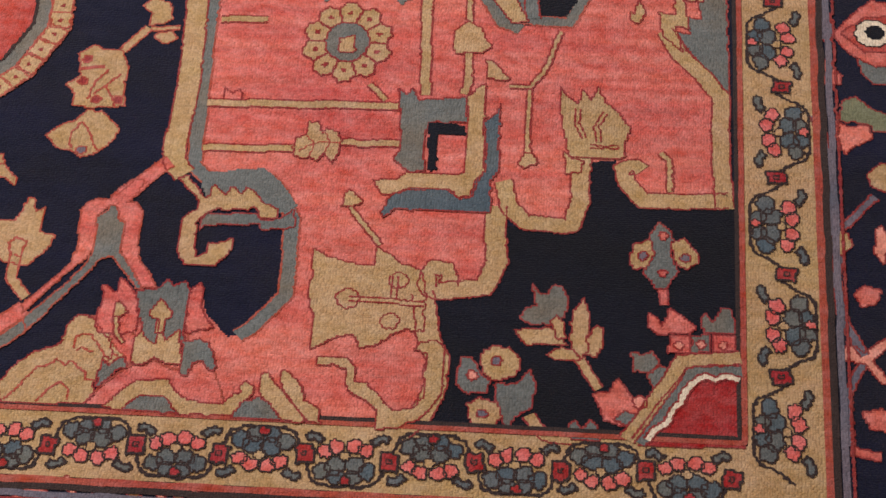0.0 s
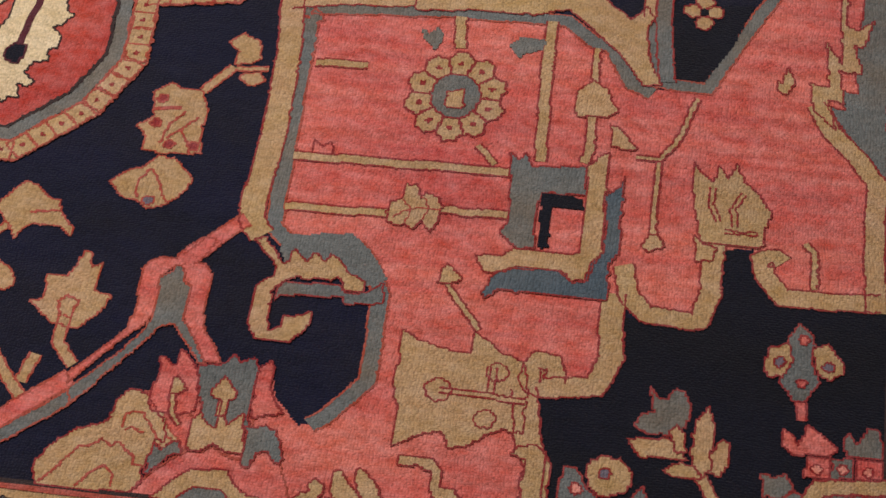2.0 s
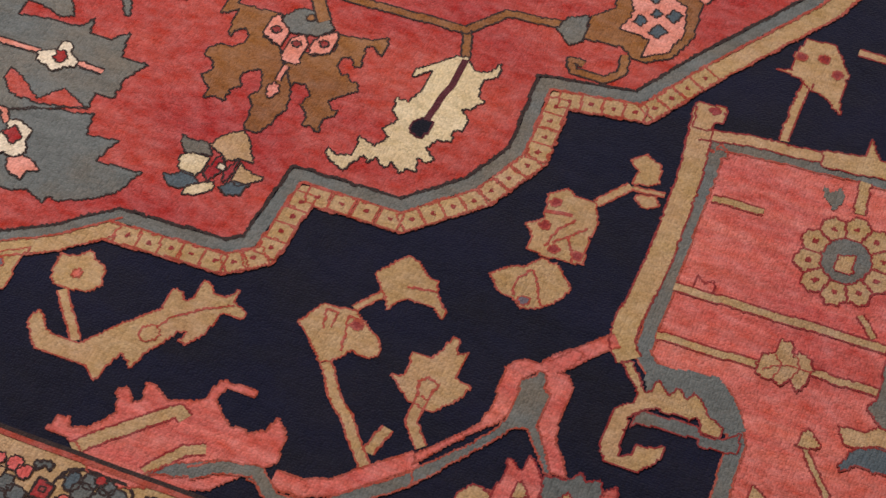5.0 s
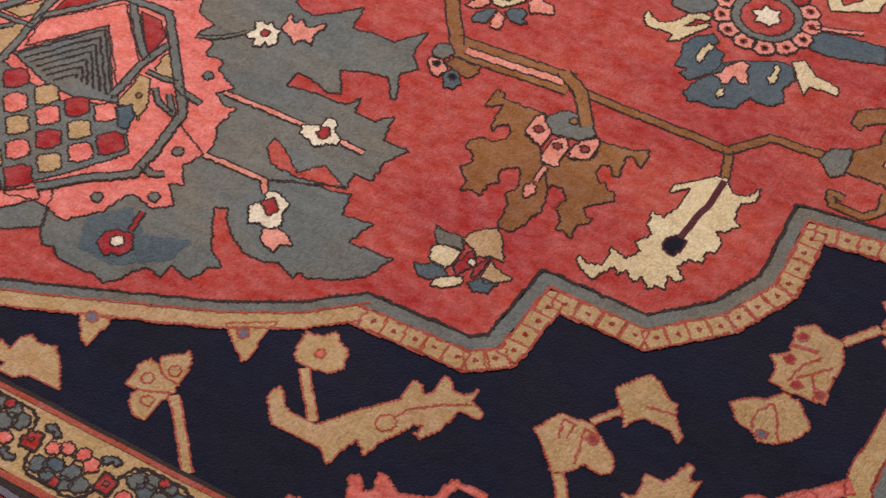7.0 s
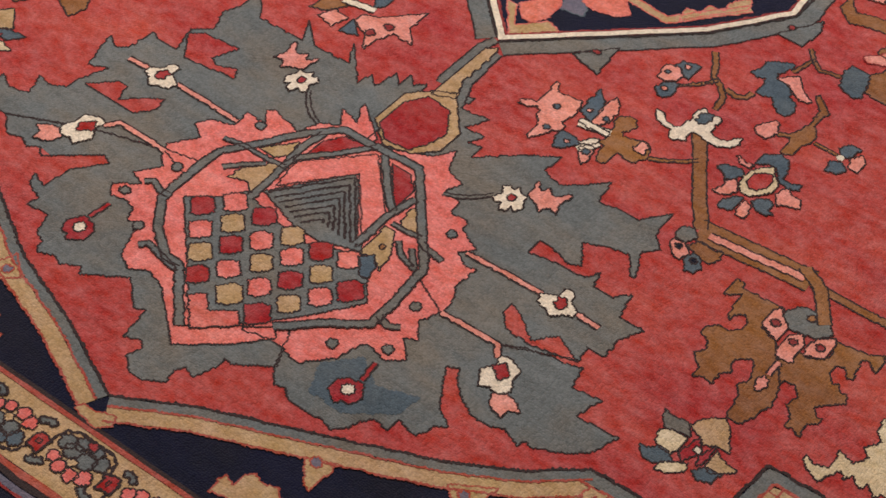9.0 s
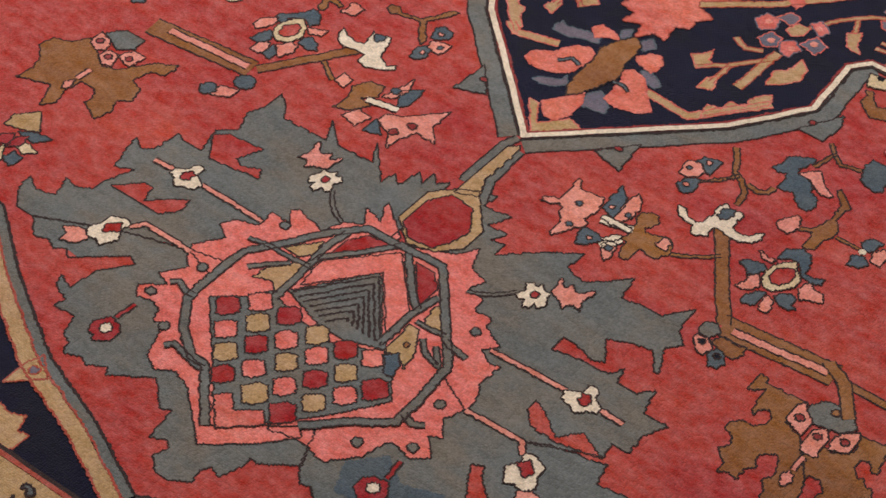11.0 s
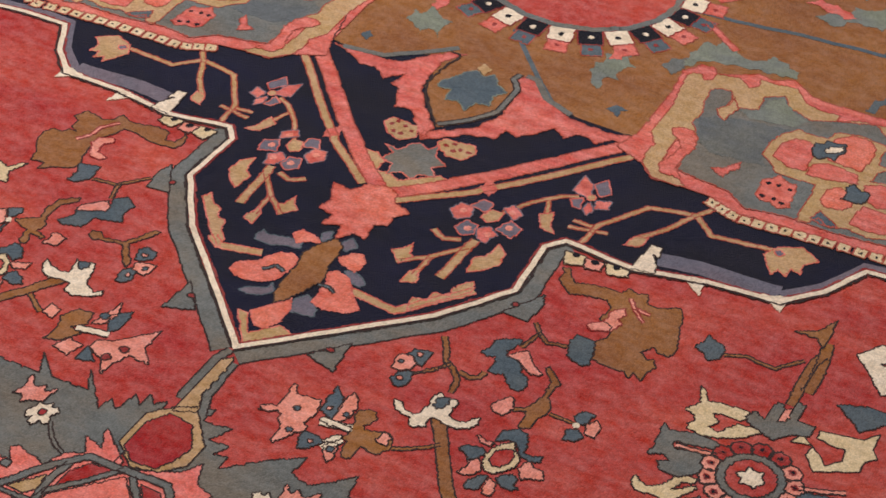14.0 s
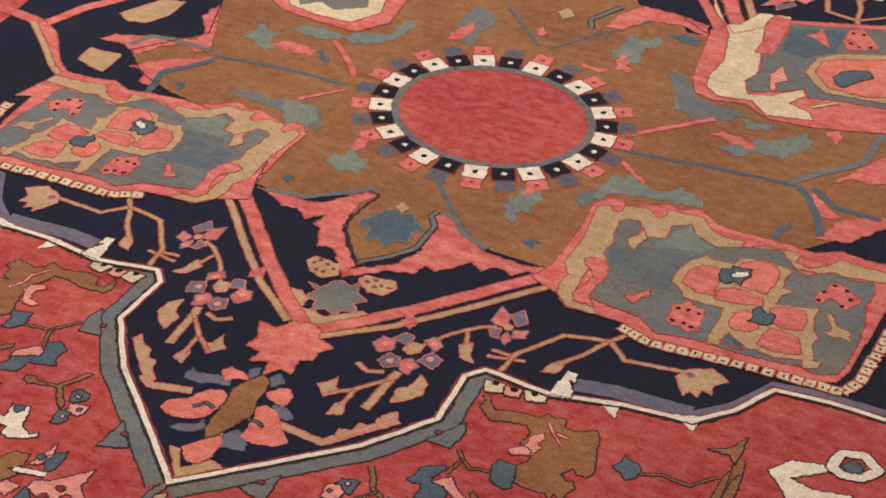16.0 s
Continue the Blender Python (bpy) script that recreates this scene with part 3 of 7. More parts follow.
band("vein", "rust", 5, 1.6, None, corner, [(898, 301), (904, 290), (900, 278)])
fill("bud", "tan", 4, 'wine', corner, [(922, 230), (926, 239), (933, 233), (939, 226), (930, 221), (921, 221)])
band("stem", "tan", 3, 5, 'wine', corner, [(929, 220), (943, 200), (957, 181)])

fill("garland", "coral", 2, 'rust', corner, [(730, 8), (739, 20), (754, 38), (762, 48), (745, 55), (739, 63), (747, 71), (746, 96), (806, 99), (809, 67), (833, 47), (846, 13), (818, 12), (803, 26), (797, 34), (771, 32), (757, 18), (746, 6)])
fill("flame", "coral", 3, 'rust', corner, [(725, 94), (761, 96), (763, 72), (764, 48), (754, 55), (747, 60), (734, 81)])
fill("leaf", "tan", 3, 'rust', corner, [(724, 91), (730, 93), (744, 74), (751, 61), (758, 56), (751, 45), (741, 52)])
band("bud", "tan", 6, 4, 'wine', corner, [(745, 95), (747, 79), (755, 69)])
band("root", "coral", 3, 13, 'rust', corner, [(768, 261), (745, 235), (731, 217)])

fill("inner_stripe", "grey", 2.4, None, corner, [(793, 250), (851, 258), (866, 244), (884, 218), (868, 210), (853, 216), (846, 226), (805, 220)])

# ---- corner flowers on ink ground ----
rosette(corner, (909, 408), 41, 48, 10, 3, core=None, inner=0.5)
fill("core", "tan", 5, 'wine', corner, [(902, 412), (915, 415), (917, 396), (903, 394)])
band("stem", "tan", 3, 6, 'wine', rug, [(934, 359), (949, 341)])
fill("crown_twig", "coral", 3, 'wine', rug, [(806, 334), (805, 348), (813, 341), (819, 347), (822, 334)])
cground = fill("corner_ground", "ink", 0.4, None, rug, [(996, -3), (1261, -3), (1257, 243), (1175, 239), (1154, 281), (1127, 283), (1124, 224), (1113, 205), (1060, 208), (1053, 154), (1040, 133), (1001, 122), (1021, 67)], label="near-black wool ground in the rug corner")
fill("leaf", "grey", 2, 'wine', cground, [(1087, 149), (1094, 139), (1100, 138), (1105, 148), (1112, 147), (1118, 135), (1117, 122), (1110, 109), (1090, 107), (1078, 113), (1084, 124), (1092, 127)])
fill("leaf", "tan", 2, 'wine', cground, [(1075, 101), (1104, 105), (1113, 97), (1119, 88), (1085, 87)])
fill("leaf", "tan", 3, 'wine', cground, [(1121, 98), (1123, 123), (1131, 136), (1136, 119), (1135, 81), (1130, 75), (1123, 84)])
fill("leaf", "tan", 2, 'wine', cground, [(1134, 95), (1142, 109), (1148, 106), (1147, 87), (1142, 77), (1134, 80)])
fill("leaf", "tan", 2, 'wine', cground, [(1102, 77), (1111, 85), (1125, 84), (1130, 74), (1116, 73)])
fill("bud", "tan", 4, 'wine', cground, [(1104, 111), (1109, 117), (1116, 110), (1117, 95), (1111, 92)])
band("stem", "tan", 2, 8, 'wine', cground, [(1128, 77), (1136, 62), (1146, 47)])
fill("leaf", "coral", 3, 'wine', cground, [(1141, 42), (1153, 44), (1161, 58), (1171, 43), (1180, 32), (1176, 19), (1165, 13), (1151, 17)])
fill("leaf", "grey", 4, 'wine', cground, [(1158, 18), (1167, 27), (1176, 24), (1169, 13)])
disc("flower", "pink", 4, 6, 'wine', cground, (1179, 36))
fill("flower", "grey", 3, 'wine', cground, [(1031, 60), (1034, 72), (1042, 71), (1049, 57), (1058, 49), (1055, 37), (1037, 37), (1030, 46)])
disc("eye", "pink", 4, 4.6, 'wine', cground, (1043, 54))
fill("flower", "tan", 3, 'wine', cground, [(1048, 74), (1057, 83), (1071, 83), (1081, 72), (1079, 56), (1062, 50), (1051, 57)])
disc("eye", "mauve", 4, 4.6, 'wine', cground, (1062, 69))
fill("flower", "tan", 3, 'wine', cground, [(1040, 27), (1051, 33), (1065, 28), (1069, 15), (1061, 5), (1045, 6)])
disc("eye", "mauve", 4, 4.0, 'wine', cground, (1053, 18))
fill("leaf", "grey", 2, 'wine', cground, [(1061, 47), (1079, 48), (1090, 63), (1095, 44), (1092, 25), (1079, 16), (1073, 2), (1065, 26)])
band("stem", "tan", 2, 10, 'wine', cground, [(1090, 19), (1104, 0), (1125, -2)])
fill("leaf", "grey", 3, 'wine', cground, [(1123, 13), (1128, 16), (1133, 8), (1140, 17), (1149, 4), (1147, -2), (1125, -2)])
fill("flower", "grey", 3, 'wine', cground, [(1185, 205), (1193, 219), (1204, 207), (1202, 187), (1209, 167), (1199, 150), (1191, 149), (1180, 164), (1186, 185)])
fill("flower", "tan", 4, 'wine', cground, [(1168, 178), (1171, 194), (1185, 200), (1189, 185), (1182, 169), (1172, 168)])
fill("flower", "tan", 4, 'wine', cground, [(1203, 197), (1214, 203), (1224, 189), (1227, 179), (1217, 170), (1207, 174)])
disc("eye", "mauve", 5, 4.6, 'wine', cground, (1179, 182))
disc("eye", "mauve", 5, 4.6, 'wine', cground, (1215, 182))
disc("eye", "coral", 5, 4.0, 'wine', cground, (1196, 204))
disc("eye", "coral", 5, 4.0, 'wine', cground, (1196, 165))
band("stem", "coral", 2, 7, 'wine', cground, [(1196, 150), (1198, 133)])
fill("bird", "coral", 3, 'wine', cground, [(1185, 124), (1192, 120), (1196, 111), (1202, 130), (1212, 123), (1224, 112), (1218, 105), (1193, 103), (1185, 110)])
fill("leaf", "grey", 3, 'wine', cground, [(1228, 122), (1232, 127), (1238, 117), (1244, 132), (1252, 132), (1256, 120), (1256, 108), (1230, 106)])
fill("square", "coral", 4, 'wine', cground, [(1202, 102), (1219, 103), (1218, 86), (1201, 85)])
fill("square", "grey", 4, 'wine', cground, [(1220, 103), (1236, 105), (1235, 88), (1220, 86)])
fill("square", "coral", 4, 'wine', cground, [(1238, 105), (1256, 105), (1256, 90), (1237, 88)])
disc("eye", "pink", 5, 4.0, 'wine', cground, (1210, 93))
disc("eye", "pink", 5, 4.0, 'wine', cground, (1228, 95))
disc("eye", "pink", 5, 4.0, 'wine', cground, (1246, 95))
fill("leaf", "grey", 3, 'wine', cground, [(1171, 84), (1179, 82), (1189, 86), (1195, 73), (1188, 65), (1174, 66)])
fill("leaf", "grey", 3, 'wine', cground, [(1184, 62), (1193, 73), (1201, 70), (1198, 57), (1190, 49)])
band("stripe", "tan", 4, 13, 'wine', cground, [(1260, 83), (1212, 78), (1205, 61), (1169, 0)])
band("stripe", "grey", 4, 13, 'wine', cground, [(1261, 71), (1221, 66), (1178, -2)])
fill("corner_block", "deepred", 3, 'wine', cground, [(1178, -5), (1218, 57), (1260, 63), (1262, -2)])
band("tooth_line", "white", 5, 6, 'wine', cground, [(1185, 1), (1192, 11), (1200, 17), (1205, 30), (1212, 37), (1216, 50), (1222, 57), (1230, 64), (1239, 60), (1248, 65), (1259, 62)])

# ---- narrow border with posies, wine lines either side ----
guard = slab("narrow_border", "tan", (-HALF - 0.062, -0.060), (HALF + 0.062, -0.000), -0.001, 0.00026, rug, "tan narrow border of posies between wine lines")
side_guard = slab("narrow_border", "tan", (HALF, 0.0), (HALF + 0.062, FAR), -0.001, 0.00027, rug, "tan narrow border of posies between wine lines")
slab("narrow_border", "tan", (-HALF - 0.062, 0.0), (-HALF, FAR), -0.001, 0.00027, rug)
slab("narrow_border", "tan", (-HALF - 0.062, FAR), (HALF + 0.062, FAR + 0.06), -0.001, 0.00026, rug)
for d, c, w in ((2.5, "rust", 5), (6.5, "coal", 4)):
    band("border_line", c, 3, w, None, rug, [(-1265 + d, d), (1265 - d, d), (1265 - d, 2800 - d), (-1265 + d, 2800 - d)], closed=True)
for d, c, w in ((64, "rust", 7), (70, "coal", 6), (77, "mauve", 6), (82, "wine", 3)):
    band("border_line", c, 3, w, None, rug, [(-1265 - d, -d), (1265 + d, -d), (1265 + d, 2800 + d), (-1265 - d, 2800 + d)], closed=True)
for i in range(-11, 8):
    guard_bouquet(guard, lambda a, b: (a, -b), 745 + i * (70 if i < 0 else 67.5), 60, i % 2 == 1, 69)
for i in range(-2, 5):
    guard_bouquet(side_guard, lambda a, b: (1265 + b, a), 221 + i * 103, 62, i % 2 == 1, 103)
fill("border_flower", "mauve", 2, 'wine', rug, [(1331, 470), (1339, 491), (1350, 443), (1340, 432), (1333, 442)])
fill("border_flower", "coral", 3, 'wine', rug, [(1346, 441), (1367, 468), (1383, 485), (1418, 478), (1415, 413), (1384, 404), (1362, 418)])
fill("border_flower", "red", 4, 'wine', rug, [(1354, 443), (1377, 464), (1408, 467), (1405, 424), (1375, 421)])
disc("ring", "white", 5, 17, 'coal', rug, (1383, 444))
disc("dot", "ink", 6, 9, None, rug, (1385, 445))
fill("leaf", "grey", 2, 'wine', rug, [(1367, 417), (1404, 407), (1403, 384), (1381, 384), (1371, 397)])
fill("leaf", "coral", 2, 'wine', rug, [(1330, 398), (1339, 412), (1345, 402), (1354, 393), (1351, 382), (1338, 382), (1332, 370), (1328, 381)])
fill("leaf", "coral", 2, 'wine', rug, [(1346, 340), (1356, 334), (1374, 337), (1378, 322), (1360, 310), (1353, 302), (1346, 320)])
fill("leaf", "moss", 2, 'wine', rug, [(1349, 340), (1352, 363), (1365, 369), (1375, 358), (1391, 349), (1401, 343), (1401, 333), (1378, 329), (1376, 337)])
fill("flower", "tan", 2, 'wine', rug, [(1371, 281), (1384, 294), (1398, 289), (1397, 261), (1380, 264), (1373, 269)])
band("vine", "mauve", 2, 8, 'wine', rug, [(1327, 345), (1334, 323), (1337, 267), (1340, 221), (1344, 200), (1340, 165), (1345, 125), (1361, 92)])
band("vine", "mauve", 2, 7, 'wine', rug, [(1347, 221), (1377, 257)])
fill("flower", "tan", 3, 'wine', rug, [(1336, 206), (1342, 218), (1352, 216), (1356, 204), (1346, 192), (1337, 197)])
fill("leaf", "pink", 2, 'wine', rug, [(1375, 220), (1381, 226), (1387, 209), (1381, 185), (1374, 196)])
fill("flower", "coral", 2, 'wine', rug, [(1355, 154), (1364, 163), (1378, 158), (1372, 144), (1360, 140)])
fill("leaf", "pink", 2, 'wine', rug, [(1340, 97), (1350, 102), (1361, 95), (1385, 116), (1387, 108), (1367, 87), (1382, 66), (1373, 66), (1360, 84), (1344, 86)])
band("vine", "mauve", 2, 7, 'wine', rug, [(1360, 84), (1345, 53), (1346, 5)])
fill("flower", "coral", 2, 'wine', rug, [(1356, 38), (1372, 41), (1385, 34), (1380, 18), (1362, 22)])
band("vine", "coral", 2, 8, 'wine', rug, [(1346, 0), (1370, -4)])
fill("leaf", "pink", 2, 'wine', rug, [(727, -60), (732, -60), (742, -80), (738, -83)])
fill("leaf", "pink", 2, 'wine', rug, [(761, -60), (756, -60), (752, -82), (757, -83)])
fill("leaf", "coral", 2, 'wine', rug, [(688, -73), (704, -64), (719, -76), (708, -90), (692, -86)])
fill("flower", "brown", 2, 'wine', rug, [(779, -68), (784, -62), (791, -75), (786, -85), (779, -78)])
fill("leaf", "pink", 2, 'wine', rug, [(799, -63), (805, -62), (811, -78), (805, -79)])
fill("leaf", "pink", 2, 'wine', rug, [(832, -64), (836, -66), (834, -80), (828, -77)])
fill("flower", "brown", 2, 'wine', rug, [(817, -65), (823, -67), (823, -80), (817, -78)])
fill("band_patch", "mauve", 2, 'wine', rug, [(840, -62), (963, -65), (964, -74), (844, -74)])
fill("leaf", "tan", 2, 'wine', rug, [(59, -73), (59, -64), (68, -67), (76, -82), (67, -85)])
band("vine", "mauve", 2, 7, 'wine', rug, [(50, -89), (60, -75)])

# ---- navy ground between corner and centre: tan flowers ----
fill("flower", "tan", 2, 'rust', rug, [(536, 182), (541, 193), (547, 205), (559, 206), (572, 209), (589, 197), (601, 188), (605, 175), (598, 170), (585, 172), (574, 156), (567, 152), (550, 170)])
band("vein", "rust", 3, 2.5, None, rug, [(556, 183), (551, 202), (561, 201), (562, 186)])
band("vein", "rust", 3, 2.5, None, rug, [(577, 169), (570, 202), (584, 198)])
disc("dot", "wine", 3, 5, 'rust', rug, (579, 196))
band("stem", "tan", 2, 9, 'rust', rug, [(571, 154), (592, 125), (604, 115), (621, 94), (641, 72)])
band("stem", "tan", 2, 9, 'rust', rug, [(632, 90), (638, 116)])
fill("flower", "tan", 2, 'rust', rug, [(620, 164), (630, 166), (629, 188), (644, 190), (652, 214), (657, 213), (659, 199), (668, 205), (666, 179), (681, 175), (675, 159), (662, 142), (642, 145)])
band("vein", "rust", 3, 2.5, None, rug, [(647, 152), (642, 165), (648, 172), (657, 167), (655, 152), (649, 153)])
band("stem", "tan", 2, 9, 'rust', rug, [(651, 151), (651, 129), (667, 110)])
fill("root", "coral", 2, 'rust', rug, [(407, 17), (410, 32), (419, 33), (421, 25), (435, 30), (448, 50), (439, 69), (444, 75), (455, 63), (461, 69), (456, 83), (462, 85), (477, 75), (497, 83), (502, 86), (507, 108), (535, 109), (536, 103), (513, 103), (511, 90), (521, 78), (531, 72), (549, 73), (557, 80), (560, 93), (571, 82), (576, 57), (538, 14), (461, -15), (434, 15)])
band("branch", "tan", 3, 12, 'wine', rug, [(433, 9), (465, 45), (489, 70), (497, 65)])
band("branch", "tan", 3, 10, 'wine', rug, [(490, 11), (509, 39), (523, 46)])
fill("root", "grey", 3, 'rust', rug, [(491, 9), (502, 23), (534, 41), (565, 42), (574, 35), (542, 34), (518, 18)])
fill("leaf", "tan", 2, 'rust', rug, [(143, 17), (142, 27), (142, 38), (154, 34), (154, 48), (160, 54), (169, 50), (183, 54), (197, 40), (209, 22), (194, 20), (182, 21), (172, 13), (158, 12), (158, 22)])

fill("bird", "tan", 2, 'rust', rug, [(348, 99), (349, 114), (356, 110), (363, 99), (380, 96), (393, 97), (413, 125), (436, 152), (434, 162), (435, 173), (444, 172), (448, 165), (454, 171), (452, 182), (454, 190), (461, 187), (466, 180), (476, 181), (482, 191), (484, 179), (496, 173), (496, 167), (480, 166), (476, 143), (467, 126), (461, 129), (462, 139), (455, 134), (451, 123), (441, 105), (440, 95), (438, 91), (427, 101), (423, 93), (421, 82), (419, 69), (407, 80), (389, 80), (365, 79), (356, 88)])
band("vein", "rust", 3, 2.2, None, rug, [(438, 131), (447, 148), (465, 164), (485, 176)])
disc("dot", "tan", 3, 8, 'rust', rug, (437, 126))
fill("flower", "tan", 2, 'rust', rug, [(345, 144), (341, 152), (339, 171), (352, 172), (359, 182), (368, 174), (377, 171), (383, 154), (375, 144), (361, 140), (350, 140)])
disc("dot", "coral", 3, 4.5, 'rust', rug, (360, 157))
band("stem", "tan", 2, 8, 'rust', rug, [(357, 138), (389, 98)])
fill("flower", "tan", 2, 'rust', rug, [(248, 53), (247, 74), (251, 83), (261, 81), (257, 90), (269, 99), (273, 105), (281, 95), (283, 79), (284, 72), (283, 60), (281, 47), (280, 32), (271, 31), (262, 38), (258, 48), (260, 54)])
band("vein", "rust", 3, 2.2, None, rug, [(259, 52), (274, 59), (284, 64)])
band("vein", "rust", 3, 2.2, None, rug, [(261, 81), (268, 75), (283, 73)])
disc("dot", "tan", 3, 5, 'rust', rug, (260, 66))
disc("dot", "tan", 3, 5, 'rust', rug, (272, 48))
disc("dot", "tan", 3, 5, 'rust', rug, (274, 83))
band("stem", "tan", 2, 8, 'rust', rug, [(286, 63), (309, 38), (335, 8)])
fill("triangle", "tan", 4, 'rust', rug, [(281, 143), (314, 165), (313, 141), (316, 123), (313, 117), (298, 129)])
disc("dot", "mauve", 5, 5.5, 'rust', rug, (298, 142))
fill("triangle", "tan", 4, 'rust', rug, [(179, 91), (204, 103), (203, 81), (202, 68), (196, 69)])
disc("dot", "mauve", 5, 5.5, 'rust', rug, (189, 93))
fill("flower", "tan", 2, 'rust', rug, [(662, 343), (673, 354), (670, 372), (668, 380), (681, 392), (688, 387), (707, 386), (715, 366), (714, 348), (719, 321), (708, 319), (684, 318), (672, 320), (672, 333)])
band("vein", "rust", 3, 4, None, rug, [(671, 362), (694, 366)])
band("vein", "rust", 3, 2.4, None, rug, [(684, 327), (689, 350), (698, 363)])
band("vein", "rust", 3, 2.4, None, rug, [(697, 345), (710, 320)])
band("vein", "rust", 3, 2.4, None, rug, [(688, 333), (710, 358)])
disc("dot", "wine", 3, 4.5, 'rust', rug, (677, 374))
disc("dot", "wine", 3, 4.5, 'rust', rug, (677, 348))
disc("dot", "wine", 3, 4.5, 'rust', rug, (692, 327))
disc("dot", "wine", 3, 4.5, 'rust', rug, (711, 328))
band("stem", "tan", 2, 8, 'rust', rug, [(707, 386), (727, 415)])
fill("bird", "tan", 2, 'rust', rug, [(718, 442), (728, 453), (743, 445), (747, 427), (740, 420), (727, 418), (728, 432)])
band("bar", "tan", 2, 5, 'rust', rug, [(729, 413), (755, 417)])
fill("bud", "tan", 2, 'rust', rug, [(733, 403), (736, 409), (749, 412), (754, 404), (747, 397), (742, 397)])
fill("flower", "tan", 2, 'rust', rug, [(654, 284), (667, 298), (678, 302), (686, 315), (699, 314), (717, 296), (715, 284), (703, 268), (688, 261), (679, 268), (667, 270)])
band("vein", "rust", 3, 2.4, None, rug, [(678, 270), (676, 288), (684, 301), (692, 289), (702, 269)])
disc("dot", "mauve", 3, 5, 'rust', rug, (688, 269))
fill("flower", "tan", 2, 'rust', rug, [(572, 249), (582, 265), (590, 276), (600, 273), (610, 262), (620, 261), (625, 247), (636, 236), (636, 227), (626, 235), (602, 234), (594, 219), (585, 233)])
band("vein", "rust", 3, 2.4, None, rug, [(600, 246), (624, 250)])
band("stem", "tan", 2, 6, 'rust', rug, [(586, 233), (571, 210)])

# ---- ground above the corner panel
band("stem", "tan", 2, 8, 'wine', rug, [(827, 513), (826, 554), (828, 587)])
fill("flower", "tan", 2, 'wine', rug, [(799, 591), (811, 595), (808, 616), (813, 636), (838, 638), (857, 608), (857, 587), (862, 560), (845, 575), (830, 578), (820, 588)])
disc("dot", "wine", 3, 5, 'rust', rug, (814, 613))
disc("dot", "wine", 3, 5, 'rust', rug, (833, 618))
disc("dot", "wine", 3, 5, 'rust', rug, (848, 604))
band("outer_stripe", "tan", 3, 12, 'wine', rug, [(759, 492), (798, 501), (836, 504), (881, 510)])
fill("corner_square", "tan", 4, 'wine', rug, [(748, 526), (773, 530), (776, 512), (769, 509), (767, 498), (753, 497)])
disc("dot", "wine", 5, 5, None, rug, (765, 522))
band("stem", "tan", 2, 8, 'wine', rug, [(858, 638), (892, 639), (941, 645)])
fill("flower", "tan", 2, 'wine', rug, [(936, 644), (943, 668), (951, 668), (959, 652), (970, 649), (964, 639), (954, 639), (955, 623), (945, 636)])
fill("shoulder", "tan", 4, 'wine', rug, [(864, 497), (860, 515), (888, 521), (894, 523), (894, 544), (907, 523), (981, 533), (1017, 531), (1042, 510), (1053, 527), (1060, 515), (1055, 498), (1060, 467), (1072, 441), (1058, 438), (1036, 470), (1006, 500), (989, 515), (962, 505), (915, 504)])
band("vine", "tan", 2, 11, 'wine', rug, [(951, 529), (957, 560), (984, 598), (1021, 644)])
band("vine", "grey", 2, 11, 'wine', rug, [(969, 534), (976, 565), (1002, 607), (1031, 640)])
band("vine", "tan", 2, 11, 'wine', rug, [(988, 535), (994, 567), (1018, 601), (1051, 637)])
band("vine", "tan", 4, 11, 'wine', rug, [(1057, 515), (1052, 556), (1057, 581), (1078, 618), (1120, 625)])
band("vine", "grey", 4, 13, 'wine', rug, [(1076, 445), (1069, 502), (1066, 560), (1073, 593), (1122, 613)])
disc("petal", "tan", 6, 7.5, 'wine', rug, (1091, 527))
disc("petal", "tan", 6, 7.5, 'wine', rug, (1100, 537))
disc("petal", "tan", 6, 7.5, 'wine', rug, (1109, 527))
disc("petal", "tan", 6, 7.5, 'wine', rug, (1101, 514))
disc("core", "ink", 7, 4, None, rug, (1100, 526))
band("stem", "tan", 2, 8, 'wine', rug, [(1050, 614), (1061, 634), (1086, 663)])

# ---- red field with stepped edge, woven in two halves ----
EDGE = [(19, 39), (80, 76), (163, 113), (265, 160), (319, 193), (359, 230), (451, 235), (461, 243), (466, 327), (560, 329), (600, 370), (620, 415), (614, 503), (696, 518), (728, 576)]
EDGE = EDGE + [(800, 690), (870, 900), (880, 1402)]
WEST = [(19, 39), (-58, 76), (-141, 106), (-234, 162), (-306, 215), (-332, 214)] + [(-x + 30, y - 8) for x, y in EDGE[6:]]
field = fill("red_field", "red", 1, None, rug, EDGE + WEST[:0:-1], label="madder red wool field with streaky abrash")
for path, side in ((EDGE, 1), (WEST, -1)):
    for d, c, w, z in ((1, "coal", 3, 5), (6.5, "grey", 9, 4), (11.5, "rust", 2.4, 5), (19.5, "tan", 15, 3), (27.5, "rust", 2.4, 5)):
        band("edge_stripe", c, z, w, None, rug, offset_path(path[:6], d * side))
    for d, c, w, z in ((1, "coal", 3.5, 5), (8.5, "grey", 12, 4), (15.5, "rust", 3, 5), (25, "tan", 19, 3), (35, "rust", 3, 5)):
        band("edge_stripe", c, z, w, None, rug, offset_path(path[5:], d * side))
squares_along(rug, offset_path(EDGE, 25.5)[5:15], 18.5, 6, 18.5)
fill("triangle", "tan", 4, 'rust', rug, [(7, 11), (10, 19), (20, 18), (38, 26), (43, 16), (32, 6)])
fill("triangle", "tan", 4, 'rust', rug, [(-151, 58), (-152, 83), (-146, 103), (-125, 85)])
disc("dot", "mauve", 5, 5, 'rust', rug, (-140, 85))
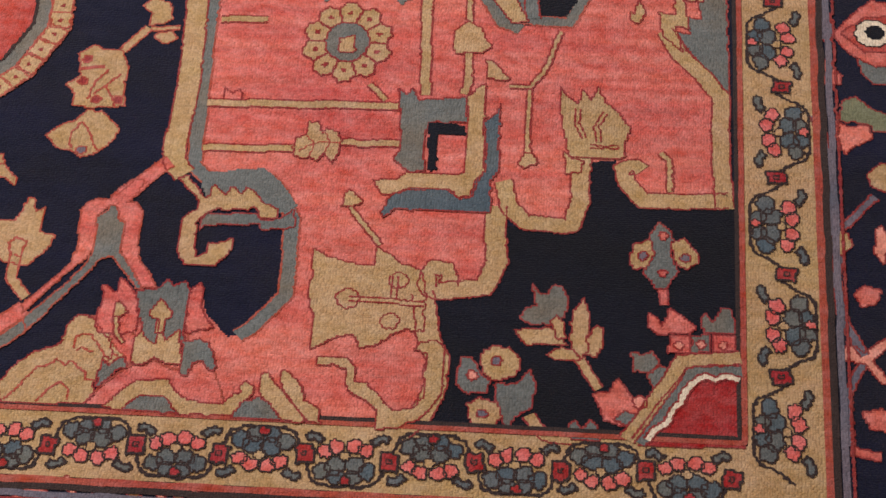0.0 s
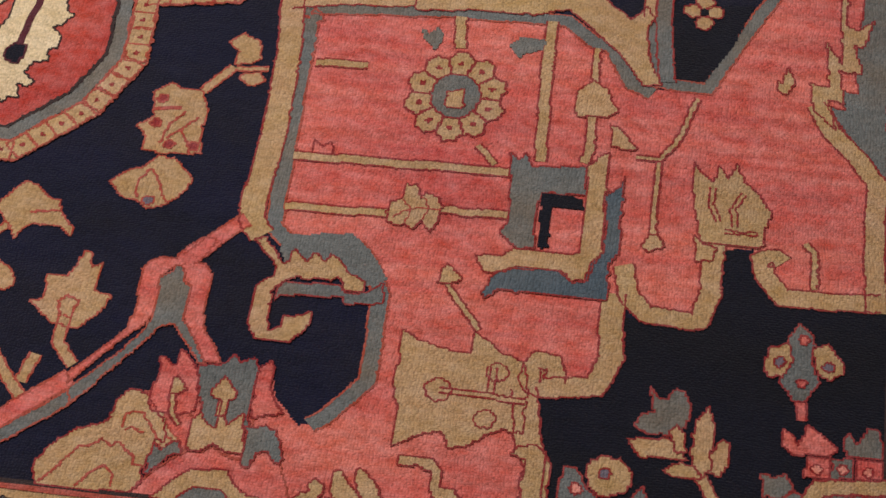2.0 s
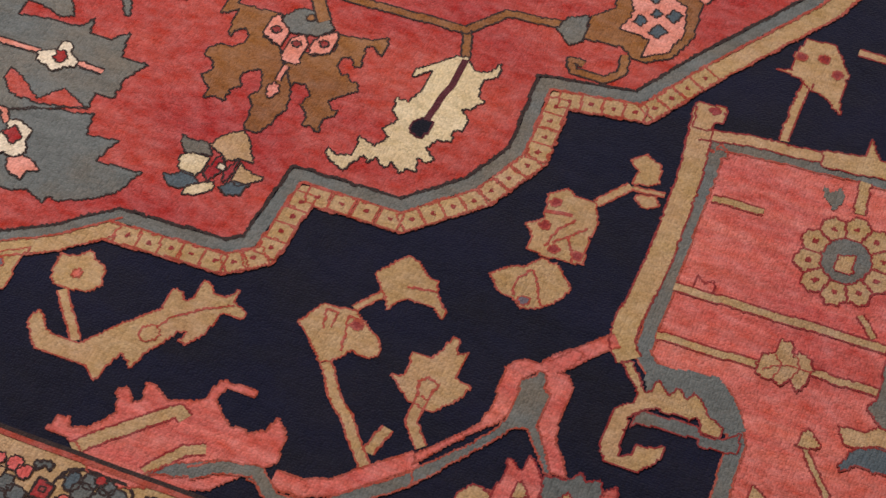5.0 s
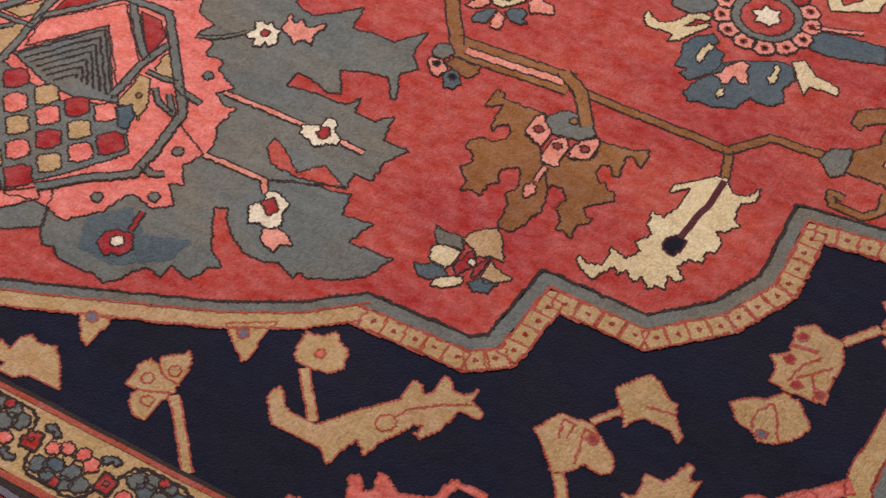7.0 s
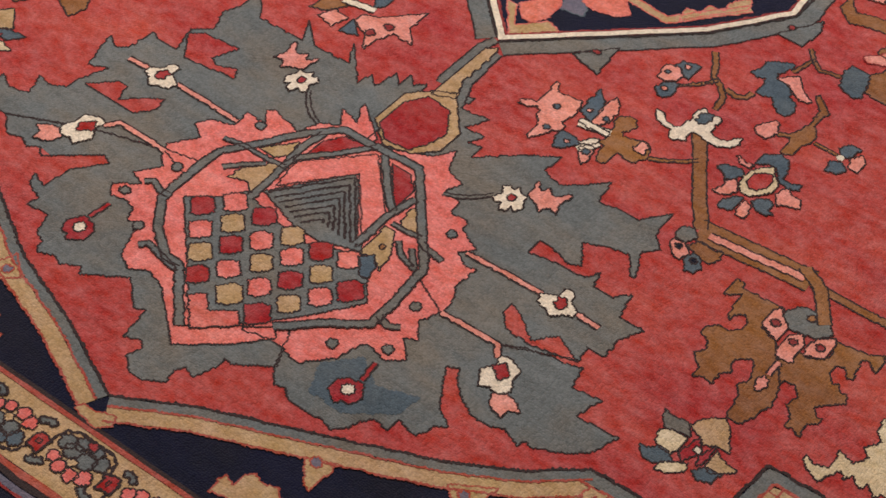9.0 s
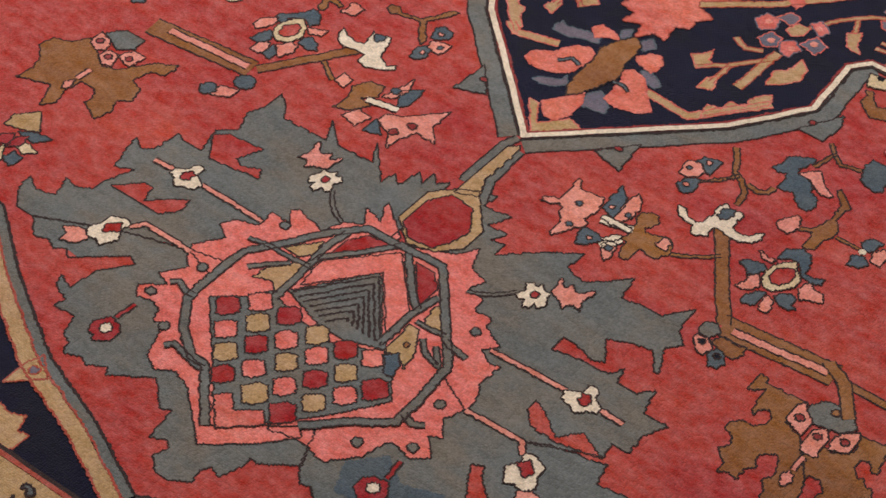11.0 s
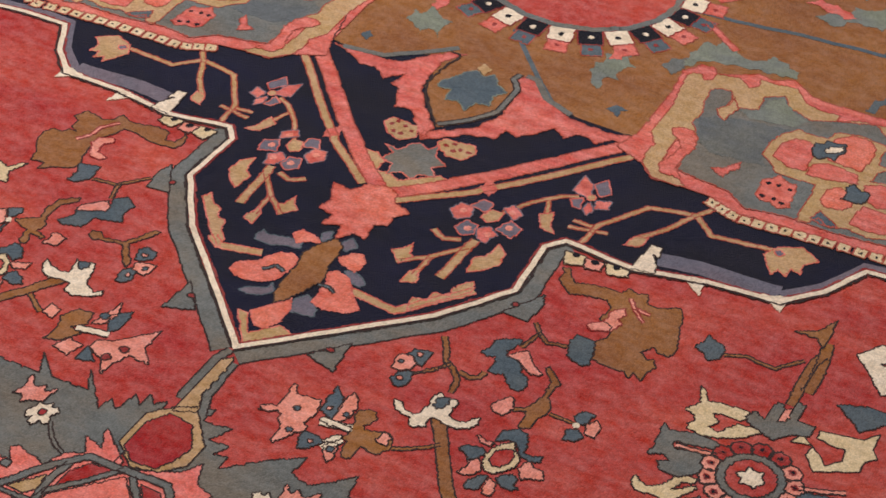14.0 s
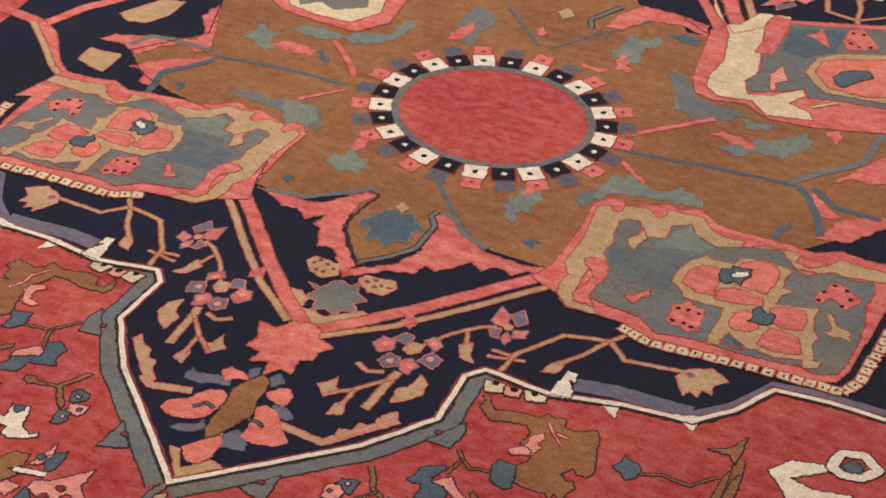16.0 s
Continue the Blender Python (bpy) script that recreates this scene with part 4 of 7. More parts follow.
fill("leaf", "tan", 2, 'rust', rug, [(-145, 25), (-136, 41), (-121, 37), (-109, 44), (-103, 28), (-91, 30), (-94, 7), (-108, 8), (-118, -1)])

# ---- pendant palmette: grey leaf, coral crest, chequered lozenge ----
leafr = fill("palmette_leaf", "grey", 2, 'coal', rug, [(13, 362), (-4, 517), (14, 515), (30, 518), (28, 499), (57, 504), (46, 481), (67, 483), (60, 467), (74, 470), (74, 453), (109, 488), (136, 508), (134, 483), (154, 477), (170, 490), (189, 512), (193, 483), (218, 487), (233, 487), (252, 514), (255, 482), (268, 470), (257, 456), (270, 427), (265, 427), (251, 447), (231, 442), (211, 432), (227, 408), (216, 402), (204, 407), (181, 410), (182, 391), (211, 397), (237, 398), (244, 413), (248, 395), (268, 395), (279, 409), (285, 380), (310, 381), (299, 358), (301, 335), (284, 334), (287, 318), (224, 287), (167, 285)], label="blue-grey wool palmette leaf with toothed edges")
fill("leaf_notch", "red", 3, 'coal', rug, [(287, 315), (259, 329), (251, 320), (244, 309), (219, 328), (206, 333), (207, 320), (220, 306), (247, 305)])
fill("palmette_leaf", "grey", 2, 'coal', rug, [(18, 246), (166, 285), (224, 287), (245, 300), (285, 309), (294, 313), (299, 289), (326, 294), (319, 267), (359, 270), (350, 243), (336, 230), (312, 217), (301, 217), (301, 210), (283, 218), (273, 213), (260, 211), (253, 212), (239, 220), (227, 229), (216, 246), (207, 240), (217, 221), (230, 201), (247, 190), (238, 183), (232, 165), (211, 170), (211, 155), (197, 158), (188, 147), (187, 138), (176, 126), (164, 130), (151, 128), (130, 129), (121, 137), (112, 133), (101, 146), (100, 148), (75, 209)])
fill("palmette_leaf", "grey", 2, 'coal', rug, [(75, 209), (101, 149), (71, 127), (63, 129), (64, 117), (57, 97), (45, 100), (40, 92), (44, 78), (26, 67), (13, 68), (0, 79), (5, 93), (-3, 99), (-16, 92), (-21, 126), (-30, 121), (-56, 145), (-91, 120), (-96, 128), (-112, 118), (-123, 122), (-136, 115), (-142, 128), (-152, 132), (-159, 153), (-182, 151), (-180, 163), (-197, 170), (-204, 183), (-186, 176), (-184, 206), (-163, 234), (-173, 240), (-215, 202), (-223, 210), (-232, 202), (-242, 208), (-258, 203), (-276, 221), (-205, 257), (-139, 279)])
fill("palmette_leaf", "grey", 2, 'coal', rug, [(-140, 280), (-205, 257), (-276, 220), (-296, 220), (-313, 240), (-316, 258), (-299, 248), (-280, 254), (-289, 278), (-275, 274), (-261, 282), (-259, 299), (-249, 326), (-267, 318), (-275, 343), (-279, 361), (-265, 352), (-255, 360), (-252, 391), (-239, 386), (-220, 387), (-227, 408), (-229, 417), (-213, 432), (-223, 456), (-217, 473), (-217, 500), (-201, 487), (-192, 473), (-141, 475), (-154, 501), (-127, 476), (-88, 479), (-102, 504), (-65, 463), (-62, 481), (-50, 470), (-46, 498), (-34, 485), (-34, 504), (-24, 494), (-15, 505), (-11, 408), (-11, 312)])
fill("leaf_notch", "red", 3, 'coal', rug, [(-227, 411), (-215, 422), (-177, 426), (-188, 399), (-177, 395), (-160, 404), (-153, 392), (-207, 383)])
fill("leaf_notch", "red", 3, 'coal', rug, [(-251, 296), (-229, 320), (-219, 319), (-214, 300), (-198, 317), (-182, 329), (-180, 312), (-191, 296)])
fill("leaf_patch", "slate", 3, None, rug, [(125, 176), (149, 204), (175, 186), (211, 200), (208, 174), (172, 145), (137, 146)])
fill("crest", "blush", 3, 'coal', leafr, [(-19, 401), (21, 417), (48, 432), (59, 451), (69, 426), (89, 420), (82, 403), (100, 401), (103, 385), (120, 386), (123, 375), (143, 365), (147, 364), (136, 350), (152, 341), (161, 345), (158, 320), (168, 298), (167, 285), (159, 265), (172, 247), (161, 242), (178, 224), (164, 212), (142, 217), (135, 203), (134, 189), (118, 172), (113, 163), (94, 167), (78, 169), (54, 161), (36, 226)])
fill("crest", "blush", 3, 'coal', leafr, [(-4, 415), (-42, 446), (-41, 437), (-31, 420), (-53, 427), (-41, 407), (-56, 398), (-65, 376), (-99, 385), (-103, 377), (-93, 365), (-116, 365), (-112, 344), (-133, 337), (-141, 323), (-125, 312), (-142, 287), (-136, 272), (-125, 263), (-140, 240), (-125, 234), (-144, 218), (-136, 206), (-120, 211), (-109, 206), (-104, 193), (-94, 197), (-88, 180), (-80, 160), (-65, 151), (-48, 161), (-28, 153), (20, 111), (57, 143), (81, 172), (-26, 299)])
fill("lozenge_ground", "grey", 6, 'coal', leafr, [(-86, 246), (-60, 269), (-49, 287), (24, 269), (79, 295), (114, 252), (83, 206), (50, 166), (1, 153), (-20, 177)])
fill("lozenge_corner", "coral", 7, 'coal', leafr, [(-6, 161), (5, 173), (18, 159), (38, 175), (49, 163), (20, 134)])
fill("check", "deepred", 7, 'coal', leafr, [(-80, 249), (-72, 259), (-64, 262), (-53, 249), (-60, 238), (-68, 234)])
fill("check", "deepred", 7, 'coal', leafr, [(-31, 274), (-23, 284), (-15, 287), (-4, 274), (-11, 263), (-19, 259)])
fill("check", "deepred", 7, 'coal', leafr, [(-30, 229), (-22, 239), (-14, 242), (-4, 229), (-11, 219), (-18, 215)])
fill("check", "deepred", 7, 'coal', leafr, [(33, 274), (41, 284), (49, 287), (59, 274), (52, 263), (45, 260)])
fill("check", "deepred", 7, 'coal', leafr, [(35, 230), (43, 240), (51, 243), (61, 231), (54, 220), (46, 216)])
fill("check", "deepred", 7, 'coal', leafr, [(-28, 184), (-21, 194), (-13, 196), (-3, 184), (-10, 174), (-17, 170)])
fill("check", "deepred", 7, 'coal', leafr, [(37, 183), (46, 195), (55, 197), (66, 183), (58, 172), (50, 168)])
fill("check", "deepred", 7, 'coal', leafr, [(80, 254), (89, 266), (98, 268), (109, 254), (101, 242), (93, 238)])
fill("check", "blush", 7, 'coal', leafr, [(-61, 270), (-53, 281), (-45, 283), (-34, 271), (-41, 260), (-49, 256)])
fill("check", "blush", 7, 'coal', leafr, [(-62, 226), (-54, 236), (-47, 239), (-36, 226), (-43, 216), (-50, 212)])
fill("check", "blush", 7, 'coal', leafr, [(-13, 250), (-6, 260), (2, 262), (13, 250), (6, 239), (-2, 236)])
fill("check", "blush", 7, 'coal', leafr, [(19, 252), (27, 262), (34, 265), (44, 252), (37, 242), (30, 238)])
fill("check", "blush", 7, 'coal', leafr, [(-13, 206), (-5, 216), (2, 219), (13, 207), (6, 196), (-2, 193)])
fill("check", "blush", 7, 'coal', leafr, [(21, 207), (28, 217), (36, 219), (46, 207), (39, 197), (32, 193)])
fill("check", "blush", 7, 'coal', leafr, [(67, 232), (74, 242), (82, 244), (92, 232), (85, 222), (77, 218)])
fill("check", "blush", 7, 'coal', leafr, [(58, 281), (66, 291), (73, 294), (83, 281), (76, 271), (69, 267)])
fill("check", "tan", 7, 'coal', leafr, [(-46, 249), (-38, 260), (-30, 262), (-19, 250), (-26, 239), (-34, 235)])
fill("check", "tan", 7, 'coal', leafr, [(3, 272), (11, 282), (19, 284), (29, 272), (22, 261), (15, 257)])
fill("check", "tan", 7, 'coal', leafr, [(-44, 205), (-37, 216), (-29, 218), (-18, 206), (-25, 195), (-33, 191)])
fill("check", "tan", 7, 'coal', leafr, [(4, 230), (11, 240), (19, 242), (29, 230), (23, 220), (15, 216)])
fill("check", "tan", 7, 'coal', leafr, [(51, 253), (59, 263), (66, 265), (76, 253), (69, 243), (62, 239)])
fill("check", "tan", 7, 'coal', leafr, [(52, 209), (60, 219), (67, 221), (77, 209), (70, 199), (63, 195)])
fill("check", "tan", 7, 'coal', leafr, [(5, 184), (14, 196), (22, 199), (34, 185), (26, 173), (18, 169)])
fill("chevron_ground", "grey", 6, 'coal', leafr, [(-38, 297), (9, 366), (21, 359), (74, 295), (68, 294), (39, 282), (8, 282)])
band("chevron", "coal", 7, 2.6, None, leafr, [(-34, 299), (12, 363), (66, 297)])
band("chevron", "coal", 7, 2.6, None, leafr, [(-26, 297), (14, 353), (59, 298)])
band("chevron", "coal", 7, 2.6, None, leafr, [(-19, 295), (16, 343), (53, 298)])
band("chevron", "coal", 7, 2.6, None, leafr, [(-11, 294), (18, 334), (46, 298)])
band("chevron", "coal", 7, 2.6, None, leafr, [(-4, 292), (20, 324), (39, 299)])
band("chevron", "coal", 7, 2.6, None, leafr, [(3, 290), (22, 315), (33, 299)])
band("chevron", "coal", 7, 2.6, None, leafr, [(11, 288), (24, 305), (26, 300)])
disc("dot", "grey", 6, 5, 'coal', leafr, (-94, 359))
disc("dot", "grey", 6, 5, 'coal', leafr, (-115, 270))
disc("dot", "grey", 6, 5, 'coal', leafr, (-130, 218))
disc("dot", "grey", 6, 5, 'coal', leafr, (-92, 194))
disc("dot", "grey", 6, 5, 'coal', leafr, (119, 364))
disc("dot", "grey", 6, 5, 'coal', leafr, (147, 276))
disc("dot", "grey", 6, 5, 'coal', leafr, (120, 198))
disc("dot", "grey", 6, 5, 'coal', leafr, (159, 223))
fill("lozenge", "blush", 4.6, 'coal', leafr, [(11, 131), (-34, 182), (-50, 182), (-78, 204), (-99, 232), (-101, 273), (-100, 310), (-74, 349), (-56, 380), (-33, 405), (11, 407), (48, 410), (85, 365), (119, 324), (127, 312), (131, 236), (109, 218), (96, 207), (71, 180)])
fill("chevron_band", "blush", 6, 'coal', leafr, [(-35, 314), (-40, 345), (9, 400), (60, 346), (59, 315), (62, 304), (12, 369), (-34, 309)])
fill("chevron_cap", "deepred", 6, 'coal', leafr, [(-39, 354), (-40, 379), (-28, 398), (0, 402), (-15, 381)])
fill("chevron_cap", "deepred", 6, 'coal', leafr, [(26, 399), (47, 399), (61, 385), (63, 357), (52, 367)])
fill("lozenge_tip", "tan", 6, 'coal', leafr, [(-73, 290), (-72, 304), (-53, 332), (-44, 331), (-43, 291), (-45, 287), (-56, 297)])
fill("lozenge_tip", "tan", 6, 'coal', leafr, [(-76, 337), (-53, 366), (-51, 345), (-60, 335)])
fill("lozenge_tip", "tan", 6, 'coal', leafr, [(75, 348), (75, 369), (91, 354), (99, 340), (83, 340)])
fill("lozenge_tip", "tan", 6, 'coal', leafr, [(71, 292), (70, 333), (80, 333), (94, 310), (98, 288), (85, 298)])
disc("dot", "brown", 7, 3, 'coal', leafr, (83, 312))
fill("lozenge_tip", "slate", 7, 'coal', leafr, [(74, 290), (84, 300), (95, 288), (97, 274), (90, 272)])
band("lozenge_line", "grey", 7, 8, 'coal', leafr, [(11, 131), (-34, 182), (-50, 182), (-78, 204), (-99, 232), (-101, 273), (-100, 310), (-74, 349), (-56, 380), (-33, 405), (11, 407), (48, 410), (85, 365), (119, 324), (127, 312), (131, 236), (109, 218), (96, 207), (71, 180)])
band("lozenge_line", "grey", 7, 7, 'coal', leafr, [(-41, 282), (-44, 325), (-48, 365), (-44, 389)])
band("lozenge_line", "grey", 7, 6, 'coal', leafr, [(-46, 333), (-43, 348), (-15, 382), (3, 407)])
band("lozenge_line", "grey", 7, 7, 'coal', leafr, [(14, 403), (40, 374), (63, 352)])
band("lozenge_line", "grey", 7, 7, 'coal', leafr, [(64, 299), (63, 342), (69, 377)])
band("lozenge_line", "grey", 7, 5, 'coal', leafr, [(-109, 325), (-93, 329), (-67, 330), (-43, 333)])
band("lozenge_line", "grey", 7, 5, 'coal', leafr, [(-85, 296), (-74, 310), (-59, 325)])
band("lozenge_line", "grey", 7, 6, 'coal', leafr, [(-124, 237), (-119, 244), (-106, 238), (-97, 239)])
band("lozenge_line", "grey", 7, 6, 'coal', leafr, [(-77, 177), (-72, 184), (-40, 177), (-32, 179)])
band("lozenge_line", "grey", 7, 6, 'coal', leafr, [(130, 248), (143, 243), (152, 249)])
band("lozenge_line", "grey", 7, 6, 'coal', leafr, [(106, 338), (116, 335), (132, 332)])
band("lozenge_line", "grey", 7, 5, 'coal', leafr, [(72, 340), (83, 340), (102, 342)])
band("lozenge_line", "grey", 7, 5, 'coal', leafr, [(89, 327), (101, 315), (120, 309), (103, 327)])
fill("bud_frame", "tan", 4, 'coal', rug, [(-23, 436), (-23, 481), (-5, 501), (13, 512), (48, 471), (48, 441), (31, 421), (5, 413)])
fill("bud", "deepred", 5, 'coal', rug, [(-15, 433), (-17, 469), (-4, 491), (22, 490), (39, 463), (35, 440), (26, 423), (1, 419)])
fill("bud_stalk", "tan", 4, 'coal', rug, [(-4, 496), (-5, 527), (-5, 581), (5, 590), (8, 576), (8, 528), (18, 506)])
band("stalk_edge", "grey", 3, 9, 'coal', rug, [(-8, 514), (-9, 582), (-4, 598)])
band("stalk_edge", "grey", 3, 9, 'coal', rug, [(22, 504), (12, 531), (10, 583)])
mirrored(band("stem", "pink", 4, 6, 'coal', rug, [(142, 355), (220, 359)]), LEFT_PENDANT)
mirrored(band("stem", "pink", 4, 6, 'coal', rug, [(252, 359), (279, 358)]), LEFT_PENDANT)
mirrored(band("stem", "pink", 4, 6, 'coal', rug, [(167, 285), (224, 288), (234, 276)]), LEFT_PENDANT)
mirrored(fill("flower", "white", 5, 'coal', rug, [(230, 257), (237, 267), (234, 279), (244, 281), (257, 276), (257, 265), (264, 252), (257, 244), (247, 245), (239, 240)]), LEFT_PENDANT)
mirrored(fill("core", "deepred", 6, 'coal', rug, [(235, 265), (243, 275), (254, 265), (249, 255)]), LEFT_PENDANT)
mirrored(fill("petal", "pink", 5, 'coal', rug, [(253, 241), (263, 249), (276, 245), (283, 239), (274, 235), (274, 224), (258, 230)]), LEFT_PENDANT)
mirrored(band("stem", "grey", 4, 4, 'coal', rug, [(83, 399), (99, 407), (118, 428)]), LEFT_PENDANT)
mirrored(fill("flower", "deepred", 5, 'coal', rug, [(147, 159), (148, 172), (155, 179), (168, 180), (176, 167), (172, 157), (164, 155), (160, 150)]), LEFT_PENDANT)
mirrored(disc("core", "white", 6, 6, 'coal', rug, (161, 168)), LEFT_PENDANT)
mirrored(band("stem", "deepred", 4, 5, 'coal', rug, [(163, 183), (160, 205)]), LEFT_PENDANT)

# ---- motifs of the red field: beasts, birds and flowers on both sides ----
fill("beast_leaf", "cream", 3, 'coal', field, [(543, 495), (553, 498), (563, 485), (575, 488), (582, 502), (584, 486), (575, 477), (578, 457), (585, 455), (577, 442), (570, 438), (580, 429), (579, 415), (572, 414), (575, 402), (564, 398), (559, 386), (570, 378), (567, 373), (557, 373), (561, 360), (553, 360), (549, 353), (539, 362), (536, 353), (525, 361), (521, 352), (515, 360), (506, 337), (492, 343), (485, 350), (485, 356), (494, 351), (507, 355), (504, 377), (519, 372), (526, 386), (518, 392), (526, 407), (517, 416), (516, 430), (526, 429), (532, 450), (531, 471), (519, 457), (517, 466), (535, 485)])
band("vein", "maroon", 4, 6, None, field, [(552, 494), (553, 462), (549, 441), (548, 412)])
fill("dot", "ink", 5, 'maroon', field, [(540, 397), (538, 408), (544, 417), (553, 416), (555, 404), (551, 395)])
band("stem", "brown", 3, 13, 'coal', field, [(211, 622), (244, 571), (282, 514)])
band("bar", "brown", 3, 27, 'coal', field, [(281, 513), (390, 525)])
band("bar", "pink", 4, 9, 'coal', field, [(292, 512), (383, 524)])
band("stem", "brown", 5, 12, 'coal', field, [(377, 535), (399, 523), (425, 488)])
band("stem", "brown", 3, 9, 'coal', field, [(392, 522), (485, 525), (540, 527), (565, 561), (613, 567)])
band("stem", "brown", 3, 8, 'coal', field, [(540, 527), (551, 497)])
fill("bud", "grey", 4, 'coal', field, [(610, 560), (614, 577), (631, 587), (636, 555), (626, 546)])
fill("beast", "brown", 3, 'coal', field, [(635, 558), (633, 588), (648, 604), (645, 633), (629, 619), (627, 611), (616, 615), (616, 631), (632, 646), (663, 661), (695, 658), (717, 641), (722, 598), (713, 567), (693, 552), (680, 553), (669, 562)])
band("tail", "brown", 3, 8, 'coal', field, [(675, 554), (678, 532), (668, 519), (640, 518), (634, 530), (646, 530)])
fill("saddle", "pink", 4, 'coal', field, [(652, 633), (669, 646), (688, 637), (706, 631), (713, 597), (707, 571), (687, 556), (688, 580), (661, 582), (664, 609)])
fill("check", "slate", 5, 'coal', field, [(671, 628), (674, 639), (683, 633), (679, 623)])
fill("check", "slate", 5, 'coal', field, [(668, 595), (671, 606), (679, 601), (675, 592)])
fill("check", "slate", 5, 'coal', field, [(692, 612), (696, 623), (705, 619), (701, 607)])
fill("check", "slate", 5, 'coal', field, [(684, 587), (689, 600), (699, 595), (694, 584)])
fill("check", "slate", 5, 'coal', field, [(679, 609), (682, 618), (689, 614), (686, 607)])
band("tail", "pink", 3, 12, 'coal', field, [(660, 726), (691, 699), (698, 658)])
band("tail", "slate", 3, 14, 'coal', field, [(704, 734), (708, 688), (700, 652)])
band("tail", "pink", 3, 12, 'coal', field, [(726, 673), (714, 643)])

# brown palmette and flower under the pendant, east side
fill("palmette", "brown", 3, 'coal', field, [(402, 444), (412, 430), (423, 432), (423, 447), (433, 446), (447, 458), (442, 479), (471, 483), (477, 488), (483, 492), (485, 485), (486, 468), (474, 477), (469, 473), (474, 449), (469, 448), (462, 457), (455, 454), (455, 443), (464, 435), (467, 439), (473, 431), (479, 432), (483, 423), (477, 418), (470, 410), (465, 403), (471, 395), (477, 397), (476, 389), (469, 383), (471, 367), (463, 371), (456, 369), (454, 382), (445, 390), (448, 403), (440, 413), (431, 412), (429, 406)])
fill("palmette", "brown", 3, 'coal', field, [(339, 462), (338, 484), (345, 485), (349, 478), (386, 482), (381, 465), (385, 450), (402, 444), (429, 406), (435, 390), (436, 379), (432, 370), (432, 360), (426, 347), (413, 347), (412, 361), (407, 376), (402, 382), (407, 392), (405, 401), (401, 411), (396, 413), (386, 404), (387, 396), (392, 391), (386, 385), (385, 376), (385, 367), (377, 371), (368, 365), (367, 377), (361, 382), (355, 389), (362, 398), (357, 407), (348, 411), (347, 419), (352, 427), (364, 428), (372, 436), (373, 445), (366, 454), (359, 446), (359, 439), (354, 444), (352, 467), (351, 472), (343, 463)])
fill("calyx", "grey", 4, 'coal', field, [(391, 473), (390, 480), (399, 494), (409, 495), (414, 495), (427, 493), (436, 482), (428, 470), (418, 467), (402, 463)])
disc("eye", "brown", 5, 4, 'coal', field, (412, 487))
fill("flower", "pink", 5, 'coal', field, [(382, 453), (381, 474), (388, 481), (391, 473), (401, 467), (403, 457), (402, 446), (393, 448), (389, 451)])
disc("dot", "wine", 6, 4, 'coal', field, (391, 462))
fill("flower", "pink", 5, 'coal', field, [(409, 431), (406, 442), (406, 457), (416, 466), (423, 455), (424, 441), (424, 431), (414, 429)])
disc("dot", "wine", 6, 4, 'coal', field, (414, 453))
fill("flower", "pink", 5, 'coal', field, [(428, 446), (425, 461), (429, 471), (440, 481), (444, 469), (444, 454), (437, 450)])
disc("dot", "wine", 6, 4, 'coal', field, (435, 462))
band("pistil", "pink", 4, 6, 'coal', field, [(416, 426), (417, 408)])
fill("pistil", "pink", 5, 'coal', field, [(416, 386), (412, 396), (415, 405), (421, 403), (422, 393), (419, 386)])
fill("petal", "grey", 3, 'coal', field, [(374, 312), (371, 322), (379, 319), (394, 321), (403, 310), (392, 307), (382, 304)])
fill("petal", "tan", 3, 'coal', field, [(396, 320), (400, 332), (415, 345), (424, 337), (437, 315), (427, 316), (415, 309), (409, 314)])
fill("petal", "cream", 3, 'coal', field, [(383, 287), (379, 300), (387, 306), (402, 307), (403, 294), (400, 284), (390, 284)])
fill("petal", "slate", 3, 'coal', field, [(375, 277), (383, 279), (389, 286), (400, 284), (405, 278), (393, 267), (384, 266)])
fill("petal", "cream", 3, 'coal', field, [(397, 262), (397, 270), (408, 280), (417, 285), (418, 276), (407, 264)])
fill("petal", "tan", 3, 'coal', field, [(429, 290), (427, 312), (435, 306), (450, 305), (450, 300), (435, 288)])
fill("petal", "slate", 3, 'coal', field, [(422, 281), (430, 291), (443, 293), (442, 280), (430, 275)])
fill("core", "deepred", 4, 'coal', field, [(404, 287), (407, 305), (410, 313), (415, 307), (417, 296), (411, 284)])
fill("core", "deepred", 4, 'coal', field, [(419, 298), (425, 314), (427, 300), (423, 286)])
disc("dot", "white", 5, 4, 'coal', field, (415, 301))
# flowers on the grey leaf, and the blossoms at its tip
mirrored(fill("flower", "white", 5, 'coal', rug, [(118, 426), (123, 434), (117, 442), (123, 448), (128, 445), (130, 451), (136, 445), (142, 445), (144, 437), (148, 429), (143, 422), (137, 427), (138, 419), (132, 416), (128, 425), (122, 422)]), LEFT_PENDANT)
mirrored(disc("core", "deepred", 6, 4.5, 'coal', rug, (132, 435)), LEFT_PENDANT)
mirrored(fill("petal", "pink", 5, 'coal', rug, [(140, 450), (139, 468), (147, 460), (151, 468), (160, 461), (171, 474), (173, 467), (169, 457), (174, 444), (165, 447), (160, 436), (153, 444), (145, 445)]), LEFT_PENDANT)
mirrored(fill("flower", "white", 5, 'coal', rug, [(221, 350), (218, 358), (227, 363), (233, 367), (231, 376), (238, 379), (244, 372), (245, 366), (254, 362), (255, 353), (247, 350), (240, 342), (233, 346), (226, 347)]), LEFT_PENDANT)
mirrored(fill("core", "deepred", 6, 'coal', rug, [(233, 356), (233, 365), (240, 367), (245, 360), (241, 352)]), LEFT_PENDANT)
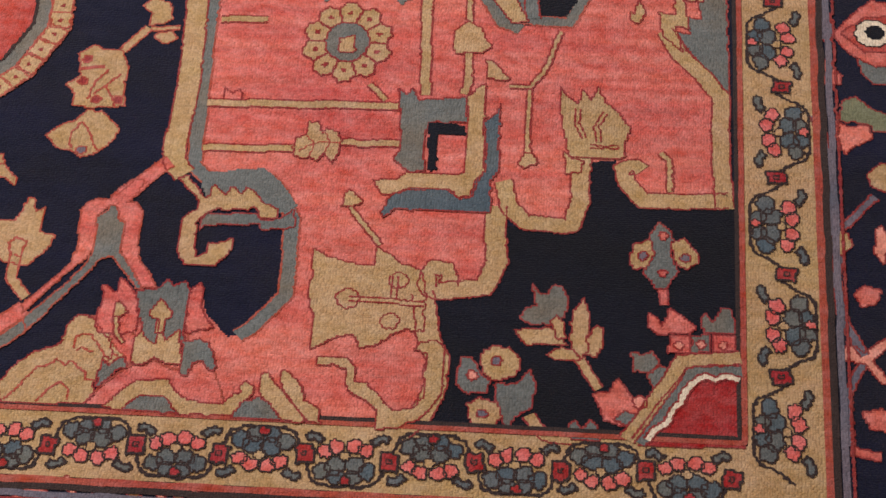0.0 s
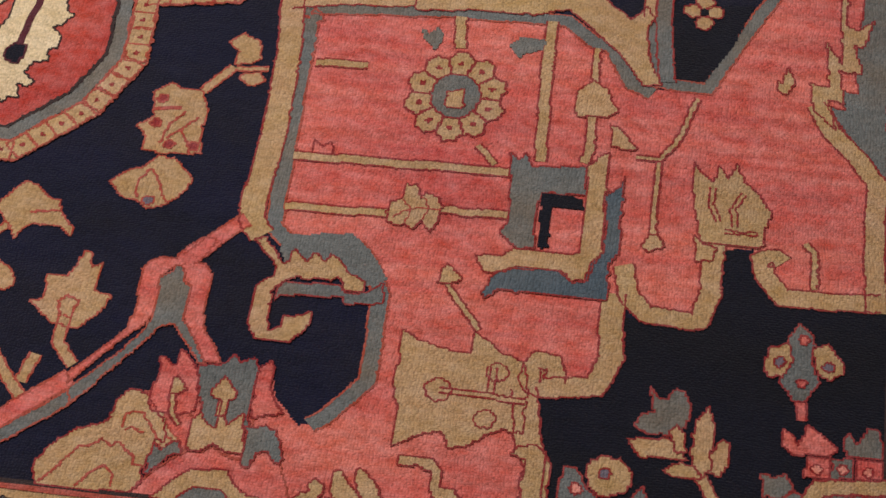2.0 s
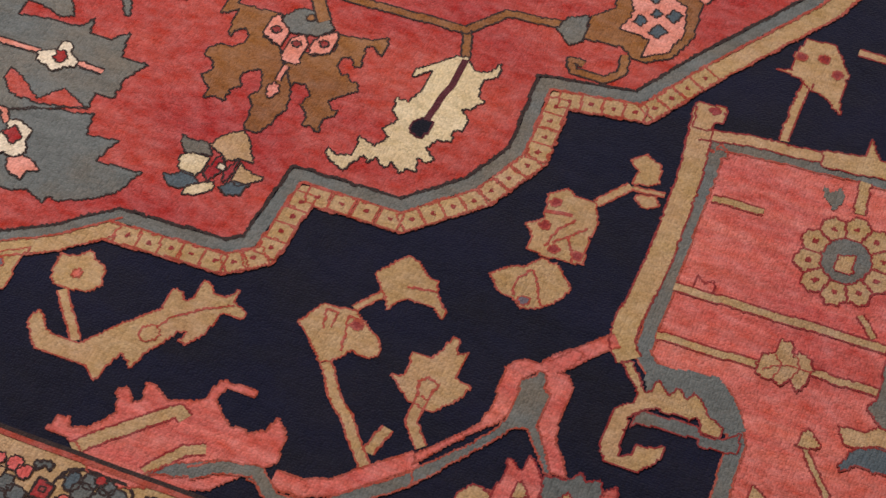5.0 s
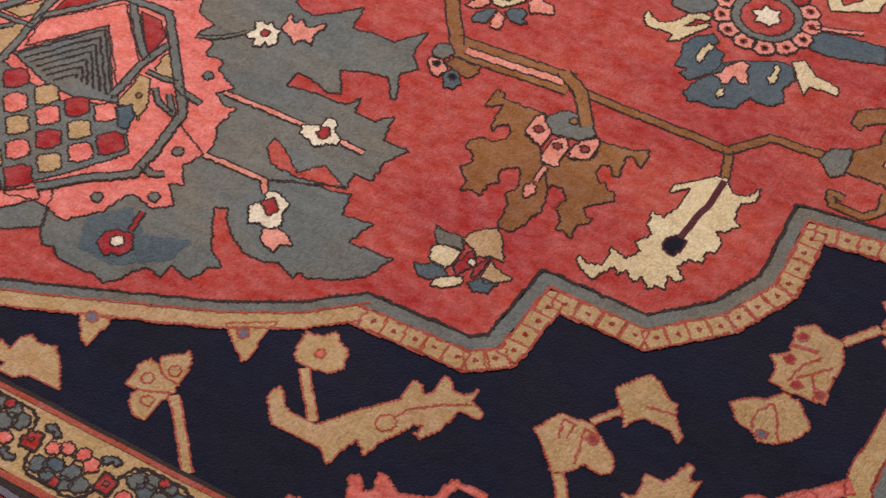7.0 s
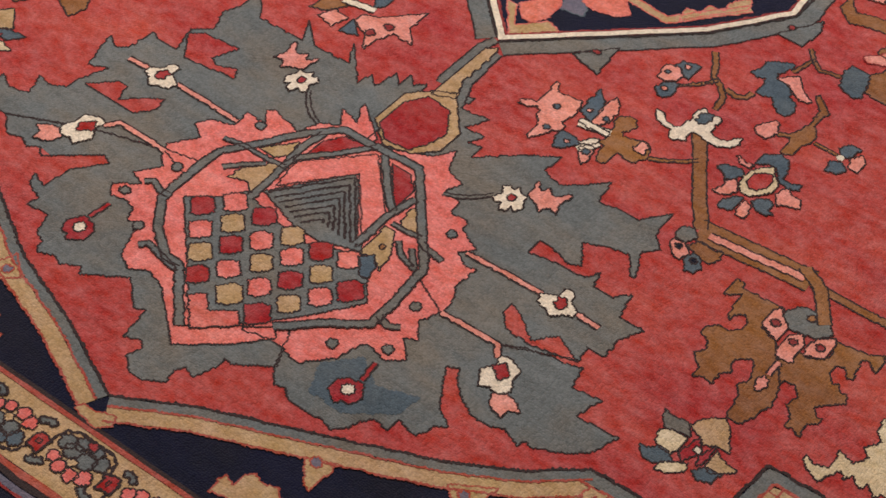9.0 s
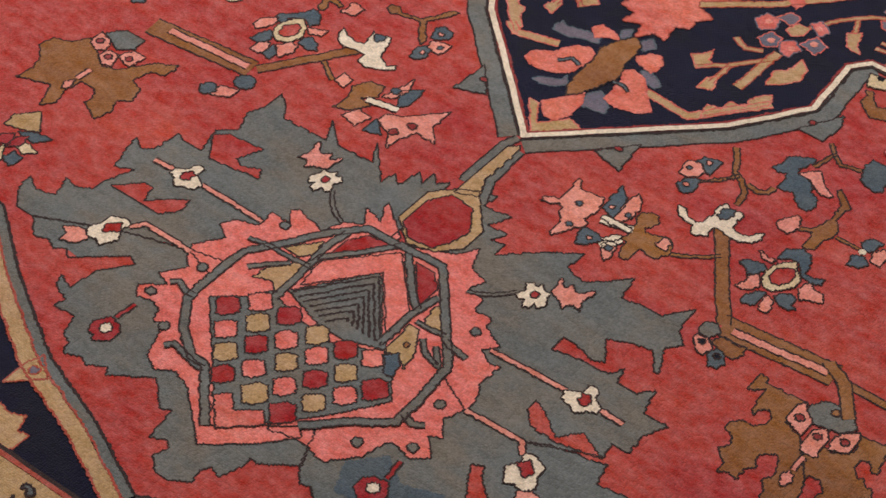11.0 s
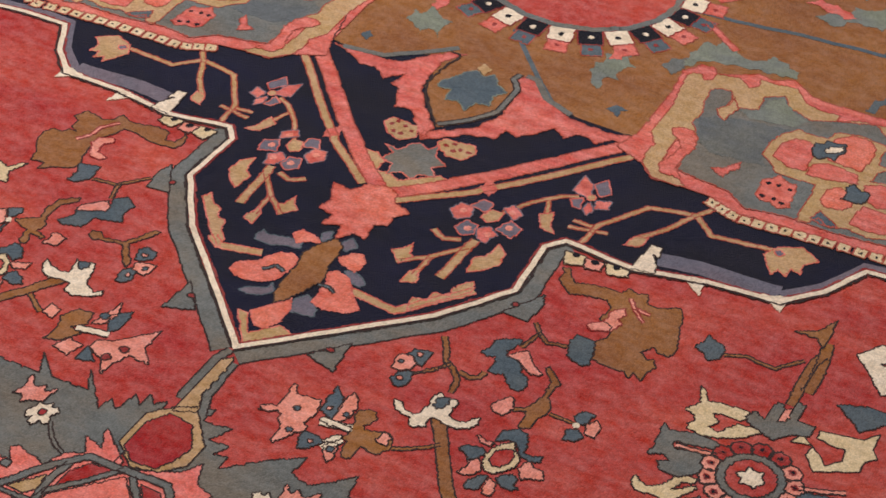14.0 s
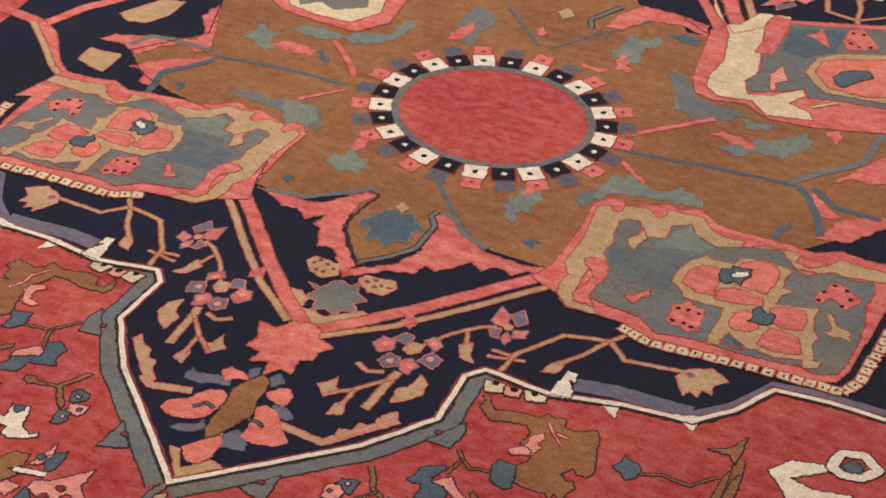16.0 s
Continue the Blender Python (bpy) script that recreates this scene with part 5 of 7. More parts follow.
fill("blossom", "grey", 4, 'coal', field, [(266, 497), (268, 508), (277, 512), (286, 503), (280, 492), (270, 491)])
fill("blossom", "pink", 4, 'coal', field, [(269, 484), (270, 489), (281, 491), (290, 482), (286, 470), (277, 474)])
disc("dot", "ink", 5, 3.5, 'coal', field, (278, 484))
fill("blossom", "slate", 4, 'coal', field, [(289, 476), (292, 486), (301, 484), (308, 474), (305, 465), (297, 463)])
disc("dot", "ink", 5, 3.5, 'coal', field, (298, 477))
fill("stem", "brown", 3, 'coal', field, [(283, 490), (290, 502), (306, 499), (312, 503), (315, 494), (309, 483), (300, 481), (293, 486)])

# large wheel flowers
WX, WY = (500, 697)
for wx, wy in ((WX, WY), (-437, 644)):
    for i in range(13):
        a, w = 2 * math.pi * (i + 0.5) / 13, math.pi / 13
        block = [(wx + r * math.cos(a + w * g), wy + r * math.sin(a + w * g)) for g, r in ((-0.9, 33), (-0.96, 45), (-0.3, 50), (0.5, 49), (0.96, 45), (0.9, 33))]
        fill("petal", "deepred" if 2 <= i <= 5 else "pink", 4, "coal", field, block, 2.2)
        disc("dot", "ink", 5, 3.4, "wine", field, (wx + 41 * math.cos(a), wy + 41 * math.sin(a)), 6)
    disc("ring", "grey", 5, 33, "coal", field, (wx, wy), 14)
    disc("core", "red", 6, 25, "coal", field, (wx, wy), 12)
    star(field, (wx, wy), 14, 6, 7, "white", "coal", inner=0.78)
WEST_WHEEL = (-1, 0, -437 + WX, 0, 1, 644 - WY)
_ = fill("calyx", "grey", 4, 'coal', field, [(463, 773), (469, 786), (480, 779), (482, 809), (489, 808), (498, 791), (499, 818), (508, 818), (509, 793), (526, 795), (526, 779), (509, 771), (498, 756), (485, 760), (468, 767)])
mirrored(_, WEST_WHEEL)
_ = fill("bud", "pink", 5, 'coal', field, [(492, 782), (492, 801), (499, 808), (500, 787)])
mirrored(_, WEST_WHEEL)
_ = fill("hook", "cream", 3, 'coal', field, [(542, 656), (552, 665), (568, 651), (590, 649), (594, 639), (569, 636), (568, 623)])
mirrored(_, WEST_WHEEL)
_ = fill("lobe", "slate", 3, 'coal', field, [(543, 686), (547, 705), (570, 712), (607, 719), (615, 698), (577, 683), (552, 679)])
mirrored(_, WEST_WHEEL)
_ = fill("hook", "cream", 3, 'coal', field, [(513, 763), (519, 780), (534, 768), (532, 754), (546, 736), (584, 758), (584, 773), (593, 783), (585, 794), (584, 818), (573, 802), (532, 792), (533, 781), (554, 778), (562, 780), (565, 764), (553, 749), (543, 761), (532, 769)])
mirrored(_, WEST_WHEEL)
_ = band("stem", "pink", 4, 5, 'coal', field, [(543, 708), (583, 725)])
mirrored(_, WEST_WHEEL)

# flowers beside the medallion's point
band("bar", "white", 4, 9, 'coal', field, [(121, 555), (152, 563)])
band("bar", "white", 4, 8, 'coal', field, [(140, 526), (151, 545)])

# beast by the medallion
band("stem", "brown", 3, 12, 'coal', field, [(502, 836), (500, 884), (494, 916)])
fill("leaf", "brown", 4, 'coal', field, [(457, 916), (478, 928), (490, 955), (492, 925), (492, 905), (482, 917)])
fill("beast", "white", 3, 'coal', field, [(524, 915), (541, 942), (580, 953), (597, 958), (574, 935), (550, 914), (576, 908), (615, 918), (616, 898), (565, 870), (545, 894)])
band("ring", "white", 4, 13, 'coal', field, [(581, 951), (584, 978), (607, 985), (627, 969), (615, 949), (595, 944)], closed=True)
fill("eye", "slate", 4, 'coal', field, [(590, 959), (598, 973), (612, 968), (613, 956), (598, 950)])

# the same beasts, birds and flowers woven on the west side
band("stem", "brown", 3, 11, 'coal', field, [(-259, 512), (-232, 555), (-203, 600)])
band("bar", "brown", 3, 25, 'coal', field, [(-382, 495), (-263, 509)])
band("bar", "pink", 4, 9, 'coal', field, [(-363, 501), (-268, 509)])
fill("flower", "pink", 3, 'coal', field, [(-123, 530), (-120, 543), (-107, 549), (-75, 586), (-75, 556), (-59, 538), (-82, 539), (-89, 522), (-91, 503), (-102, 521)])
disc("dot", "wine", 4, 5, 'coal', field, (-91, 544))
disc("dot", "wine", 4, 5, 'coal', field, (-100, 526))
band("bar", "white", 4, 8, 'coal', field, [(-149, 547), (-116, 554)])
fill("wing", "slate", 3, 'coal', field, [(-120, 557), (-131, 579), (-115, 596), (-112, 567)])
fill("wing", "pink", 3, 'coal', field, [(-141, 559), (-132, 601), (-125, 582), (-130, 565)])
disc("dot", "slate", 4, 5, 'coal', field, (-135, 575))
fill("wing", "pink", 3, 'coal', field, [(-153, 513), (-146, 531), (-129, 529), (-134, 509)])
fill("wing", "slate", 3, 'coal', field, [(-125, 508), (-124, 531), (-105, 515)])
fill("curl", "brown", 3, 'coal', field, [(-167, 517), (-165, 537), (-172, 553), (-164, 570), (-147, 573), (-143, 556), (-155, 545), (-140, 542), (-152, 523)])
fill("bud", "pink", 4, 'coal', field, [(-191, 549), (-190, 564), (-178, 560), (-177, 545)])
band("stem", "brown", 3, 5, 'coal', field, [(-217, 565), (-193, 548)])
fill("palmette", "brown", 3, 'coal', field, [(-427, 351), (-424, 371), (-431, 388), (-445, 401), (-441, 417), (-424, 424), (-414, 441), (-397, 431), (-375, 416), (-361, 422), (-348, 440), (-339, 454), (-319, 466), (-319, 445), (-334, 441), (-338, 420), (-323, 414), (-318, 396), (-329, 388), (-322, 372), (-327, 354), (-351, 366), (-350, 375), (-356, 386), (-374, 387), (-377, 367), (-371, 348), (-380, 335), (-393, 364)])
fill("calyx", "grey", 4, 'coal', field, [(-408, 456), (-395, 473), (-370, 473), (-369, 456), (-382, 444)])
fill("flower", "pink", 5, 'coal', field, [(-410, 437), (-412, 455), (-395, 450), (-389, 436), (-398, 430)])
fill("flower", "pink", 5, 'coal', field, [(-389, 426), (-387, 439), (-373, 438), (-368, 422), (-378, 417)])
fill("flower", "pink", 5, 'coal', field, [(-376, 437), (-367, 453), (-352, 453), (-354, 432)])
disc("dot", "wine", 6, 4, 'coal', field, (-403, 443))
disc("dot", "wine", 6, 4, 'coal', field, (-380, 430))
disc("dot", "wine", 6, 4, 'coal', field, (-363, 441))
band("pistil", "pink", 4, 6, 'coal', field, [(-380, 405), (-381, 387)])
fill("pistil", "pink", 5, 'coal', field, [(-382, 365), (-386, 377), (-380, 385), (-376, 373)])
fill("petal", "tan", 3, 'coal', field, [(-387, 293), (-388, 310), (-372, 329), (-351, 307), (-369, 298)])
fill("petal", "slate", 3, 'coal', field, [(-369, 294), (-352, 305), (-335, 307), (-346, 291)])
fill("petal", "cream", 3, 'coal', field, [(-358, 243), (-367, 259), (-365, 273), (-352, 258), (-352, 243)])
fill("petal", "cream", 3, 'coal', field, [(-361, 280), (-347, 289), (-332, 284), (-343, 274)])
fill("petal", "slate", 3, 'coal', field, [(-354, 259), (-352, 273), (-338, 270), (-340, 254)])
fill("core", "deepred", 4, 'coal', field, [(-376, 268), (-378, 282), (-368, 291), (-361, 276)])
fill("core", "deepred", 4, 'coal', field, [(-362, 270), (-364, 287), (-355, 296), (-351, 282)])
disc("blossom", "slate", 4, 11, 'coal', field, (-255, 489))
fill("blossom", "pink", 4, 'coal', field, [(-268, 453), (-269, 470), (-251, 477), (-251, 462)])
disc("blossom", "slate", 4, 9, 'coal', field, (-276, 459))
fill("leaf", "slate", 3, 'coal', field, [(533, 836), (563, 849), (586, 849), (587, 836), (565, 809), (557, 818)])
band("stem", "grey", 3, 5, 'coal', field, [(588, 843), (609, 848)])
band("stem", "brown", 3, 10, 'coal', field, [(494, 811), (493, 841), (492, 876), (496, 896)])

# flowers and birds between the pendant and the medallion, east side
fill("flower", "pink", 4, 'coal', field, [(63, 540), (63, 547), (69, 552), (75, 553), (75, 565), (75, 577), (73, 589), (78, 587), (83, 578), (94, 579), (107, 581), (111, 572), (112, 559), (111, 552), (109, 546), (115, 543), (115, 536), (108, 530), (105, 520), (98, 509), (95, 511), (94, 524), (92, 533), (86, 538), (84, 546), (78, 549), (73, 542)])
disc("dot", "slate", 5, 3.5, 'coal', field, (94, 560))
disc("dot", "slate", 5, 3.5, 'coal', field, (102, 531))
fill("wing", "slate", 4, 'coal', field, [(114, 569), (111, 587), (111, 608), (119, 598), (125, 594), (128, 581), (129, 563), (121, 566)])
disc("dot", "pink", 5, 3, 'coal', field, (120, 576))
fill("wing", "pink", 4, 'coal', field, [(130, 562), (127, 581), (127, 598), (129, 608), (137, 600), (142, 591), (142, 577), (139, 566)])
disc("dot", "slate", 5, 3.5, 'coal', field, (138, 576))
fill("bar", "white", 5, 'coal', field, [(119, 560), (122, 563), (150, 564), (152, 556), (121, 556)])
fill("wing", "slate", 4, 'coal', field, [(121, 513), (116, 526), (114, 536), (121, 538), (131, 537), (138, 532), (133, 524), (128, 517)])
disc("dot", "pink", 5, 3, 'coal', field, (127, 528))
fill("bar", "white", 5, 'coal', field, [(136, 534), (141, 544), (148, 550), (151, 546), (147, 539), (139, 533)])
fill("wing", "pink", 4, 'coal', field, [(146, 520), (140, 528), (142, 534), (150, 539), (155, 530), (156, 520), (154, 511), (150, 515)])
disc("dot", "slate", 5, 4, 'coal', field, (148, 528))
fill("curl", "brown", 3, 'coal', field, [(150, 564), (150, 572), (144, 579), (144, 587), (153, 594), (161, 594), (165, 586), (163, 576), (158, 572), (163, 568), (172, 571), (182, 576), (189, 573), (194, 566), (195, 556), (188, 544), (179, 544), (171, 547), (170, 540), (170, 528), (166, 524), (161, 526), (156, 538), (157, 545), (149, 547), (152, 555)])
fill("bud", "pink", 5, 'coal', field, [(178, 561), (179, 571), (184, 575), (190, 570), (190, 559), (183, 558)])
band("stem", "brown", 3, 4, 'coal', field, [(196, 559), (211, 567), (223, 577), (233, 587)])
band("stem", "brown", 3, 6, 'coal', field, [(164, 725), (182, 693), (193, 687), (203, 676), (207, 655)])
band("stem", "brown", 3, 6, 'coal', field, [(199, 686), (213, 684), (220, 689), (221, 699)])
band("stem", "brown", 3, 3.5, 'coal', field, [(161, 659), (176, 674), (188, 692)])
fill("bird", "white", 4, 'coal', field, [(167, 614), (166, 620), (174, 620), (181, 612), (190, 610), (196, 615), (197, 632), (196, 643), (200, 651), (207, 646), (217, 649), (220, 647), (220, 632), (221, 625), (232, 623), (239, 627), (243, 635), (248, 639), (250, 629), (247, 622), (236, 613), (221, 614), (210, 616), (207, 612), (209, 601), (201, 595), (193, 596), (191, 604), (182, 605), (174, 607)])
fill("bird_eye", "slate", 5, 'coal', field, [(201, 631), (201, 642), (210, 648), (213, 641), (212, 632), (206, 628)])
fill("petal", "pink", 4, 'coal', field, [(141, 658), (137, 674), (141, 681), (151, 683), (160, 674), (158, 664), (148, 657)])
disc("dot", "slate", 5, 3.2, 'coal', field, (145, 670))
fill("petal", "slate", 4, 'coal', field, [(145, 680), (147, 692), (157, 696), (166, 698), (165, 686), (166, 673), (157, 677), (150, 682)])
disc("dot", "pink", 5, 3.2, 'coal', field, (156, 688))
fill("petal", "slate", 4, 'coal', field, [(147, 643), (149, 654), (157, 661), (163, 661), (166, 649), (163, 638), (156, 636)])
disc("dot", "pink", 5, 3.2, 'coal', field, (155, 648))
fill("leaf", "slate", 3, 'coal', field, [(204, 722), (209, 733), (208, 745), (215, 752), (228, 760), (233, 758), (230, 746), (226, 738), (228, 731), (239, 731), (248, 725), (252, 716), (260, 713), (266, 702), (262, 691), (253, 691), (244, 699), (239, 706), (230, 701), (222, 702), (224, 713), (220, 724), (212, 721)])
fill("leaf", "pink", 4, 'coal', field, [(230, 731), (234, 740), (244, 749), (250, 742), (255, 735), (264, 729), (271, 725), (267, 720), (260, 719), (249, 726), (243, 730)])
band("stem", "brown", 3, 4, 'coal', field, [(235, 750), (239, 765), (243, 780)])
fill("petal", "pink", 4, 'coal', field, [(248, 658), (250, 668), (255, 674), (260, 681), (267, 672), (268, 661), (263, 652), (255, 653)])
fill("stem", "brown", 3, 'coal', field, [(269, 735), (271, 739), (279, 733), (292, 722), (290, 710), (291, 697), (300, 686), (299, 676), (294, 666), (294, 650), (287, 646), (283, 647), (282, 665), (281, 670), (270, 663), (267, 667), (277, 673), (281, 681), (285, 697), (284, 712), (283, 720), (274, 728)])
band("stem", "brown", 3, 3.5, 'coal', field, [(301, 678), (327, 679)])
fill("petal", "slate", 4, 'coal', field, [(323, 687), (329, 700), (340, 699), (338, 688), (335, 680), (328, 681)])
fill("petal", "pink", 4, 'coal', field, [(338, 682), (344, 694), (352, 685), (352, 669), (342, 669)])
fill("petal", "slate", 4, 'coal', field, [(326, 652), (325, 667), (334, 673), (343, 666), (338, 656)])
disc("dot", "white", 5, 3.5, None, field, (330, 677))
fill("petal", "slate", 4, 'coal', field, [(274, 618), (274, 634), (285, 644), (296, 642), (304, 626), (304, 617), (314, 617), (323, 623), (323, 614), (314, 610), (304, 611), (293, 625), (284, 625)])
fill("ring", "cream", 5, 'coal', field, [(275, 589), (275, 604), (282, 618), (290, 626), (297, 615), (304, 611), (307, 597), (301, 588), (293, 578), (283, 578)])
fill("ring_core", "red", 6, 'coal', field, [(281, 593), (281, 605), (288, 614), (294, 616), (299, 608), (299, 597), (292, 587), (286, 587)])
fill("petal", "slate", 4, 'coal', field, [(249, 593), (255, 600), (269, 604), (274, 600), (270, 589), (263, 582), (257, 589)])
fill("petal", "pink", 4, 'coal', field, [(255, 616), (258, 618), (266, 614), (275, 616), (274, 610), (265, 609)])
fill("petal", "pink", 4, 'coal', field, [(263, 563), (267, 575), (265, 582), (271, 589), (277, 583), (281, 575), (277, 568), (270, 563)])
fill("petal", "slate", 4, 'coal', field, [(275, 551), (277, 560), (284, 572), (290, 572), (290, 562), (288, 551), (280, 548)])
fill("petal", "pink", 4, 'coal', field, [(294, 551), (291, 564), (291, 571), (299, 569), (303, 560), (303, 552), (299, 550)])
fill("petal", "slate", 4, 'coal', field, [(297, 574), (300, 580), (308, 587), (316, 583), (315, 574), (321, 572), (316, 567), (307, 566)])
fill("petal", "pink", 4, 'coal', field, [(309, 596), (310, 606), (316, 610), (320, 605), (331, 604), (336, 594), (328, 591), (321, 588), (317, 584), (313, 590)])
fill("leaf", "slate", 4, 'coal', field, [(381, 841), (386, 852), (387, 865), (395, 860), (404, 858), (410, 852), (410, 838), (400, 828), (393, 837)])
band("stem", "brown", 3, 4, 'coal', field, [(411, 845), (431, 855), (462, 852), (483, 879)])
# the beast by the medallion
fill("beast", "brown", 3, 'coal', field, [(227, 858), (220, 866), (222, 877), (216, 883), (224, 886), (230, 875), (238, 868), (253, 874), (268, 878), (285, 878), (289, 889), (300, 885), (309, 890), (314, 877), (324, 875), (346, 888), (353, 877), (362, 846), (369, 825), (365, 813), (353, 813), (347, 819), (339, 805), (348, 798), (355, 802), (361, 791), (356, 781), (356, 766), (345, 774), (344, 764), (337, 770), (320, 769), (302, 770), (299, 785), (289, 791), (302, 807), (298, 825), (283, 829), (285, 851), (277, 860), (254, 855), (240, 849)])
fill("block", "slate", 4, 'coal', field, [(279, 762), (272, 784), (274, 796), (293, 796), (299, 782), (303, 761), (296, 756)])
fill("saddle", "pink", 4, 'wine', field, [(275, 815), (288, 829), (289, 848), (299, 858), (303, 849), (299, 839), (306, 834), (301, 818), (282, 809)])
band("vein", "pink", 4, 4, 'wine', field, [(297, 875), (306, 863), (313, 856), (323, 847)])
band("vein", "pink", 4, 4, 'wine', field, [(306, 863), (324, 861)])
band("stem", "brown", 3, 4.5, 'coal', field, [(274, 775), (254, 769), (243, 777), (231, 791)])
# the large wheel flowers, woven once more on the west side
mirrored(fill("hook", "cream", 3, 'coal', field, [(409, 753), (418, 769), (409, 792), (417, 788), (423, 775), (443, 779), (463, 782), (471, 777), (461, 764), (442, 765), (435, 761), (445, 752), (438, 742), (449, 739), (461, 760), (481, 764), (485, 759), (473, 745), (452, 731), (443, 729), (435, 726), (421, 730), (419, 736), (424, 742), (420, 750)]), WEST_WHEEL)
mirrored(fill("lobe", "grey", 3, 'coal', field, [(403, 678), (404, 691), (402, 702), (401, 724), (408, 718), (418, 721), (431, 727), (450, 727), (463, 723), (463, 716), (441, 712), (428, 707), (423, 709), (418, 703), (423, 697), (441, 703), (457, 701), (457, 692), (457, 684), (451, 673), (440, 663), (432, 663), (420, 665), (415, 674), (425, 679), (418, 685)]), WEST_WHEEL)
mirrored(fill("hook", "cream", 3, 'coal', field, [(406, 633), (406, 647), (412, 641), (420, 638), (432, 647), (438, 662), (448, 670), (458, 671), (457, 663), (447, 660), (442, 645), (454, 657), (460, 662), (461, 656), (453, 642), (446, 627), (436, 619), (438, 629), (431, 631), (417, 628), (411, 629)]), WEST_WHEEL)
mirrored(fill("lobe", "slate", 3, 'coal', field, [(456, 596), (455, 612), (450, 623), (457, 641), (468, 651), (477, 644), (474, 636), (486, 635), (489, 623), (498, 615), (488, 605), (474, 586), (463, 590), (467, 599)]), WEST_WHEEL)
mirrored(fill("petal", "cream", 5, 'coal', field, [(469, 612), (466, 625), (470, 638), (476, 637), (474, 627), (475, 617), (473, 610)]), WEST_WHEEL)
mirrored(fill("lobe", "slate", 3, 'coal', field, [(476, 570), (479, 583), (488, 605), (490, 621), (505, 634), (517, 641), (531, 650), (546, 651), (554, 637), (549, 620), (557, 606), (550, 596), (537, 593), (529, 596), (526, 586), (523, 576), (505, 567), (493, 568), (485, 562)]), WEST_WHEEL)
mirrored(fill("petal", "pink", 5, 'coal', field, [(489, 603), (495, 610), (495, 618), (504, 633), (512, 632), (514, 622), (521, 610), (515, 606), (507, 612), (506, 601), (501, 597), (496, 603)]), WEST_WHEEL)
mirrored(fill("petal", "cream", 5, 'coal', field, [(503, 580), (502, 590), (505, 595), (508, 585), (507, 579)]), WEST_WHEEL)
mirrored(fill("petal", "cream", 5, 'coal', field, [(532, 625), (534, 635), (532, 645), (536, 645), (540, 631), (541, 622), (537, 619)]), WEST_WHEEL)
mirrored(band("stem", "pink", 4, 5, 'coal', field, [(422, 702), (460, 708)]), WEST_WHEEL)
# birds, beast and flowers of the west side
fill("beast", "brown", 3, 'coal', field, [(-349, 746), (-352, 760), (-364, 777), (-367, 794), (-362, 804), (-350, 805), (-347, 812), (-337, 812), (-347, 818), (-348, 831), (-356, 835), (-350, 850), (-339, 850), (-328, 846), (-317, 851), (-312, 865), (-300, 859), (-284, 861), (-268, 867), (-252, 865), (-248, 851), (-237, 853), (-234, 865), (-237, 873), (-230, 867), (-227, 853), (-232, 843), (-245, 841), (-259, 839), (-283, 845), (-297, 844), (-301, 828), (-309, 818), (-309, 797), (-306, 779), (-299, 763), (-304, 756), (-322, 746), (-334, 736), (-333, 748), (-342, 747)])
fill("saddle", "pink", 4, 'wine', field, [(-299, 783), (-312, 804), (-311, 817), (-295, 824), (-291, 818), (-300, 808), (-297, 794), (-282, 791), (-287, 784)])
band("saddle", "pink", 4, 4, 'wine', field, [(-329, 801), (-321, 814), (-319, 833), (-306, 850)])
fill("block", "slate", 4, 'coal', field, [(-296, 737), (-295, 754), (-302, 767), (-290, 770), (-278, 774), (-276, 750), (-287, 738)])
band("stem", "brown", 3, 4, 'coal', field, [(-274, 752), (-247, 757), (-223, 786)])
band("stem", "brown", 3, 4, 'coal', field, [(-245, 761), (-238, 734)])
fill("leaf", "slate", 3, 'coal', field, [(-265, 676), (-258, 684), (-254, 692), (-259, 703), (-230, 719), (-236, 735), (-224, 746), (-209, 736), (-213, 722), (-205, 707), (-222, 701), (-234, 698), (-236, 680), (-247, 676), (-257, 672)])
fill("leaf", "pink", 4, 'coal', field, [(-257, 700), (-257, 710), (-238, 730), (-230, 722), (-230, 713), (-251, 702)])
fill("stem", "brown", 3, 'coal', field, [(-278, 630), (-281, 646), (-295, 650), (-302, 653), (-287, 665), (-281, 669), (-285, 685), (-282, 705), (-265, 718), (-263, 712), (-275, 698), (-277, 683), (-274, 666), (-268, 662), (-271, 649), (-259, 646), (-260, 641), (-274, 643), (-268, 629), (-273, 624)])
fill("petal", "pink", 4, 'coal', field, [(-324, 640), (-330, 651), (-319, 663), (-313, 655), (-307, 644), (-313, 635)])
fill("petal", "slate", 4, 'coal', field, [(-318, 664), (-306, 673), (-302, 667), (-303, 657), (-310, 653)])
fill("petal", "slate", 4, 'coal', field, [(-318, 632), (-308, 632), (-305, 641), (-303, 647), (-302, 624), (-311, 626)])
fill("petal", "pink", 4, 'coal', field, [(-255, 636), (-253, 644), (-255, 656), (-248, 657), (-238, 655), (-240, 640), (-251, 638)])
disc("dot", "white", 5, 3.5, None, field, (-306, 649))
fill("stem", "brown", 3, 'coal', field, [(-224, 673), (-224, 680), (-214, 683), (-207, 676), (-185, 682), (-177, 697), (-169, 713), (-162, 715), (-167, 702), (-179, 682), (-172, 670), (-160, 656), (-162, 648), (-178, 666), (-184, 677), (-210, 671), (-215, 667)])
fill("petal", "slate", 4, 'coal', field, [(-161, 663), (-165, 679), (-161, 687), (-148, 685), (-144, 673), (-151, 666)])
disc("dot", "pink", 5, 3.2, 'coal', field, (-155, 674))
fill("petal", "pink", 4, 'coal', field, [(-154, 649), (-156, 660), (-146, 665), (-136, 667), (-135, 655), (-138, 646)])
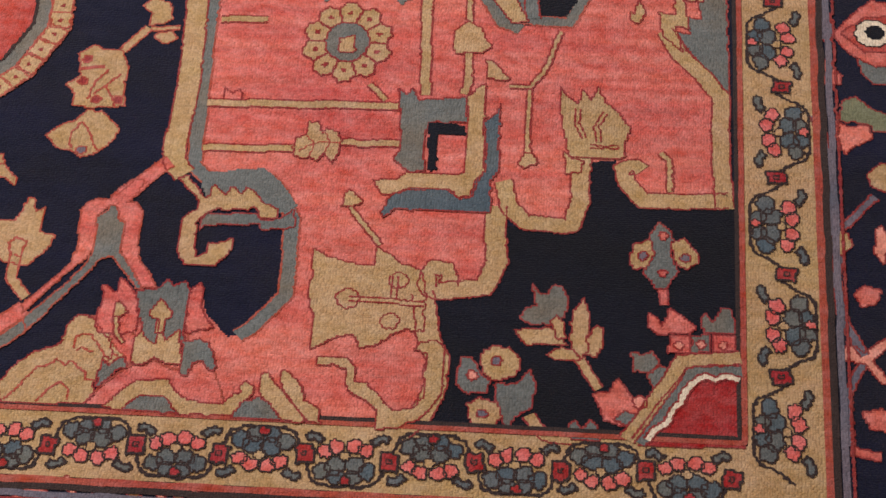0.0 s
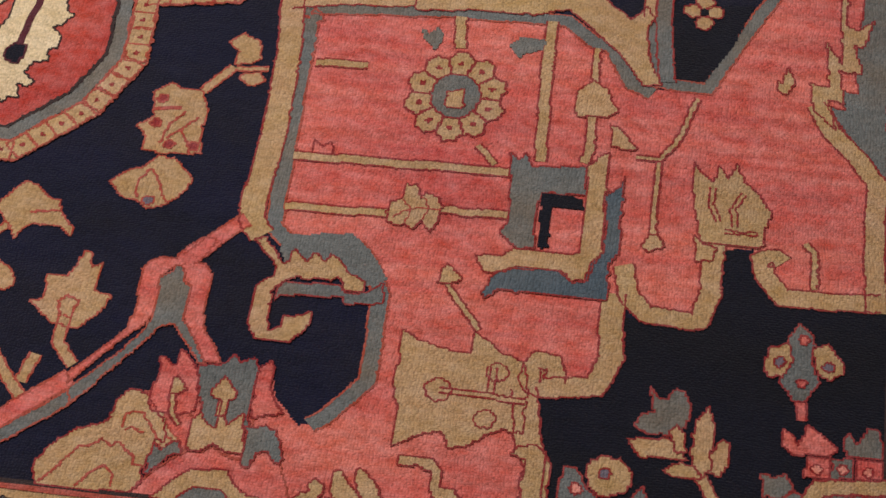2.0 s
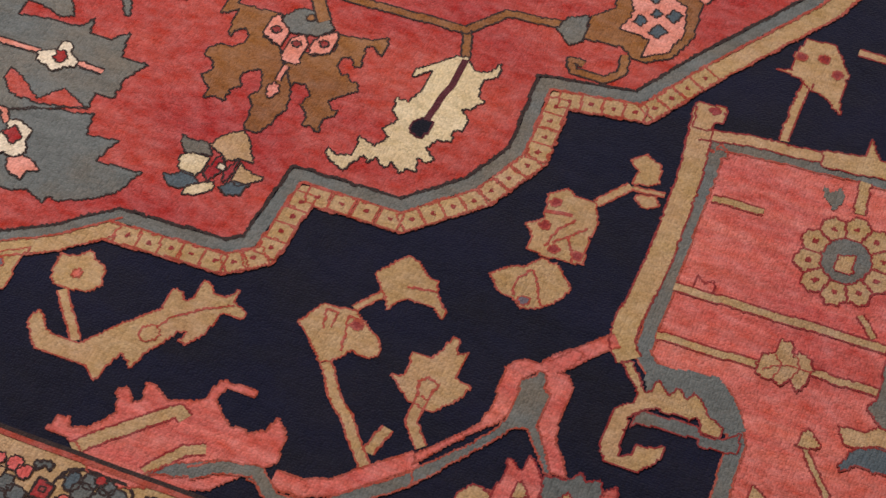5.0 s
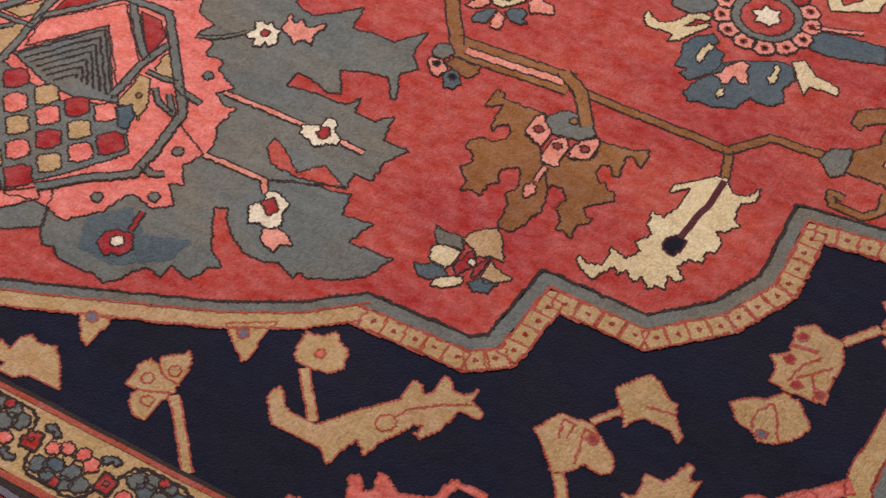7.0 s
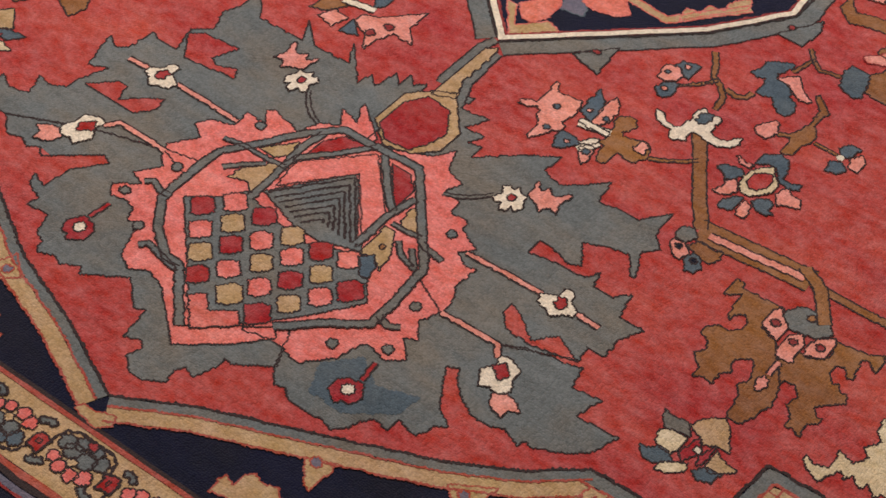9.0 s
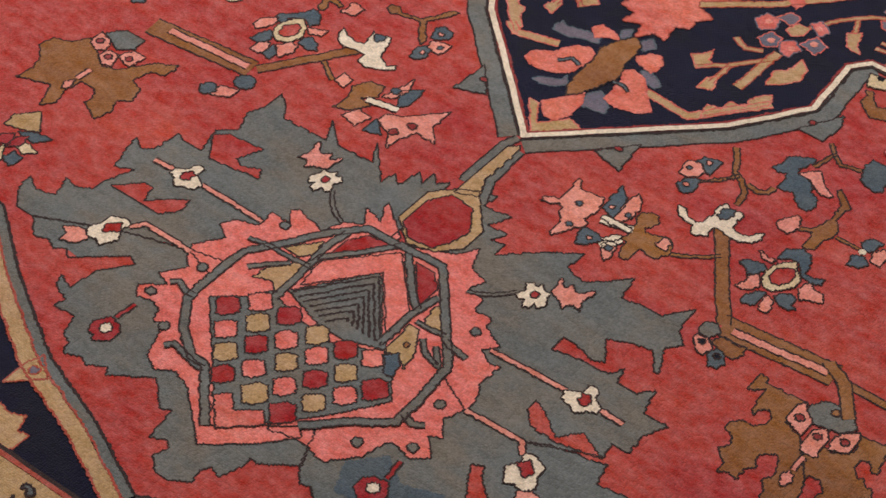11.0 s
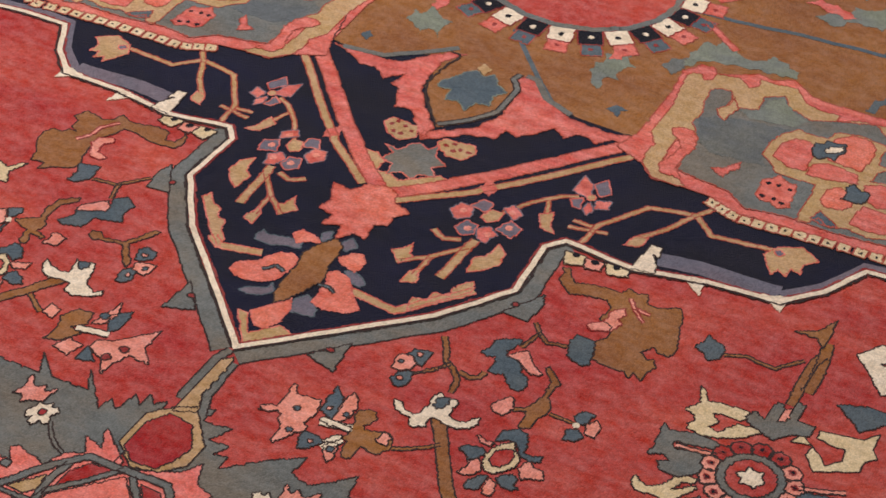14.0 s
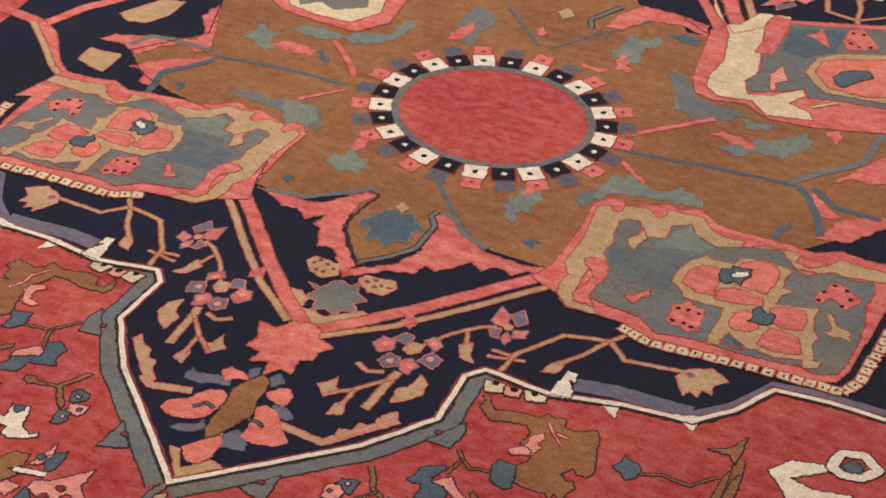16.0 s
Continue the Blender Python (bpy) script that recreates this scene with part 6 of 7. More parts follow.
disc("dot", "slate", 5, 3.2, 'coal', field, (-143, 657))
fill("petal", "slate", 4, 'coal', field, [(-158, 625), (-162, 641), (-156, 650), (-148, 648), (-144, 635), (-150, 627)])
disc("dot", "pink", 5, 3.2, 'coal', field, (-152, 639))
fill("bird", "white", 4, 'coal', field, [(-233, 606), (-236, 619), (-225, 611), (-212, 609), (-204, 612), (-207, 625), (-210, 634), (-201, 629), (-194, 637), (-189, 637), (-183, 619), (-180, 607), (-165, 599), (-158, 607), (-157, 598), (-168, 590), (-182, 584), (-193, 587), (-194, 598), (-206, 598), (-217, 595), (-223, 596)])
fill("bird_eye", "slate", 5, 'coal', field, [(-203, 624), (-204, 633), (-194, 635), (-192, 628), (-196, 621)])
fill("ring", "cream", 5, 'coal', field, [(-285, 566), (-289, 578), (-283, 595), (-275, 603), (-262, 592), (-257, 577), (-263, 563), (-275, 558)])
fill("ring_core", "red", 6, 'coal', field, [(-281, 569), (-283, 580), (-274, 593), (-267, 589), (-264, 576), (-272, 566)])
fill("petal", "slate", 4, 'coal', field, [(-300, 592), (-286, 605), (-277, 622), (-266, 619), (-258, 606), (-263, 597), (-273, 603), (-286, 596), (-287, 582), (-298, 587)])
fill("petal", "pink", 4, 'coal', field, [(-309, 564), (-307, 577), (-296, 588), (-291, 580), (-295, 567), (-301, 559)])
fill("petal", "slate", 4, 'coal', field, [(-296, 544), (-294, 556), (-288, 568), (-281, 561), (-279, 552), (-288, 543)])
fill("petal", "pink", 4, 'coal', field, [(-284, 531), (-285, 545), (-276, 552), (-271, 543), (-274, 531)])
fill("petal", "slate", 4, 'coal', field, [(-271, 533), (-271, 543), (-272, 553), (-260, 543), (-260, 531)])
fill("petal", "pink", 4, 'coal', field, [(-269, 552), (-261, 566), (-252, 566), (-249, 554), (-255, 539)])
fill("petal", "slate", 4, 'coal', field, [(-254, 569), (-256, 578), (-250, 586), (-240, 581), (-232, 572), (-241, 567)])
fill("petal", "pink", 4, 'coal', field, [(-263, 594), (-244, 604), (-244, 593), (-256, 587)])

# ---- centre medallion: navy star with white line, camel heart and red disc ----
RIM = [(-4, 601), (140, 746), (191, 824), (185, 903), (200, 924)] + [(279, 919), (352, 940), (428, 950), (462, 990), (488, 1044), (548, 1052), (610, 1053)]
RIM = RIM + [(690, 1180), (700, 1402)]
NEAR_LEFT = [west_of(p) for p in RIM[1:]]
medallion = fill("medallion", "navy", 2, None, rug, RIM + [(700, 1800), (-700, 1800)] + NEAR_LEFT[::-1], label="navy wool star medallion edged in white")
for d, c, w, z in ((0, "white", 6, 7), (-4.5, "wine", 3, 6), (5, "coal", 3, 7)):
    quartered(band("rim_line", c, z, w, None, medallion, offset_path(RIM, d)))
quartered(band("rim_stripe", "grey", 3, 20, "coal", medallion, offset_path(RIM[:5], 14)))
quartered(fill("rim_spike", "grey", 4, 'coal', medallion, [(62, 630), (91, 667), (96, 622)]))
quartered(fill("rim_spike", "grey", 4, 'coal', medallion, [(194, 787), (220, 834), (226, 817), (223, 787)]))
quartered(disc("dot", "wine", 5, 4, 'coal', medallion, (78, 648)))
quartered(disc("dot", "wine", 5, 4, 'coal', medallion, (201, 805)))
quartered(fill("square", "cream", 7, 'coal', medallion, [(206, 910), (229, 911), (232, 896), (214, 888)]))
quartered(fill("square", "pink", 7, 'coal', medallion, [(230, 908), (250, 912), (252, 898), (235, 893)]))
quartered(fill("square", "cream", 7, 'coal', medallion, [(250, 912), (277, 916), (280, 903), (260, 896)]))
quartered(disc("dot", "ink", 8, 4, None, medallion, (219, 908)))
quartered(disc("dot", "ink", 8, 4, None, medallion, (241, 907)))
quartered(disc("dot", "ink", 8, 4, None, medallion, (264, 911)))
quartered(fill("hook", "white", 7, 'coal', medallion, [(276, 918), (277, 940), (279, 966), (291, 965), (295, 950), (287, 951), (298, 936), (301, 923)]))
quartered(band("rim_shade", "mauve", 4, 22, None, medallion, [(294, 947), (338, 958), (383, 960), (423, 964)]))
quartered(band("rim_shade", "mauve", 4, 10, None, medallion, [(424, 962), (458, 999), (484, 1053), (545, 1063), (606, 1065)]))
quartered(fill("tooth", "white", 7.4, None, medallion, [(325, 936), (351, 943), (354, 915)]))
quartered(fill("tooth", "white", 7.4, None, medallion, [(406, 951), (434, 962), (434, 935)]))
fill("tip_frame", "tan", 3, 'coral', medallion, [(-31, 653), (-20, 654), (-4, 627), (18, 654), (34, 648), (0, 612)])
quartered(band("arm", "coral", 4, 17, 'rust', medallion, [(-12, 882), (43, 936), (92, 993), (184, 1113), (204, 1150)]))
quartered(band("arm", "tan", 5, 9, 'rust', medallion, [(13, 887), (80, 947), (88, 959), (115, 989), (205, 1106)]))
fill("bud", "brown", 6, 'coal', medallion, [(-6, 679), (-14, 695), (-17, 715), (-17, 744), (-22, 763), (-13, 787), (-4, 801), (8, 793), (12, 778), (12, 756), (19, 739), (14, 718), (8, 703), (2, 688)])
fill("petal", "orange", 5, 'coral', medallion, [(-71, 701), (-70, 716), (-54, 727), (-44, 748), (-30, 757), (-19, 750), (-19, 728), (-22, 712), (-33, 701), (-48, 696), (-62, 696)])
fill("leaf", "mauve", 4, 'slate', medallion, [(-77, 756), (-77, 775), (-67, 770), (-44, 778), (-30, 776), (-28, 766), (-44, 763), (-55, 757), (-67, 755)])
fill("petal", "orange", 5, 'coral', medallion, [(-46, 784), (-41, 795), (-26, 793), (-10, 785), (-25, 783), (-35, 773)])
fill("leaf", "mauve", 4, 'slate', medallion, [(-22, 800), (-13, 810), (-10, 799), (-13, 787)])
fill("leaf", "mauve", 4, 'slate', medallion, [(3, 798), (11, 811), (22, 799), (14, 786)])
fill("petal", "orange", 5, 'coral', medallion, [(14, 775), (22, 788), (33, 792), (41, 782), (39, 763), (20, 768)])
fill("petal", "orange", 5, 'coral', medallion, [(25, 714), (23, 734), (15, 747), (23, 756), (39, 752), (54, 733), (73, 714), (61, 702), (41, 696), (25, 700)])
fill("petal", "orange", 5, 'coral', medallion, [(-4, 640), (-19, 657), (-5, 677), (6, 695), (14, 679), (15, 659), (8, 642)])
fill("leaf", "mauve", 4, 'slate', medallion, [(15, 676), (9, 693), (16, 708), (31, 701), (40, 682), (29, 679)])
fill("leaf", "mauve", 4, 'slate', medallion, [(-46, 678), (-42, 687), (-25, 695), (-22, 705), (-14, 695), (-22, 683), (-36, 677)])
fill("leaf", "mauve", 4, 'slate', medallion, [(29, 760), (40, 764), (56, 756), (56, 745), (42, 747)])
band("curl", "slate", 7, 4, 'coal', medallion, [(-43, 718), (-33, 730), (-22, 726)])
band("curl", "slate", 7, 4, 'coal', medallion, [(18, 727), (30, 728), (38, 723)])
fill("sun", "orange", 6, 'rust', medallion, [(-55, 882), (-32, 880), (-22, 900), (-1, 906), (12, 901), (17, 886), (40, 878), (28, 862), (31, 848), (17, 841), (21, 815), (7, 818), (-5, 800), (-11, 823), (-30, 814), (-27, 833), (-47, 837), (-42, 853)])
quartered(fill("arm_tooth", "coral", 5, None, medallion, [(81, 958), (85, 978), (99, 965), (97, 948)]))
band("frame_line", "tan", 4, 10, 'coral', medallion, [(-57, 741), (-101, 728), (-115, 739)])
fill("comb", "tan", 4, 'coral', medallion, [(-160, 788), (-156, 799), (-144, 785), (-132, 780), (-128, 768), (-117, 766), (-113, 751), (-101, 739), (-99, 725), (-120, 742), (-140, 765)])
band("frame_line", "tan", 4, 10, 'coral', medallion, [(48, 736), (103, 732), (156, 802)])
fill("comb", "tan", 4, 'coral', medallion, [(112, 740), (108, 760), (121, 762), (122, 778), (137, 781), (137, 800), (149, 815), (155, 799)])
quartered(fill("petal", "coral", 5, 'mauve', medallion, [(71, 907), (77, 925), (93, 923), (97, 906), (85, 895)]))
quartered(fill("petal", "mauve", 5, 'coral', medallion, [(87, 925), (96, 942), (109, 938), (106, 922)]))
quartered(fill("petal", "mauve", 5, 'coral', medallion, [(90, 883), (96, 901), (111, 898), (112, 882), (102, 874)]))
quartered(fill("petal", "coral", 5, 'mauve', medallion, [(111, 893), (122, 904), (135, 895), (130, 875), (119, 877)]))
quartered(fill("petal", "mauve", 5, 'coral', medallion, [(128, 902), (136, 924), (153, 916), (149, 897)]))
quartered(fill("petal", "coral", 5, 'mauve', medallion, [(119, 938), (127, 950), (143, 939), (138, 925)]))
quartered(disc("dot", "pink", 6, 4, None, medallion, (85, 913)))
quartered(disc("dot", "pink", 6, 4, None, medallion, (103, 888)))
quartered(disc("dot", "pink", 6, 4, None, medallion, (126, 890)))
quartered(disc("dot", "pink", 6, 4, None, medallion, (140, 911)))
quartered(disc("dot", "pink", 6, 4, None, medallion, (131, 936)))
quartered(fill("petal", "tan", 5, 'coral', medallion, [(105, 914), (110, 929), (123, 932), (125, 918), (115, 907)]))
quartered(band("stem", "tan", 4, 10, 'rust', medallion, [(119, 875), (116, 802)]))
quartered(band("stem", "tan", 4, 5, 'rust', medallion, [(117, 860), (93, 827), (66, 801)]))
quartered(band("stem", "tan", 4, 6, 'rust', medallion, [(73, 869), (89, 860), (106, 868)]))
quartered(fill("bud", "tan", 4, 'coral', medallion, [(84, 774), (86, 796), (93, 803), (100, 782)]))
quartered(band("stem", "tan", 4, 5, 'rust', medallion, [(91, 791), (93, 827)]))
quartered(fill("leaf", "tan", 4, 'coral', medallion, [(135, 823), (131, 848), (141, 859), (143, 882), (155, 872), (159, 853), (151, 839)]))
quartered(fill("leaf", "tan", 4, 'coral', medallion, [(52, 815), (61, 823), (67, 837), (71, 820), (78, 817), (70, 801)]))
quartered(band("stem", "tan", 4, 5, 'rust', medallion, [(123, 932), (141, 965), (163, 991), (179, 1000)]))
quartered(band("stem", "tan", 4, 5, 'rust', medallion, [(154, 977), (162, 956)]))
quartered(fill("bud", "tan", 4, 'coral', medallion, [(156, 950), (168, 961), (175, 938), (184, 928), (167, 930)]))
quartered(fill("petal", "coral", 5, 'mauve', medallion, [(168, 1006), (169, 1037), (184, 1027), (191, 1001)]))
quartered(fill("petal", "mauve", 5, 'coral', medallion, [(184, 1027), (193, 1044), (207, 1022), (198, 1011)]))
quartered(fill("petal", "coral", 5, 'mauve', medallion, [(197, 1004), (213, 1010), (216, 995), (201, 989)]))
quartered(fill("petal", "coral", 5, 'mauve', medallion, [(190, 983), (193, 999), (203, 985), (199, 974)]))
quartered(fill("petal", "mauve", 5, 'coral', medallion, [(173, 991), (184, 1001), (189, 980), (180, 980)]))
quartered(disc("dot", "tan", 6, 5, 'coral', medallion, (191, 1005)))
quartered(band("stem", "tan", 4, 6, 'rust', medallion, [(214, 925), (217, 965), (251, 1023), (299, 1037), (315, 1065)]))
quartered(band("stem", "tan", 4, 6, 'rust', medallion, [(299, 1037), (282, 999), (258, 961)]))
quartered(fill("bud", "tan", 5, 'coral', medallion, [(254, 950), (258, 969), (272, 974), (270, 956)]))
quartered(band("stem", "tan", 4, 6, 'rust', medallion, [(301, 1036), (326, 1013), (390, 1026)]))
quartered(band("stem", "tan", 4, 5, 'rust', medallion, [(191, 947), (232, 958)]))
quartered(band("stem", "tan", 4, 5, 'rust', medallion, [(191, 960), (215, 960)]))
quartered(fill("palm", "tan", 5, 'coral', medallion, [(385, 1014), (394, 1033), (417, 1046), (440, 1033), (427, 1018), (431, 1001), (418, 1007), (418, 991), (407, 999), (404, 986)]))
quartered(disc("dot", "mauve", 6, 5, 'coral', medallion, (399, 1024)))
fill("shell", "tan", 5, 'coral', medallion, [(4, 1006), (9, 1017), (23, 1017), (43, 1021), (50, 1007), (41, 989), (24, 988), (10, 997)])
fill("shell", "tan", 5, 'coral', medallion, [(-65, 1009), (-59, 1021), (-44, 1020), (-27, 1020), (-20, 1001), (-33, 987), (-51, 991)])
disc("dot", "wine", 6, 3, None, medallion, (-55, 1009))
disc("dot", "wine", 6, 3, None, medallion, (-51, 1017))
disc("dot", "wine", 6, 3, None, medallion, (-40, 1013))
disc("dot", "wine", 6, 3, None, medallion, (-30, 1008))
disc("dot", "wine", 6, 3, None, medallion, (-38, 998))
disc("dot", "wine", 6, 3, None, medallion, (-47, 998))
disc("dot", "wine", 6, 3, None, medallion, (15, 1005))
disc("dot", "wine", 6, 3, None, medallion, (26, 1000))
disc("dot", "wine", 6, 3, None, medallion, (33, 1006))
disc("dot", "wine", 6, 3, None, medallion, (42, 1006))
disc("dot", "wine", 6, 3, None, medallion, (22, 1012))
fill("leaf", "grey", 5, 'coral', medallion, [(-44, 973), (-25, 971), (-19, 987), (-12, 994), (2, 988), (9, 1002), (15, 981), (32, 972), (21, 960), (32, 948), (15, 942), (11, 930), (-3, 937), (-16, 925), (-18, 944), (-34, 947), (-28, 963)])
fill("steps", "tan", 4, 'coral', medallion, [(-58, 952), (-42, 955), (-28, 944), (-29, 926), (-13, 929), (1, 922), (11, 930), (35, 953), (47, 950), (47, 936), (-3, 896), (-16, 915), (-27, 915)])

# camel-brown heart of the medallion
fill("medallion_heart", "brown", 3.5, 'coal', medallion, [(-178, 1114), (-128, 1122), (-96, 1147), (-70, 1155), (-59, 1093), (-11, 1029), (17, 1057), (38, 1089), (36, 1145), (30, 1173), (56, 1165), (80, 1138), (120, 1129), (187, 1131), (207, 1177), (209, 1259), (214, 1282), (260, 1294), (300, 1303), (349, 1284), (421, 1299), (455, 1344), (498, 1409), (503, 1510), (461, 1683), (360, 1790), (197, 1730), (153, 1739), (-8, 1830), (-365, 1656), (-460, 1506), (-425, 1401), (-491, 1311), (-448, 1269), (-391, 1246), (-274, 1228), (-236, 1232), (-204, 1164), (-195, 1119)], label="camel-brown wool heart of the medallion")
fill("sky_patch", "navy", 4, 'coral', medallion, [(12, 1803), (36, 1894), (111, 1900), (155, 1813), (160, 1730), (129, 1726), (96, 1769), (68, 1747), (44, 1766)])
fill("lobe_frame", "coral", 5, 'rust', medallion, [(-189, 1113), (-164, 1116), (-125, 1115), (-105, 1121), (-92, 1139), (-69, 1167), (-48, 1175), (-65, 1149), (-64, 1123), (-62, 1092), (-44, 1062), (-12, 1026), (-14, 999), (-49, 1043), (-69, 1039), (-80, 1072), (-94, 1077), (-90, 1100), (-106, 1080), (-126, 1096), (-143, 1092), (-165, 1105)])
fill("lobe_frame", "coral", 5, 'rust', medallion, [(-14, 999), (-19, 1015), (23, 1047), (40, 1084), (38, 1142), (25, 1160), (30, 1173), (48, 1167), (73, 1141), (99, 1127), (123, 1123), (159, 1123), (187, 1131), (184, 1113), (167, 1114), (153, 1096), (132, 1103), (118, 1086), (102, 1098), (88, 1076), (73, 1061), (57, 1066), (56, 1045), (28, 1037)])
band("lobe_line", "grey", 6, 8, None, medallion, [(-178, 1113), (-128, 1122), (-97, 1148), (-62, 1182)])
band("lobe_line", "coal", 7, 3, None, medallion, [(-67, 1171), (-52, 1168), (-57, 1146), (-61, 1103), (-48, 1073), (-13, 1033)])
band("lobe_line", "grey", 6, 7, 'coal', medallion, [(-12, 1035), (15, 1062), (34, 1093), (33, 1143), (20, 1158), (23, 1172)])
band("lobe_line", "grey", 6, 8, None, medallion, [(30, 1173), (44, 1172), (68, 1145), (106, 1131)])
fill("lobe_star", "slate", 6, 'sage', medallion, [(-48, 1113), (-38, 1129), (-33, 1142), (-23, 1152), (-11, 1145), (-2, 1155), (10, 1139), (26, 1131), (16, 1116), (21, 1096), (5, 1095), (1, 1074), (-14, 1087), (-28, 1081), (-31, 1102), (-47, 1100)])
fill("diamond", "tan", 7, None, medallion, [(-25, 1156), (-22, 1168), (-9, 1162), (-12, 1147)])
band("spoke", "slate", 5, 6, None, medallion, [(-25, 1252), (13, 1209), (80, 1138)])
band("spoke", "slate", 5, 7, None, medallion, [(134, 1405), (191, 1412), (268, 1427), (381, 1440)])
band("spoke", "slate", 5, 6, None, medallion, [(-431, 1296), (-381, 1355), (-297, 1371), (-204, 1375)])
band("spoke", "slate", 5, 5, None, medallion, [(-109, 1667), (-73, 1634), (-32, 1593)])
band("spoke", "slate", 5, 4, None, medallion, [(-13, 1593), (27, 1662), (80, 1736)])
fill("spray", "sage", 5, None, medallion, [(85, 1223), (83, 1242), (93, 1245), (86, 1265), (101, 1269), (115, 1281), (118, 1262), (129, 1257), (117, 1241), (122, 1223), (108, 1222), (109, 1193), (97, 1202)])
fill("spray", "coral", 6, None, medallion, [(93, 1255), (90, 1281), (105, 1286), (108, 1263)])
fill("spray", "sage", 5, None, medallion, [(-146, 1204), (-145, 1227), (-135, 1221), (-131, 1247), (-119, 1235), (-95, 1226), (-99, 1212), (-93, 1187), (-112, 1199), (-115, 1179), (-129, 1195)])
fill("spray", "coral", 6, None, medallion, [(-134, 1245), (-135, 1265), (-128, 1289), (-117, 1255), (-123, 1240)])
fill("spray", "sage", 5, None, medallion, [(-386, 1415), (-378, 1432), (-381, 1453), (-374, 1463), (-355, 1445), (-339, 1448), (-345, 1427), (-331, 1413), (-340, 1396), (-361, 1413)])
fill("spray", "sage", 5, None, medallion, [(-269, 1483), (-251, 1506), (-216, 1520), (-216, 1562), (-198, 1578), (-197, 1549), (-203, 1510), (-228, 1478), (-251, 1472)])
fill("spray", "sage", 5, None, medallion, [(57, 1614), (64, 1652), (67, 1686), (83, 1677), (109, 1705), (110, 1670), (97, 1651), (102, 1619), (89, 1602), (75, 1616)])
fill("spray", "sage", 5, None, medallion, [(149, 1630), (172, 1613), (197, 1582), (204, 1548), (180, 1529), (181, 1569)])
fill("spray", "sage", 5, None, medallion, [(167, 1279), (171, 1300), (169, 1320), (178, 1353), (190, 1349), (195, 1366), (212, 1361), (227, 1345), (252, 1353), (257, 1367), (293, 1351), (297, 1336), (233, 1325), (194, 1313)])
fill("spray", "sage", 5, None, medallion, [(266, 1475), (280, 1498), (295, 1497), (302, 1521), (323, 1525), (355, 1563), (374, 1532), (354, 1510), (347, 1487), (317, 1489), (291, 1465)])
fill("spray", "grey", 5, None, medallion, [(-330, 1282), (-310, 1304), (-279, 1295), (-239, 1310), (-203, 1307), (-181, 1251), (-203, 1266), (-229, 1277), (-271, 1280)])
fill("spray", "coral", 5, None, medallion, [(-346, 1421), (-317, 1437), (-280, 1434), (-280, 1417), (-319, 1411)])
band("stem", "coral", 5, 9, 'rust', medallion, [(-273, 1469), (-241, 1440), (-207, 1401)])
band("stem", "coral", 5, 6, 'rust', medallion, [(-242, 1315), (-202, 1364)])
band("stem", "coral", 5, 9, 'rust', medallion, [(155, 1442), (193, 1485), (239, 1536)])
band("stem", "coral", 5, 8, 'rust', medallion, [(164, 1390), (185, 1375), (215, 1353)])
fill("spray", "coral", 6, None, medallion, [(81, 1586), (69, 1629), (82, 1628), (103, 1587)])
fill("spray", "coral", 6, None, medallion, [(246, 1497), (259, 1515), (301, 1505), (318, 1497), (299, 1487), (270, 1495)])
fill("spray", "coral", 6, None, medallion, [(375, 1578), (390, 1595), (397, 1568), (393, 1551)])
fill("spray", "slate", 5, None, medallion, [(134, 1163), (141, 1177), (157, 1173), (151, 1156)])
fill("spray", "slate", 5, None, medallion, [(-173, 1146), (-168, 1159), (-159, 1149), (-162, 1138)])
fill("spray", "slate", 5, None, medallion, [(-396, 1267), (-392, 1289), (-383, 1267), (-384, 1255)])
fill("lobe_frame", "coral", 5, 'rust', medallion, [(393, 1430), (408, 1435), (432, 1410), (453, 1400), (440, 1390), (427, 1389), (408, 1406)])
fill("lobe_frame", "coral", 5, 'rust', medallion, [(435, 1340), (444, 1362), (445, 1386), (464, 1406), (493, 1427), (526, 1432), (501, 1397), (473, 1352)])
fill("lobe_frame", "coral", 5, 'rust', medallion, [(416, 1467), (445, 1536), (475, 1583), (495, 1513), (460, 1486), (438, 1488)])
band("lobe_line", "grey", 6, 11, None, medallion, [(370, 1441), (397, 1481), (439, 1532), (440, 1608)])
band("lobe_line", "slate", 6, 10, None, medallion, [(383, 1439), (401, 1423), (422, 1393), (440, 1349)])
band("lobe_line", "slate", 6, 9, None, medallion, [(401, 1445), (439, 1417), (495, 1418)])
fill("lobe_frame", "coral", 5, 'rust', medallion, [(-540, 1317), (-529, 1337), (-464, 1365), (-432, 1376), (-431, 1401), (-456, 1436), (-451, 1478), (-420, 1413), (-400, 1361), (-414, 1347), (-435, 1361), (-459, 1343), (-477, 1302), (-505, 1320)])
fill("lobe_frame", "coral", 5, 'rust', medallion, [(-471, 1276), (-444, 1311), (-387, 1348), (-404, 1315), (-428, 1291), (-412, 1242), (-440, 1250), (-446, 1274)])
band("lobe_line", "grey", 6, 9, None, medallion, [(-499, 1323), (-485, 1357), (-437, 1363), (-400, 1361)])
band("lobe_line", "slate", 6, 9, None, medallion, [(-415, 1232), (-426, 1282), (-383, 1344)])
fill("spray", "grey", 5, None, medallion, [(-130, 1553), (-148, 1584), (-152, 1623), (-144, 1651), (-125, 1644), (-106, 1632), (-107, 1605), (-114, 1590), (-103, 1548), (-116, 1547)])
fill("spray", "coral", 6, None, medallion, [(-146, 1547), (-144, 1583), (-132, 1608), (-122, 1582), (-131, 1552)])
fill("spray", "sage", 5, None, medallion, [(-339, 1465), (-322, 1486), (-278, 1491), (-253, 1481), (-295, 1460)])
